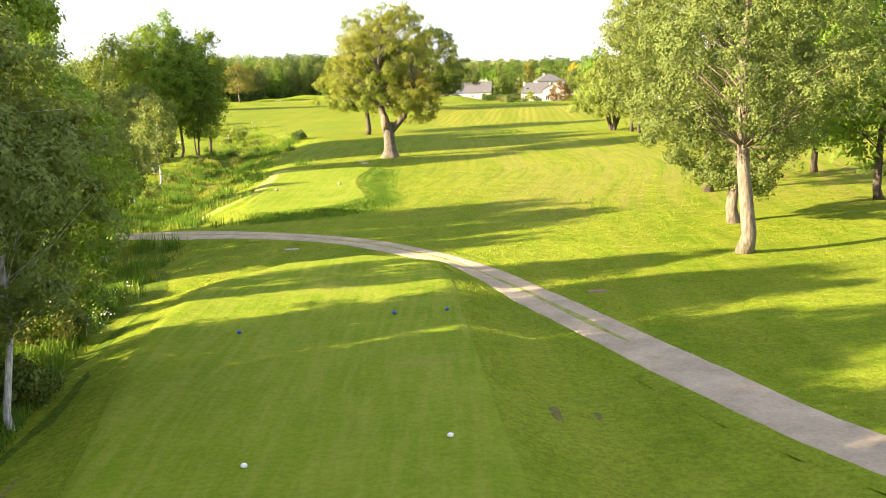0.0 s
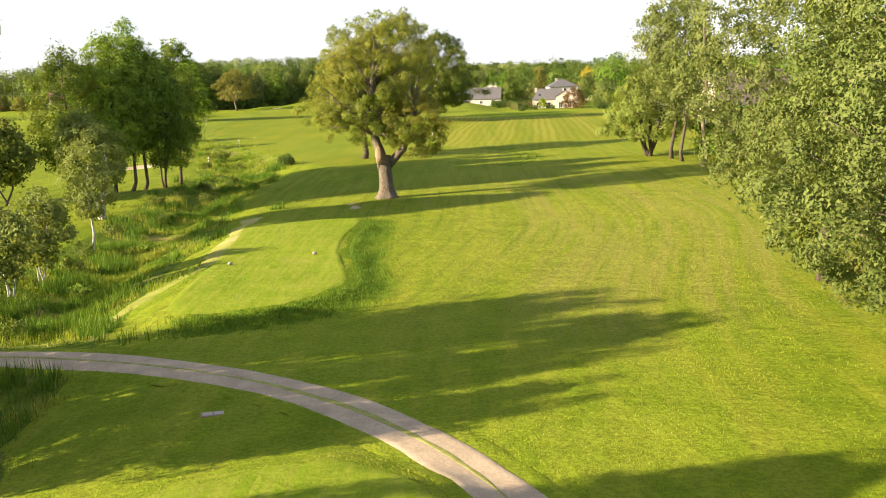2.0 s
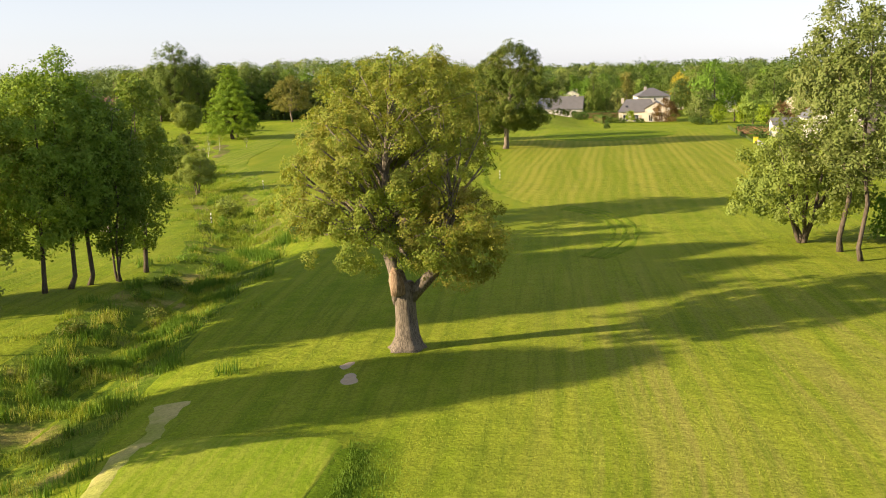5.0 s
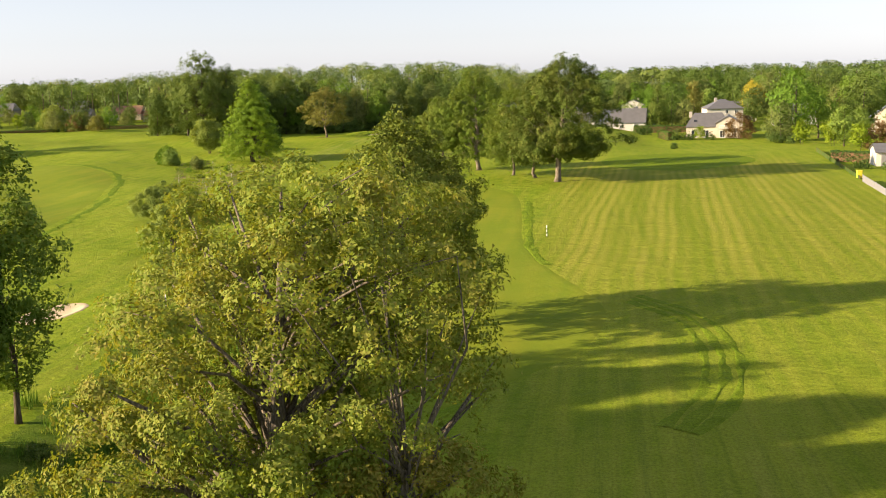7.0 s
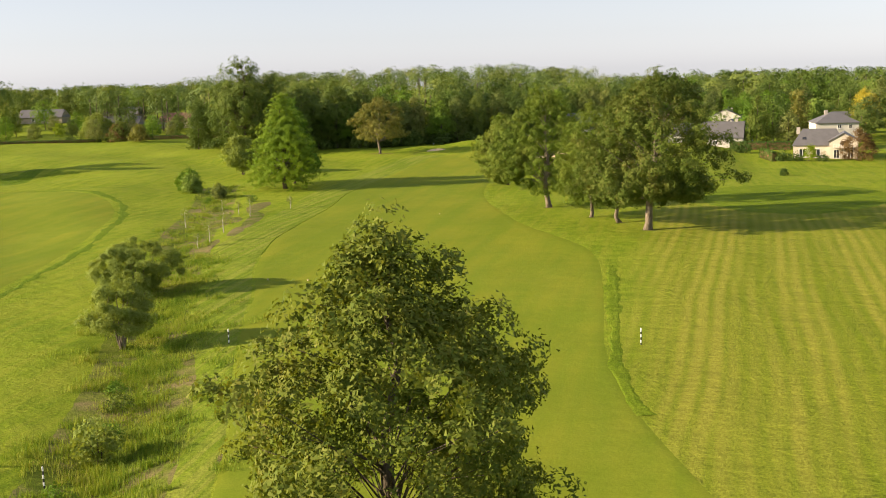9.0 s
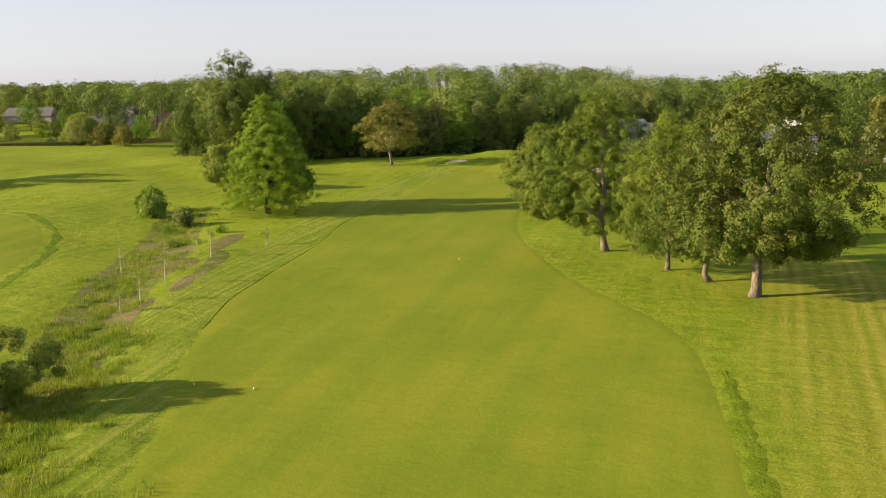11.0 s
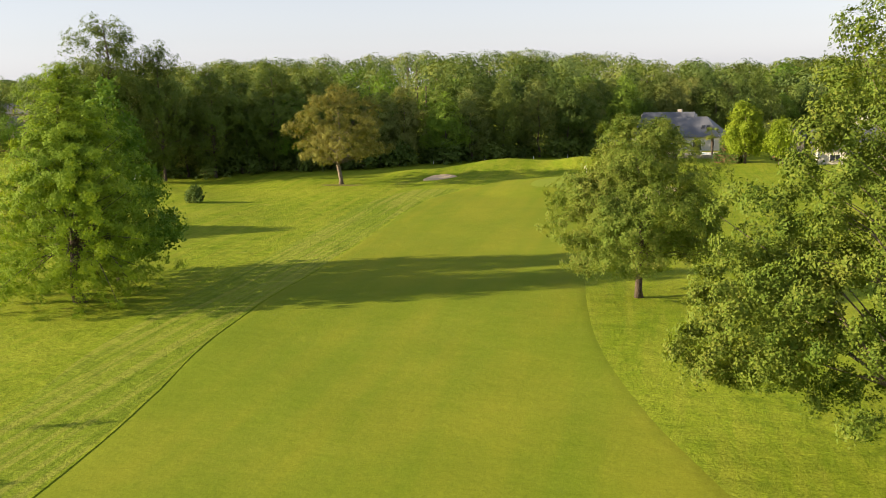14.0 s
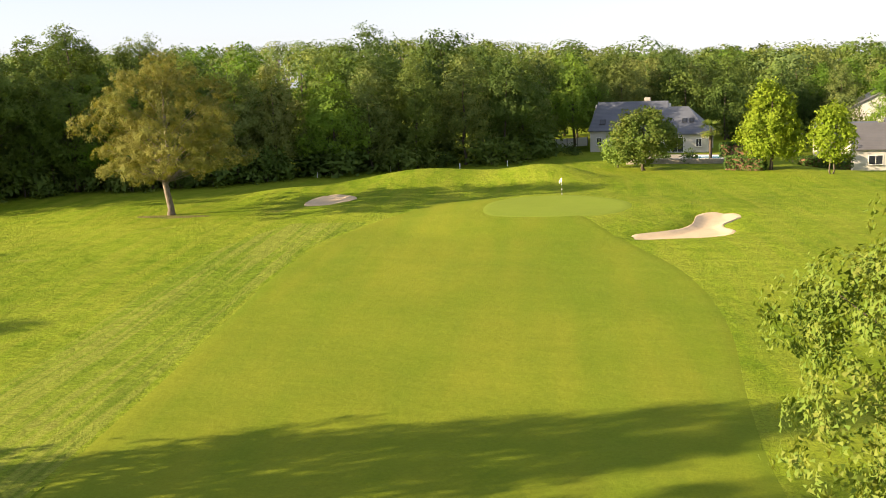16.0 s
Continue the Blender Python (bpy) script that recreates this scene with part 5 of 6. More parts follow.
# ---------------------------------------------------------------- houses
def house(name, label, x, y, turn, long, deep, eaves, ridge, wall_mat, roof_mat, hip=0.0, over=0.4, windows=(), chimneys=(), skylights=(), floor=0.0):
    """A house whose front faces -y before turning; windows: (wall, u, z, w, h); skylights: (side, u, v, w, h)."""
    thing = tagged(new(name), label, "house")
    thing.matrix_basis = pose(x, y, hz(x, y) - 0.1 + floor, 0, 0, turn)
    L, D = long / 2, deep / 2
    bm = bmesh.new()
    t = 0.3
    pts = [(-L, -D, 0), (L, -D, 0), (L, D, 0), (-L, D, 0), (-L, -D, eaves), (L, -D, eaves), (L, D, eaves), (-L, D, eaves)]
    faces = [(0, 1, 5, 4), (2, 3, 7, 6)]
    if hip < 0.5:
        cut = eaves + (ridge - eaves) * (1 - hip * 0.2) - 0.12
        pts += [(-L, 0, cut), (L, 0, cut)]
        faces += [(1, 2, 6, 9, 5), (3, 0, 4, 8, 7), (4, 5, 9, 8), (6, 7, 8, 9)]
    else:
        faces += [(1, 2, 6, 5), (3, 0, 4, 7), (4, 5, 6, 7)]
    solid(bm, pts, faces)
    part("wall", bm, wall_mat, thing)
    bm = bmesh.new()
    k = (ridge - eaves) / D
    e = eaves - over * k
    o, h = D + over, hip * D
    r = max(0.0, L + over * 0.6 - h)
    for lift in (0.0, 0.16):
        for sx, sy in ((-1, -1), (1, -1), (1, 1), (-1, 1)):
            bm.verts.new((sx * (L + over * 0.6), sy * o, e + lift))
        bm.verts.new((-r, 0, ridge + lift))
        bm.verts.new((r, 0, ridge + lift))
    bm.verts.ensure_lookup_table()
    v = bm.verts
    for a in (0, 6):
        fs = [(0, 1, 5, 4), (2, 3, 4, 5), (1, 2, 5), (3, 0, 4)]
        if hip <= 0.01:
            fs = fs[:2]
        for f in fs:
            bm.faces.new([v[a + i] for i in (f if a else reversed(f))])
    for i, j in ((0, 1), (2, 3), (1, 2), (3, 0)):
        if hip > 0.01 or (i, j) in ((0, 1), (2, 3)):
            bm.faces.new([v[i], v[j], v[j + 6], v[i + 6]])
    if hip <= 0.01:
        for i, j in ((1, 5), (5, 2), (3, 4), (4, 0)):
            bm.faces.new([v[i], v[j], v[j + 6], v[i + 6]])
    roof = part("roof", bm, roof_mat, thing)
    for cx, cy, ch in chimneys:
        part("chimney", boxed(cx - 0.45, cy - 0.35, ridge - 1.2, cx + 0.45, cy + 0.35, ridge + ch, 0.03), M_CONCRETE, thing, "pale chimney stack")
    for wall, u, z, w, hh in windows:
        m = {"front": pose(u, -D, z), "back": pose(u, D, z, 0, 0, 180), "left": pose(-L, u, z, 0, 0, -90), "right": pose(L, u, z, 0, 0, 90)}[wall]
        bm = bmesh.new()
        for q in ((-w / 2, -0.06, 0, -w / 2 + 0.08, 0.02, hh), (w / 2 - 0.08, -0.06, 0, w / 2, 0.02, hh), (-w / 2 + 0.08, -0.06, hh - 0.08, w / 2 - 0.08, 0.02, hh), (-w / 2 + 0.08, -0.06, 0, w / 2 - 0.08, 0.02, 0.08), (-0.03, -0.055, 0.08, 0.03, 0.02, hh - 0.08)):
            box(bm, *q)
        win = part("window", bm, M_PAINT, thing, "white framed window")
        win.matrix_basis = m
        part("pane", boxed(-w / 2 + 0.08, -0.025, 0.08, w / 2 - 0.08, -0.012, hh - 0.08), M_PANE, win, "dark reflecting glass")
        part("sill", boxed(-w / 2 - 0.1, -0.16, -0.08, w / 2 + 0.1, 0.02, -0.002), M_CONCRETE, win)
    slope = math.degrees(math.atan(k))
    for side, u, f, w, hh in skylights:
        yy = side * D * (1 - f)
        zz = eaves + (ridge - eaves) * f + 0.19
        sk = part("skylight", boxed(-w / 2, -hh / 2, 0, w / 2, hh / 2, 0.08, 0.02), M_BLACK, thing, "dark framed roof window")
        sk.matrix_basis = pose(u, yy, zz, slope if side < 0 else -slope)
        part("pane", boxed(-w / 2 + 0.08, -hh / 2 + 0.08, 0.075, w / 2 - 0.08, hh / 2 - 0.08, 0.095), M_PANE, sk, "sky-reflecting glass")
    return thing


# the slate house beside the green, its pool terrace
house("slate_house", "white house with a steep blue-grey slate roof beside the wood", -30.2, 487.0, -14, 11.5, 10.0, 3.4, 7.2, M_WHITE, M_SLATE, 0.12, windows=(("front", -4.4, 1.0, 0.9, 1.2), ("front", -1.5, 1.0, 1.4, 1.2), ("left", -1.5, 1.0, 0.9, 1.2), ("left", 1.0, 3.2, 0.9, 1.1)),
      chimneys=((2.2, 0.4, 0.7),), skylights=((-1, -4.0, 0.22, 0.9, 1.2),))
house("slate_wing", "white hipped garden wing with slate roof and skylights", -24.2, 480.5, -14, 9.5, 8.2, 3.0, 6.4, M_WHITE, M_SLATE, 0.85, windows=(("front", 0.4, 0.1, 1.8, 2.2), ("front", 3.4, 0.9, 0.9, 1.2)), skylights=((-1, 1.2, 0.42, 0.7, 0.9), (-1, 2.2, 0.42, 0.7, 0.9)))
house("brown_roof_house", "small tan gabled house with a brown slate roof behind garden trees", -4.5, 507.0, 82, 13, 7.5, 3.2, 6.0, M_STONE, M_SLATE_BROWN, 0.0, chimneys=((-3, 0.2, 0.9),), windows=(("left", 0, 1, 1.2, 1.2),))
house("low_house", "low white house with a dark slate roof and wide window", -0.8, 467.5, -3, 5.0, 7.0, 3.4, 6.4, M_WHITE, M_SLATE_BROWN, 0.0, windows=(("front", 0.3, 1.2, 1.9, 1.3),), over=0.3)
house("low_house_wing", "longer white wing of a low house under grey slate", 6.9, 468.6, -3, 9.8, 7.4, 3.4, 6.9, M_WHITE, M_SLATE, 0.0, windows=(("front", -2.0, 1.2, 1.4, 1.3), ("front", 2.0, 1.2, 1.4, 1.3)), over=0.3)
house("tall_gable_house", "tall white gabled house with a slate roof", 17.0, 522.0, 80, 12, 10.5, 5.8, 8.4, M_WHITE, M_SLATE_BROWN, 0.0, windows=(("left", 0.2, 4.1, 0.9, 1.1), ("left", 1.1, 4.1, 0.9, 1.1), ("left", -2, 1.0, 1.1, 1.1)), chimneys=((-3.0, -1.8, 0.6), (2.5, 0.2, 0.8)))
house("slate_annexe", "white annexe with a low slate roof", 3.5, 493.0, -8, 9.0, 6.0, 3.0, 5.2, M_WHITE, M_SLATE, 0.0)
# the cream villa and its neighbours at the right
house("cream_villa", "cream villa with a grey hipped slate roof", 34.3, 416.5, -8, 12, 9, 3.4, 6.9, M_CREAM, M_SLATE_BROWN, 0.5, windows=(("front", -3.8, 0.2, 1.6, 2.1), ("front", -0.5, 0.2, 1.8, 2.1), ("front", 3.6, 0.9, 1.6, 1.2)), skylights=((-1, -3.5, 0.35, 0.9, 0.9),), chimneys=((-5.0, 0.0, 0.5),))
house("cream_villa_gable", "cream gabled front of a villa with a balcony", 39.6, 412.5, 82, 8, 6.6, 4.4, 6.3, M_CREAM, M_SLATE_BROWN, 0.0, windows=(("left", 0.0, 3.2, 1.8, 1.3), ("left", -1.6, 0.2, 1.4, 2.1), ("left", 1.6, 0.2, 1.4, 2.1)))
house("white_hip_house", "tall white house with a pyramid slate roof", 41.0, 441.0, 4, 11.0, 10, 7.4, 9.9, M_WHITE, M_SLATE_BROWN, 1.0, windows=(("front", 0.5, 5.7, 1.0, 1.2), ("front", 3.4, 5.7, 1.0, 1.2)), chimneys=((-2.0, 0.3, 0.6),))
house("white_cottage", "white cottage with a steep grey slate roof", 12.4, 448.0, -6, 11, 9, 3.0, 7.0, M_WHITE, M_SLATE_BROWN, 0.0, windows=(("front", 2.6, 0.3, 1.5, 2.0), ("front", -2.0, 0.9, 1.2, 1.2), ("right", 0, 0.9, 1.2, 1.2)), chimneys=((3.5, 0.2, 0.9),))
house("white_gable_house", "white gabled house with slate roof and chimney", 16.6, 466.0, 70, 10, 8, 4.4, 7.6, M_WHITE, M_SLATE_BROWN, 0.0, chimneys=((0, 0.3, 0.9),))
house("far_house", "distant white house with a grey roof among trees", 52.0, 505.0, 8, 15, 10, 3.4, 7.2, M_WHITE, M_SLATE_BROWN, 0.3)
house("far_house", "distant white house with a grey hipped roof", 68.0, 470.0, -10, 15, 10, 3.4, 7.0, M_WHITE, M_SLATE_BROWN, 0.5, chimneys=((4, 0, 0.8),))
house("garden_house", "white house with low annexe and grey roof in a garden", 61.0, 290.0, 85, 11, 9, 4.4, 7.6, M_WHITE, M_SLATE_BROWN, 0.0, windows=(("left", 0.4, 3.6, 0.9, 1.1), ("left", -2.4, 0.9, 1.4, 1.3)), chimneys=((-3.2, 0.3, 0.9),))
garage = house("garage", "low white garage with an open brown door", 54.6, 296.5, -5, 6.5, 7.0, 2.7, 3.9, M_WHITE, M_SLATE_BROWN, 0.0)
part("garage_door", boxed(-2.4, -3.56, 0.05, 0.6, -3.44, 2.2, 0.02), M_GREYWOOD, garage, "dull brown garage door")
house("gable_house", "cream gabled house with a wide slate roof", 88.0, 425.0, 75, 14, 13, 4.2, 8.6, M_CREAM, M_SLATE, 0.0)
house("thatch_house", "cream house with a large weathered grey roof behind trees", 52.0, 214.0, 6, 15, 10, 3.6, 9.6, M_CREAM, M_THATCH, 0.3, chimneys=((-3.5, 0, 0.6),), windows=(("front", -3, 0.9, 1.3, 1.3), ("front", 2, 0.9, 1.3, 1.3)))
villa_front = [o for o in bpy.data.objects if o.name.startswith("cream_villa_gable")][0]
balcony = part("balcony", boxed(-5.2, -2.4, 2.75, -4.003, 2.4, 2.9, 0.02), M_WHITE, villa_front, "pale balcony slab")
for k in range(9):
    part("baluster", boxed(-5.16, -2.36 + k * 0.58, 2.903, -5.1, -2.3 + k * 0.58, 3.72), M_PAINT, balcony)
part("rail", boxed(-5.18, -2.4, 3.722, -5.08, 2.4, 3.8), M_PAINT, balcony, "white handrail")
# the village at the left
for x, y, turn, long in ((-290, 588, 6, 22), (-232, 552, 10, 20), (-208, 560, -5, 16), (-190, 552, 8, 13), (-255, 600, 0, 18)):
    house("village_house", "low village house with a wide grey roof", x, y, turn, long, 9, 3.0, 6.2, M_STONE, M_SLATE_BROWN if x < -220 else M_TILE_RED, 0.2, windows=(("front", -3, 0.9, 1.3, 1.2), ("front", 2, 0.9, 1.3, 1.2)))


# ---------------------------------------------------------------- hedges, fences, garden things
def hedge(x0, y0, x1, y1, thick, tall, mat, label, leaf=0.28, seed=0, per=90):
    rng = np.random.default_rng(900 + seed)
    long = math.hypot(x1 - x0, y1 - y0)
    thing = tagged(new("hedge"), label, "hedge", "garden hedges")
    cx, cy = (x0 + x1) / 2, (y0 + y1) / 2
    thing.matrix_basis = pose(cx, cy, hz(cx, cy) - 0.15, 0, 0, math.degrees(math.atan2(y1 - y0, x1 - x0)))
    n = int(per * (long * (2 * tall + thick) + thick * tall * 2) * 0.12 / leaf ** 2 * 0.3)
    p = rng.uniform(-1, 1, (n, 3))
    k = rng.integers(0, 5, n)
    for i, (ax, s) in enumerate(((1, 1), (1, -1), (2, 1), (0, 1), (0, -1))):
        if i < 3:
            p[k == i, ax] = s * rng.uniform(0.8, 1.08, (k == i).sum())
        else:
            j = (k == i) & (rng.uniform(0, 1, n) < 0.3)
            p[j, ax] = s * rng.uniform(0.96, 1.02, j.sum())
    c = np.column_stack([p[:, 0] * long / 2, p[:, 1] * thick / 2, (p[:, 2] + 1) / 2 * tall])
    nrm = unit(p * np.array([0.3, 1, 0.8]) + rng.normal(size=(n, 3)) * 0.6)
    child("leaves", quads_mesh("leaves", leaf_blades(rng, c, nrm, leaf), mat, 3), thing)
    part("inner_core", boxed(-long / 2 + 0.1, -thick * 0.36, 0, long / 2 - 0.1, thick * 0.36, tall * 0.9, 0.08), M_BROWN, thing, "dense dark inner twigs")
    return thing


for i, (x0, y0, x1, y1, t, h, m) in enumerate([(46, 306, 53, 301, 1.4, 2.2, M_HEDGE), (44.5, 248, 52, 247, 1.2, 1.5, M_COPPER), (14, 443, 24, 441, 1.8, 2.4, M_HEDGE), (24, 441, 30, 440, 1.8, 2.4, M_HEDGE), (20.5, 416, 22.5, 404, 1.6, 2.4, M_HEDGE),
                                                (-262, 488, -210, 497, 1.2, 1.1, M_DARK), (-200, 500, -160, 503, 1.4, 1.6, M_DARK), (-22.6, 449.5, -18.5, 447.5, 2.2, 1.8, M_HEDGE), (-12.5, 455, -6, 457, 1.6, 2.0, M_HEDGE), (-21, 463, -16, 461, 1.4, 2.4, M_HEDGE)]):
    hedge(x0, y0, x1, y1, t, h, m, "clipped dark green hedge" if m is not M_COPPER else "clipped reddish brown hedge", seed=i, leaf=0.3)

BUSH = "garden bushes"
bushes = [tree("garden_bush", -25.6, 459.5, 1.8, 2.2, 800, M_DARK, M_BARK, 0.06, "rounded dark garden bush", "bush", 0.05, 0.2, 0.4, seed=90, twigs=4, stems=2, category="bush", group=BUSH),
          tree("garden_bush", 30.4, 402.0, 4.0, 3.2, 1000, M_LIME, M_BARK, 0.1, "yellow green garden bush", "round", 0.05, 0.3, 0.5, seed=91, twigs=4, stems=2, category="bush", group=BUSH),
          tree("garden_bush", 41.6, 404.0, 7.4, 9.4, 5200, M_COPPER, M_BARK, 0.15, "large copper brown garden bush", "bush", 0.03, 0.3, 0.8, seed=92, twigs=4, stems=2, category="bush", group=BUSH)]
for i, x, y, s in [(0, 24.5, 404.5, 1.6), (0, 27.5, 403.5, 1.3), (0, 33.5, 402.5, 1.2), (0, 17, 430, 1.9), (0, 15, 431, 1.6), (0, 50, 399, 1.8), (0, 53, 392, 1.6), (0, 48, 382, 1.6), (0, 52, 379, 1.5), (1, 52.5, 372, 1.5), (1, 56, 352, 1.6), (2, 62, 336, 0.8), (0, 47.5, 289, 1.1), (0, 52, 287, 1.1), (0, 46, 254, 1.2),
                   (0, 48, 258, 1.3), (2, 66, 322, 0.7), (1, 58, 335, 1.4), (0, -28.5, 463, 0.9), (0, -19.5, 449, 1.1), (0, 3.2, 462.5, 1.6), (0, 5.2, 462.0, 1.3), (0, -9.5, 452, 1.5), (1, -12, 462, 1.2), (1, -15, 470, 1.4), (0, -40, 478, 1.0), (0, -43, 480, 0.8), (0, -222, 497, 1.6), (2, -198, 489, 0.9), (0, -206, 499, 1.9), (0, -174, 508, 1.6), (0, -186, 512, 1.6), (1, -232, 506, 1.6)]:
    again(bushes[i], x, y, s, x * 53 % 360)
tree("cedar_tree", 21.5, 447.0, 14.5, 10.5, 5200, M_OAK_GREEN, M_BARK, 0.5, "broad dark conifer beside a white cottage", "cone", 0.04, 0.42, 1.1, seed=99, twigs=20, trunk_top=0.95)
yellow = tree("yellow_tree", 58.0, 495.0, 15, 8.5, 5000, M_YELLOW, M_BARK, 0.4, "golden yellow garden tree among green ones", "round", 0.2, 0.4, 1.3, seed=93, twigs=6)
tree("golden_conifer", 35.0, 470.0, 17, 8, 2600, M_BRONZE, M_BARK, 0.4, "golden brown conifer behind the houses", "cone", 0.05, 0.6, 1.1, seed=94, twigs=6)
tree("lime_tree", -17.8, 447.5, 10.4, 8.4, 22000, M_LIME, M_BARK, 0.4, "bright lime green tree on the lawn", "egg", 0.12, 0.24, 0.7, seed=95, twigs=30, trunk_top=0.9, rough=0.12)
tree("lime_tree", -12.6, 440.6, 8.0, 5.2, 9000, M_LIME, M_PALE_BARK, 0.28, "small bright green tree with two stems", "round", 0.16, 0.24, 0.65, seed=96, twigs=30, stems=2, trunk_top=0.85, splay=0.07)
tree("maple_tree", -32.2, 451.5, 8.0, 8.6, 18000, M_OAK_GREEN, M_BARK, 0.4, "round green maple beside the slate house", "round", 0.12, 0.24, 0.75, seed=97, twigs=30)
tree("maple_tree", -35.0, 456.5, 4.8, 4.6, 5000, M_BRIGHT, M_BARK, 0.2, "small bright green tree", "round", 0.12, 0.22, 0.6, seed=98, twigs=20)


def palm(x, y):
    rng = np.random.default_rng(7)
    thing = tagged(new("palm_tree"), "fan palm with a shaggy trunk beside the pool", "palm")
    thing.matrix_basis = pose(x, y, hz(x, y) - 0.05)
    child("trunk", tubes_mesh("trunk", [[(np.array((0, 0, z)), r) for z, r in ((0, 0.2), (1, 0.19), (2.2, 0.22), (3.6, 0.26), (4.3, 0.12))]], M_BARK, 9), thing)
    for k in range(40):
        a, up = rng.uniform(0, 6.28), rng.uniform(-0.7, 1.1)
        d = np.array((math.cos(a) * math.cos(up), math.sin(a) * math.cos(up), math.sin(up)))
        side = unit(np.cross(d, (0, 0, 1.0))[None])[0]
        nrm = np.cross(side, d)
        o = np.array((0, 0, 4.2))
        fan = o + d * 0.9
        vs = [o - side * 0.015, o + side * 0.015, fan + side * 0.03, fan - side * 0.03]
        fs = [(0, 1, 2, 3)]
        for j in range(7):
            w = (j - 3) * 0.33
            e = fan + (d * math.cos(w) + side * math.sin(w)) * 0.95 - nrm * 0.12 * abs(w) - np.array((0, 0, 0.12))
            q = side * math.cos(w) - d * math.sin(w)
            m = (fan + e) / 2
            b = len(vs)
            vs += [fan, m + q * 0.07, e, m - q * 0.07]
            fs.append((b, b + 1, b + 2, b + 3))
        child("frond", mesh_of("frond", vs, fs, M_OAK_GREEN), thing)


palm(-22.6, 461.0)

for x, y, s in ((-14, 500, 0.62), (-8, 506, 0.66), (-20, 503, 0.7), (8, 508, 0.6), (12, 500, 0.5), (-13, 478, 0.42), (-10, 486, 0.45), (30, 515, 0.72), (24, 538, 0.8), (5, 535, 0.75), (-4, 540, 0.8)):
    again(fars[int(x) % 3], x, y, s, x * 29 % 360)

# pool terrace
terrace = tagged(new("pool_terrace"), "stone-walled terrace with pale paving", "terrace")
terrace.matrix_basis = pose(-24.5, 462.5, hz(-24.5, 462.5) - 0.3, 0, 0, -14)
part("paving", boxed(-8, -4, 0.2, 8, 7, 0.5, 0.03), M_STONE, terrace)
part("retaining_wall", boxed(-8.3, -4.5, -0.2, 8.3, -4.003, 0.9, 0.06), M_STONE, terrace, "rough grey brown stone wall")
pool = tagged(new("swimming_pool"), "blue swimming pool with a pale rim", "pool")
pool.matrix_basis = pose(-22.5, 463.5, hz(-24.5, 462.5) + 0.22, 0, 0, -14)
bm = bmesh.new()
for q in ((-3.6, -2.2, 0, 3.6, -1.85, 0.12), (-3.6, 1.85, 0, 3.6, 2.2, 0.12), (-3.6, -1.85, 0, -3.25, 1.85, 0.12), (3.25, -1.85, 0, 3.6, 1.85, 0.12)):
    box(bm, *q)
part("rim", bm, M_PAINT, pool)
part("water", boxed(-3.25, -1.85, -0.02, 3.25, 1.85, 0.06), M_POOL, pool, "clear blue water")


def fence(name, label, x0, y0, x1, y1, tall, gap, board, mat, post_mat):
    thing = tagged(new(name), label, "fence")
    long = math.hypot(x1 - x0, y1 - y0)
    thing.matrix_basis = pose(x0, y0, hz(x0, y0), 0, 0, math.degrees(math.atan2(y1 - y0, x1 - x0)))
    n = max(1, int(long / gap))
    a, b = bpy.data.meshes.new("post"), bpy.data.meshes.new("panel")
    for me, q, m in ((a, (-0.06, -0.06, -0.6, 0.06, 0.06, tall + 0.08), post_mat), (b, (0.065, -0.025, 0.06, long / n - 0.065, 0.025, tall), mat)):
        bm = boxed(*q, 0.012)
        bm.to_mesh(me)
        bm.free()
        me.materials.append(m)
    for k in range(n + 1):
        child("post", a, thing, m=pose(k * long / n, 0, 0))
        if k < n:
            child("panel", b, thing, m=pose(k * long / n, 0, 0))
    return thing


fence("board_fence", "weathered grey board fence at the garden edge", 42.4, 266, 39.6, 230, 1.1, 2.4, 0.2, M_GREYWOOD, M_GREYWOOD)
fence("garden_fence", "dark green wire fence of a garden", 48.0, 330, 42.9, 270, 0.9, 3.0, 0.2, M_HEDGE, M_BROWN)
fence("white_fence", "white panel fence beside the wood", -47.0, 488, -36.8, 496, 1.5, 1.9, 0.2, M_PAINT, M_GREYWOOD)
bin_box = tagged(new("yellow_bin"), "yellow plastic bin beside a fence", "bin")
bin_box.matrix_basis = pose(43.4, 272.5, hz(43.4, 272.5) - 0.02)
part("body", boxed(-0.4, -0.35, 0, 0.4, 0.35, 1.1, 0.05), M_YELLOW_PAINT, bin_box)
part("lid", boxed(-0.44, -0.4, 1.103, 0.44, 0.4, 1.2, 0.04), M_YELLOW_PAINT, bin_box)


# ---------------------------------------------------------------- golf things
def cylinder(bm, r0, r1, z0, z1, sides=10, cx=0.0, cy=0.0):
    bmesh.ops.create_cone(bm, cap_ends=True, segments=sides, radius1=r0, radius2=r1, depth=z1 - z0, matrix=Matrix.Translation((cx, cy, (z0 + z1) / 2)))
    return bm


def marker_stake(x, y):
    thing = tagged(new("distance_stake"), "black and white banded distance stake in the grass", "stake", "distance stakes")
    thing.matrix_basis = pose(x, y, hz(x, y) - 0.05)
    for k in range(6):
        part("band", cylinder(bmesh.new(), 0.055, 0.055, k * 0.23, k * 0.23 + 0.229), M_PAINT if k % 2 else M_BLACK, thing, "white band" if k % 2 else "black band")
    part("cap", cylinder(bmesh.new(), 0.055, 0.02, 1.381, 1.43), M_PAINT, thing)


for x, y in ((-4.1, 217.0), (-39.4, 217.1), (-38.0, 186.3)):
    marker_stake(x, y)


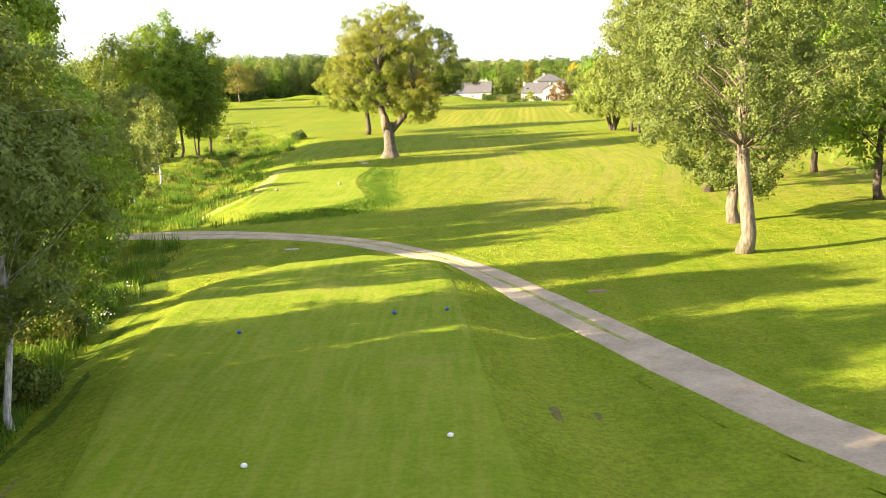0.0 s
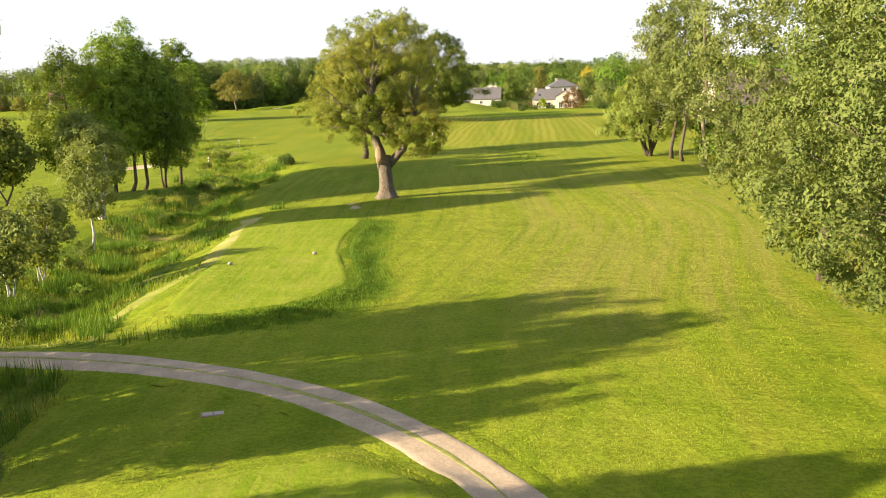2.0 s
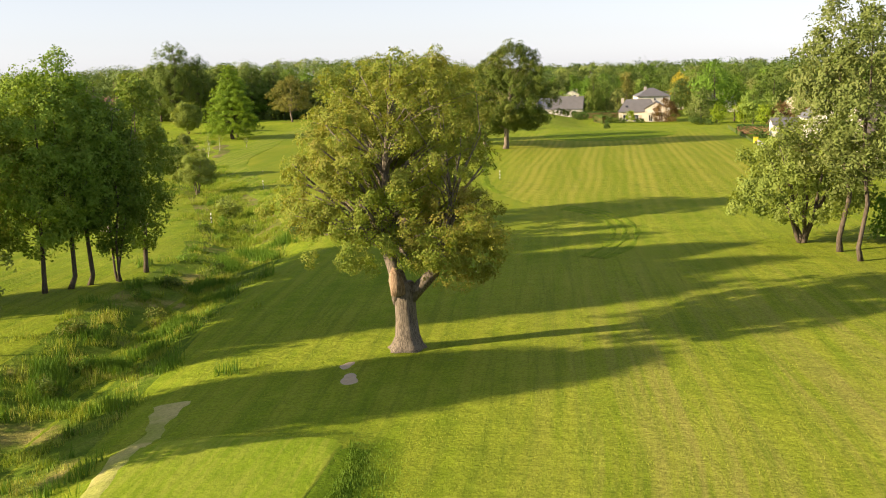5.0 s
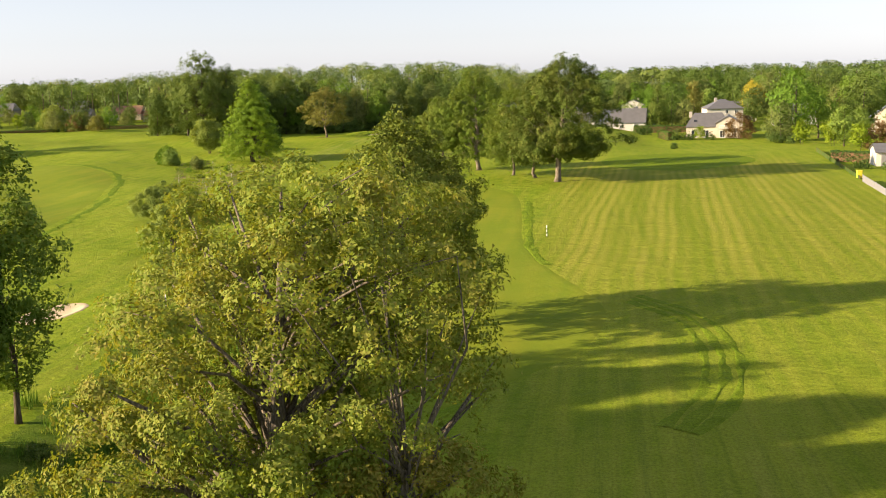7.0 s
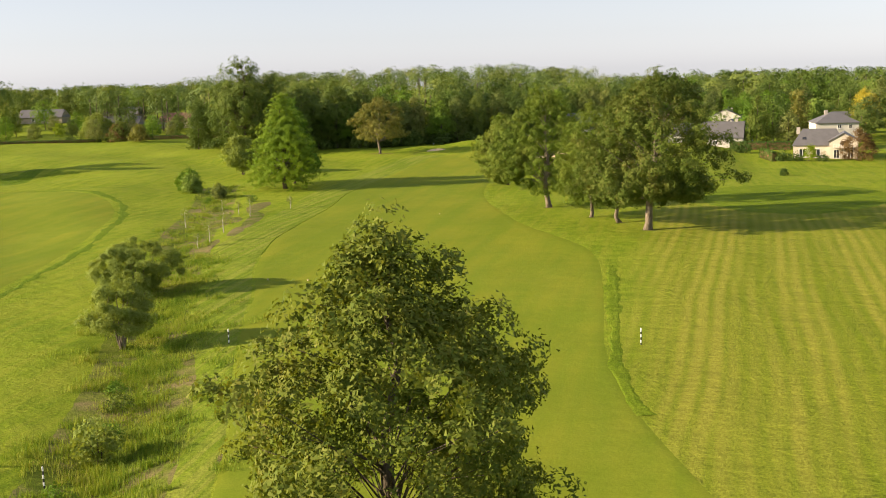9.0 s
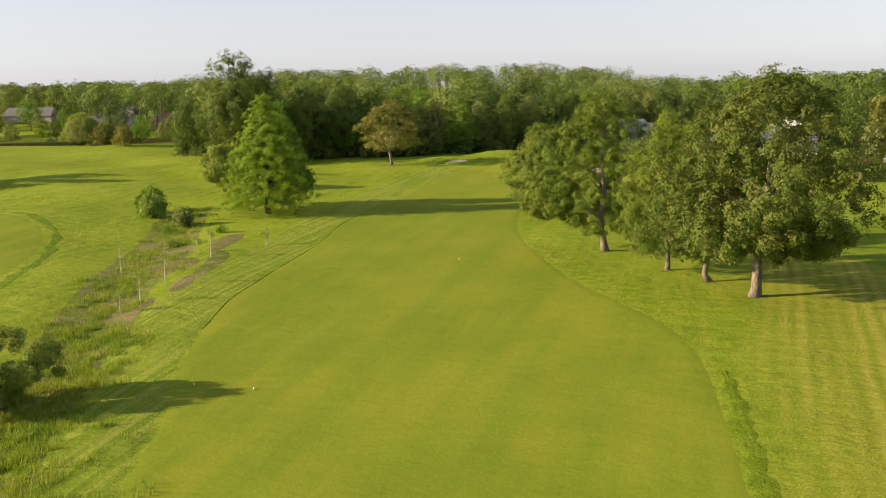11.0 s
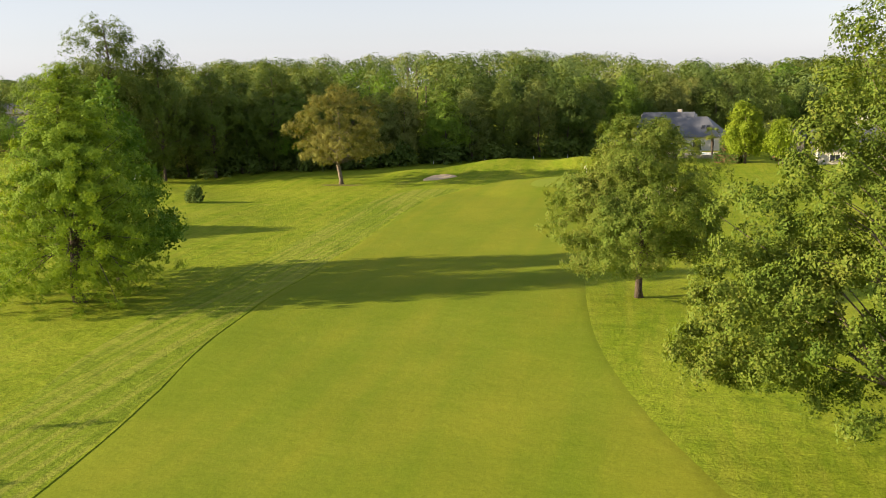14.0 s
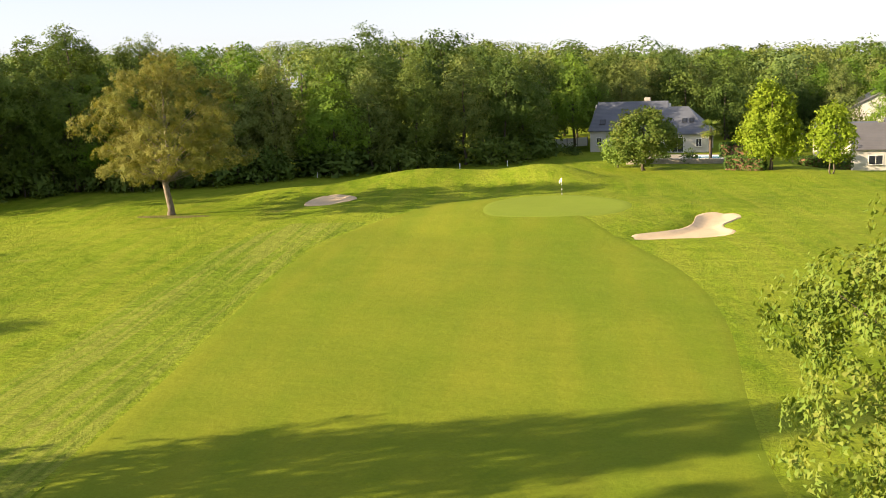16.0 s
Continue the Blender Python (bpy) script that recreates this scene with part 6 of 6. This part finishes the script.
def small_stake(x, y):
    thing = tagged(new("boundary_stake"), "short white boundary stake at the wood's edge", "stake", "boundary stakes")
    thing.matrix_basis = pose(x, y, hz(x, y) - 0.05)
    part("post", cylinder(bmesh.new(), 0.06, 0.06, 0, 0.75, 8), M_PAINT, thing)
    part("tip", cylinder(bmesh.new(), 0.06, 0.01, 0.751, 0.84, 8), M_PAINT, thing)


for x, y in ((-73.6, 455.0), (-64.6, 459.5), (-55.5, 461.0), (-49.2, 463.0)):
    small_stake(x, y)


def flag(x, y):
    z = hz(x, y)
    thing = tagged(new("golf_flag"), "white flag on a thin pole in the green", "flag")
    thing.matrix_basis = pose(x, y, z)
    part("pole", cylinder(bmesh.new(), 0.022, 0.018, -0.2, 1.75, 8), M_PAINT, thing)
    for k in (0.2, 0.7):
        part("band", cylinder(bmesh.new(), 0.026, 0.026, k, k + 0.3, 8), M_BLACK, thing, "dark band on the pole")
    bm = bmesh.new()
    rows = []
    for i in range(7):
        u = i / 6
        d = 0.07 * math.sin(u * 6.0)
        rows.append([bm.verts.new((-0.02 - u * 0.26, d * 0.7 + o, 1.7 - v * 0.36 - u * 0.2)) for o in (-0.004, 0.004) for v in (0, 0.5, 1)])
    for a, b in zip(rows, rows[1:]):
        for i, j in ((0, 1), (1, 2), (4, 3), (5, 4), (3, 0), (2, 5)):
            bm.faces.new((a[i], a[j], b[j], b[i]))
    bm.faces.new([rows[-1][i] for i in (0, 1, 2, 5, 4, 3)])
    part("cloth", bm, M_CLOTH, thing, "white drooping cloth")
    part("cup", cylinder(bmesh.new(), 0.054, 0.054, 0.03, 0.052, 14), M_BLACK, thing)


flag(-43.0, 423.5)


def tee_marker(x, y, mat, label, s=0.11):
    thing = tagged(new("tee_marker"), label, "tee marker", "tee markers")
    thing.matrix_basis = pose(x, y, hz(x, y) + 0.02, 0, 0, x * 40)
    bm = bmesh.new()
    bmesh.ops.create_icosphere(bm, subdivisions=2, radius=s, matrix=Matrix.Translation((0, 0, s * 0.8)) @ Matrix.Diagonal((1.25, 1, 0.95, 1)))
    part("head", bm, mat, thing)
    part("foot", cylinder(bmesh.new(), s * 0.75, s * 0.6, 0, s * 0.4, 10), M_GREYWOOD, thing)


tee_marker(-6.7, 35.0, M_BLUE, "small blue tee marker on the grass", 0.075)
tee_marker(-1.57, 36.9, M_BLUE, "small blue tee marker on the grass", 0.075)
tee_marker(0.3, 37.1, M_BLUE, "small blue tee marker at the tee's edge", 0.06)
tee_marker(-4.1, 22.1, M_PAINT, "small white tee marker on the grass", 0.065)
tee_marker(0.4, 23.5, M_PAINT, "small white tee marker on the grass", 0.065)
tee_marker(-13.4, 84.9, M_STONE, "grey brown tee marker stone", 0.12)
tee_marker(-8.6, 87.1, M_STONE, "grey brown tee marker stone", 0.12)
for x, y in ((-46.6, 245.0), (-41.7, 244.7), (-37.9, 297.5)):
    tee_marker(x, y, M_SAND, "pale sandy distance plate lying in the fairway", 0.095)


def cover(x, y, mat, label, w=0.7, turn=15):
    thing = tagged(new("valve_cover"), label, "cover", "valve covers")
    thing.matrix_basis = pose(x, y, hz(x, y), 0, 0, turn)
    part("frame", boxed(-w, -w * 0.6, -0.1, w, w * 0.6, 0.012, 0.005), M_RUST, thing, "rusty earth rim")
    part("plate", boxed(-w * 0.85, -w * 0.42, 0.013, -0.02, w * 0.42, 0.035, 0.006), mat, thing)
    part("plate", boxed(0.02, -w * 0.42, 0.013, w * 0.85, w * 0.42, 0.035, 0.006), mat, thing)


cover(-8.1, 56.7, M_CONCRETE, "two pale concrete cover plates in the grass", 0.42)
cover(6.35, 42.2, M_RUST, "rust brown cover plate in the grass", 0.36)

bench = tagged(new("bench"), "white garden bench at the edge of the wood", "bench")
bench.matrix_basis = pose(-121.0, 430.5, hz(-121, 430.5) - 0.02, 0, 0, 12)
for k in range(3):
    part("slat", boxed(-0.9, -0.28 + k * 0.19, 0.43, 0.9, -0.12 + k * 0.19, 0.47, 0.008), M_PAINT, bench)
for k in range(2):
    part("back_slat", boxed(-0.9, 0.27, 0.58 + k * 0.17, 0.9, 0.31, 0.71 + k * 0.17, 0.008), M_PAINT, bench)
for sx in (-0.75, 0.75):
    part("leg", boxed(sx - 0.04, -0.26, 0, sx + 0.04, -0.2, 0.429, 0.006), M_PAINT, bench)
    part("back_leg", boxed(sx - 0.04, 0.312, 0, sx + 0.04, 0.36, 0.9, 0.006), M_PAINT, bench)

# dry grass round the feet of the row
for cx, cy, r in ((-5.0, 279.3, 1.5), (-9.1, 286.4, 1.2), (-13.6, 292.5, 1.0), (-21.3, 304.6, 1.3)):
    lawn("dry_grass", [(cx + 0.75 * r * (1 + 0.2 * math.sin(3 * j + cx)) * math.cos(j * 0.5236), cy + 0.75 * r * (1 + 0.2 * math.cos(2 * j + cy)) * math.sin(j * 0.5236)) for j in range(12)], 0.036, M_DITCH, 4, "dry straw coloured grass round an oak's foot", "grass", 3)

# bare earth beside the creek and at the old oak
for i, (cx, cy, rx, ry) in enumerate(((-9.3, 117.6, 0.4, 0.7), (-8.7, 114.9, 0.55, 1.0), (-72.6, 290.5, 3.6, 6.5), (-79.6, 304.5, 4.4, 9.5), (-67.6, 293.0, 1.7, 8), (-72.8, 308.0, 2.0, 7.0), (-65.0, 280.0, 1.1, 6), (-64.3, 269.5, 0.8, 4), (-29.5, 188.5, 1.7, 3.2), (-37.5, 207.0, 1.6, 1.8), (-69.0, 273.5, 2.2, 4.0), (-47.6, 223.5, 0.9, 4.2), (-41.2, 214.0, 1.3, 2.8), (-35.2, 204.3, 1.2, 3.6), (-45.0, 210.5, 0.9, 3.2), (-33.2, 188.6, 1.6, 2.2), (-31.5, 176.0, 1.5, 2.0), (-40.0, 199.5, 0.9, 3.0), (3.6, 26.4, 0.6, 1.1),
                                     (-80.4, 418.2, 3.6, 1.2))):
    k = np.random.default_rng(300 + i)
    n = 14
    q = k.uniform(0, 6.28, 3)
    aa = np.arange(n) * 6.2832 / n
    rr = 1 + 0.2 * np.cos(2 * aa + q[0]) + 0.13 * np.cos(3 * aa + q[1]) + 0.06 * np.cos(5 * aa + q[2])
    ring = [(cx + rx * rr[j] * math.cos(6.2832 * j / n) - 0.28 * ry * rr[j] * math.sin(6.2832 * j / n) * (cy > 180), cy + ry * rr[j] * math.sin(6.2832 * j / n)) for j in range(n)]
    lawn("bare_earth", ring, 0.02, M_GRAVEL if i < 2 else M_WORN, 5, "worn patch of bare brown earth" if i > 1 else "pale sandy bare patch beside the old oak", "earth", 3)


# ---------------------------------------------------------------- long grass along the creek
def blades(name, spots, label, seed, low, high, mat, w=0.035, per=7):
    rng = np.random.default_rng(seed)
    p = np.repeat(np.asarray(spots), per, axis=0)
    p = p + rng.normal(size=p.shape) * 0.16
    p = p[(from_way(p[:, 0], p[:, 1]) > 1.45) & ((inside(TEE_FRONT, p[:, 0], p[:, 1]) < -0.6) | (high < 0.2))]
    z = height(p[:, 0], p[:, 1])
    k = len(p)
    lush = 0.5 + 0.5 * np.sin(p[:, 0] * 0.9 + 1.7 * np.sin(p[:, 1] * 0.31)) * np.sin(p[:, 1] * 0.47 + 1.3 * np.sin(p[:, 0] * 0.5))
    tall = rng.uniform(low, high, k) * (0.65 + 0.6 * lush)
    a = rng.uniform(0, 6.283, k)
    lean = rng.uniform(0.05, 0.5, k) * tall
    side = np.column_stack([-np.sin(a), np.cos(a), np.zeros(k)]) * w * 1.4
    o = np.column_stack([p, z - 0.03])
    t = o + np.column_stack([np.cos(a) * lean, np.sin(a) * lean, tall])
    me = quads_mesh(name, np.stack([o - side, o + side, t], axis=1), mat, 3)
    return tagged(new(name, me), label, "grass", kind="stuff")


rng = np.random.default_rng(21)


def along_creek(n, y0, y1, half, shift=0.0):
    """Uneven tussocks: many tufts gathered round fewer centres."""
    m = n // 14
    y = rng.uniform(y0, y1, m)
    c = np.column_stack([creek_x(y) + shift + rng.normal(size=m) * half, y])
    return c[rng.integers(0, m, n)] + rng.normal(size=(n, 2)) * np.array([0.5, 0.7])


def patchy(p):
    """Where the reeds stand: clumps of some metres, uneven along the creek."""
    return np.sin(p[:, 0] * 0.9 + 1.9 * np.sin(p[:, 1] * 0.27)) * np.sin(p[:, 1] * 0.43 + 1.4 * np.sin(p[:, 0] * 0.45)) + 0.25 * np.sin(p[:, 1] * 1.7 + p[:, 0])


tufts = np.concatenate([along_creek(9500, 62, 172, 3.0, -0.6), along_creek(1500, 20, 62, 2.4, 0.6)])
wet = patchy(tufts)
blades("reeds", tufts[wet > 0.34], "dark green reeds standing in clumps in the creek", 22, 0.45, 1.0, M_REED, 0.02, 9)
blades("tall_grass", tufts[(wet <= 0.34) & (wet > -0.4)], "tall light green grass beside the creek", 26, 0.2, 0.6, M_BLADES, 0.016, 8)
blades("meadow_grass", np.concatenate([along_creek(5000, 172, 345, 2.4, 0.4), along_creek(4500, 172, 262, 3.2, 1.2)]), "long dry meadow grass along the ditch", 23, 0.25, 0.75, M_BLADES, 0.016, 8)
tagged(new("creek_bank", ribbon("creek_bank", tuple((x - 6.5, y) for x, y in CREEK), tuple((x + 4.6, y) for x, y in CREEK), 22, 172, 1.0, 16, 0.012, M_WILD)), "rough unmown bank of the creek", "bank", kind="structure")


# the uncut collar round the front tee; its self-shade is in the dark colour
COLLAR = ((-6.6, 103.5), (-6.2, 99), (-6.4, 94), (-6.0, 88), (-5.0, 82), (-4.4, 77.5), (-5.4, 74), (-7.6, 71.2), (-10, 70), (-12.6, 69.8))
tagged(new("tee_collar", strip("tee_collar", COLLAR, 1.4, 0.02, M_COLLAR, 0.55, 8, 7)), "uncut grass collar round the tee, darkened for the shade among its blades", "grass strip", kind="structure")
cx, cy = smooth_run(COLLAR)
k = rng.integers(0, len(cx), 7000)
blades("collar_grass", np.column_stack([cx[k], cy[k]]) + rng.normal(size=(7000, 2)) * 0.8, "uncut grass tufts round the tee", 24, 0.08, 0.26, M_REED, 0.016, 4)

for k in (-1.1, 0.0, 1.1):
    tagged(new("mower_line", strip("mower_line", ((4.6 + k * 0.4, 182 + k), (8.2 + k * 0.8, 176 + k * 0.5), (9.5 + k, 170), (9.7 + k, 164), (9.1 + k, 157.5), (7.4 + k, 151.7 - k * 0.3), (5.6 + k * 0.6, 148.4 - k * 0.5)), 0.36, 0.04, M_BAND, 0.2, 31, 5)), "dark curved line of longer grass where the mower turned", "grass strip", kind="structure")
tagged(new("rough_edge", strip("rough_edge", ((-8.5, 253), (-6.8, 227), (-6, 212), (-4.6, 203), (-3, 198.5)), 0.55, 0.042, M_BAND, 0.3, 32, 7)), "darker edge of longer grass along the fairway", "grass strip", kind="structure")
tagged(new("tee_shoulder", strip("tee_shoulder", ((-18.4, 71.4), (-17.4, 77.5), (-16.2, 81.9), (-15.3, 86.5), (-15.7, 95), (-16.6, 104), (-17.2, 112)), 0.75, 0.03, M_SHOULDER, 0.3, 33, 7)), "pale straw coloured mown shoulder of the tee", "grass strip", kind="structure")

tagged(new("ditch_bank", ribbon("ditch_bank", tuple((x - 4.5, y) for x, y in CREEK), tuple((x + 6.5 - 2.5 * float(step(215, 260, y)), y) for x, y in CREEK), 171, 347, 1.0, 16, 0.014, M_DITCH)), "dry tan and green rough ground of the ditch", "bank", kind="structure")


# daisies in the uncut strip beside the first tee
def daisies(n):
    rng = np.random.default_rng(77)
    m = n // 5
    y = rng.uniform(36, 50, m)
    c = np.column_stack([-12.4 - 0.3 * (y - 38) + rng.normal(size=m) * 0.8, y])
    p = c[rng.integers(0, m, n)] + rng.normal(size=(n, 2)) * 0.35
    z = height(p[:, 0], p[:, 1]) + rng.uniform(0.25, 0.5, n)
    nrm = unit(rng.normal(size=(n, 3)) * 0.4 + np.array([0, -0.3, 1.0]))
    u = unit(np.cross(nrm, rng.normal(size=(n, 3))))
    v = np.cross(nrm, u)
    o = np.column_stack([p, z])
    ring = np.stack([o + (u * math.cos(w) + v * math.sin(w)) * 0.035 for w in np.arange(6) * math.pi / 3], axis=1)
    me = quads_mesh("daisies", ring, M_PAINT, 6)
    return tagged(new("daisies", me), "white daisies in the long grass", "flowers", kind="stuff")


daisies(110)
bank = rng.uniform(0, 1, (3600, 2))
blades("bank_grass", np.column_stack([-9.3 - 0.15 * bank[:, 1] * 42 - bank[:, 0] * 5.0, 14 + bank[:, 1] * 42]), "long flowering grass beside the first tee", 25, 0.25, 0.7, M_REED, 0.018, 12)
lawn("tee_bank", [(-8.6, 12), (-9.3, 22), (-10.4, 30), (-11.4, 38), (-12.4, 48), (-15, 56), (-19, 58), (-17, 40), (-15.5, 25), (-14, 12)], 0.018, M_WILD, 10, "unmown dark grass bank beside the first tee", "bank")

lawn("long_grass_patch", [(-160, 359), (-158, 367), (-161, 380), (-156, 377), (-153, 367), (-151, 356), (-154, 351)], 0.02, M_COLLAR, 8, "dark bank of longer grass beside the neighbouring fairway", "grass")
lawn("long_grass_patch", [(2, 316), (7, 330), (17, 336), (28, 331), (34, 317), (29, 302), (17, 293), (7, 299)], 0.02, M_BAND, 10, "darker patch of longer grass behind the oaks", "grass")


# short tufts in the rough near the start
def scattered(n, x0, x1, y0, y1):
    p = np.column_stack([rng.uniform(x0, x1, n), rng.uniform(y0, y1, n)])
    clear = (inside(TEE_FRONT, p[:, 0], p[:, 1]) < -0.3) & (inside(TEE_BACK, p[:, 0], p[:, 1]) < -0.3) & (p[:, 0] > creek_x(p[:, 1]) + 4)
    return p[clear]


blades("rough_tufts", np.concatenate([scattered(17000, -16, 18, 44, 88), scattered(9000, -14, 24, 88, 128), scattered(5000, 1, 12, 22, 46)]), "short uneven tufts of rough grass", 27, 0.03, 0.1, M_ROUGH_BLADES, 0.014, 3)
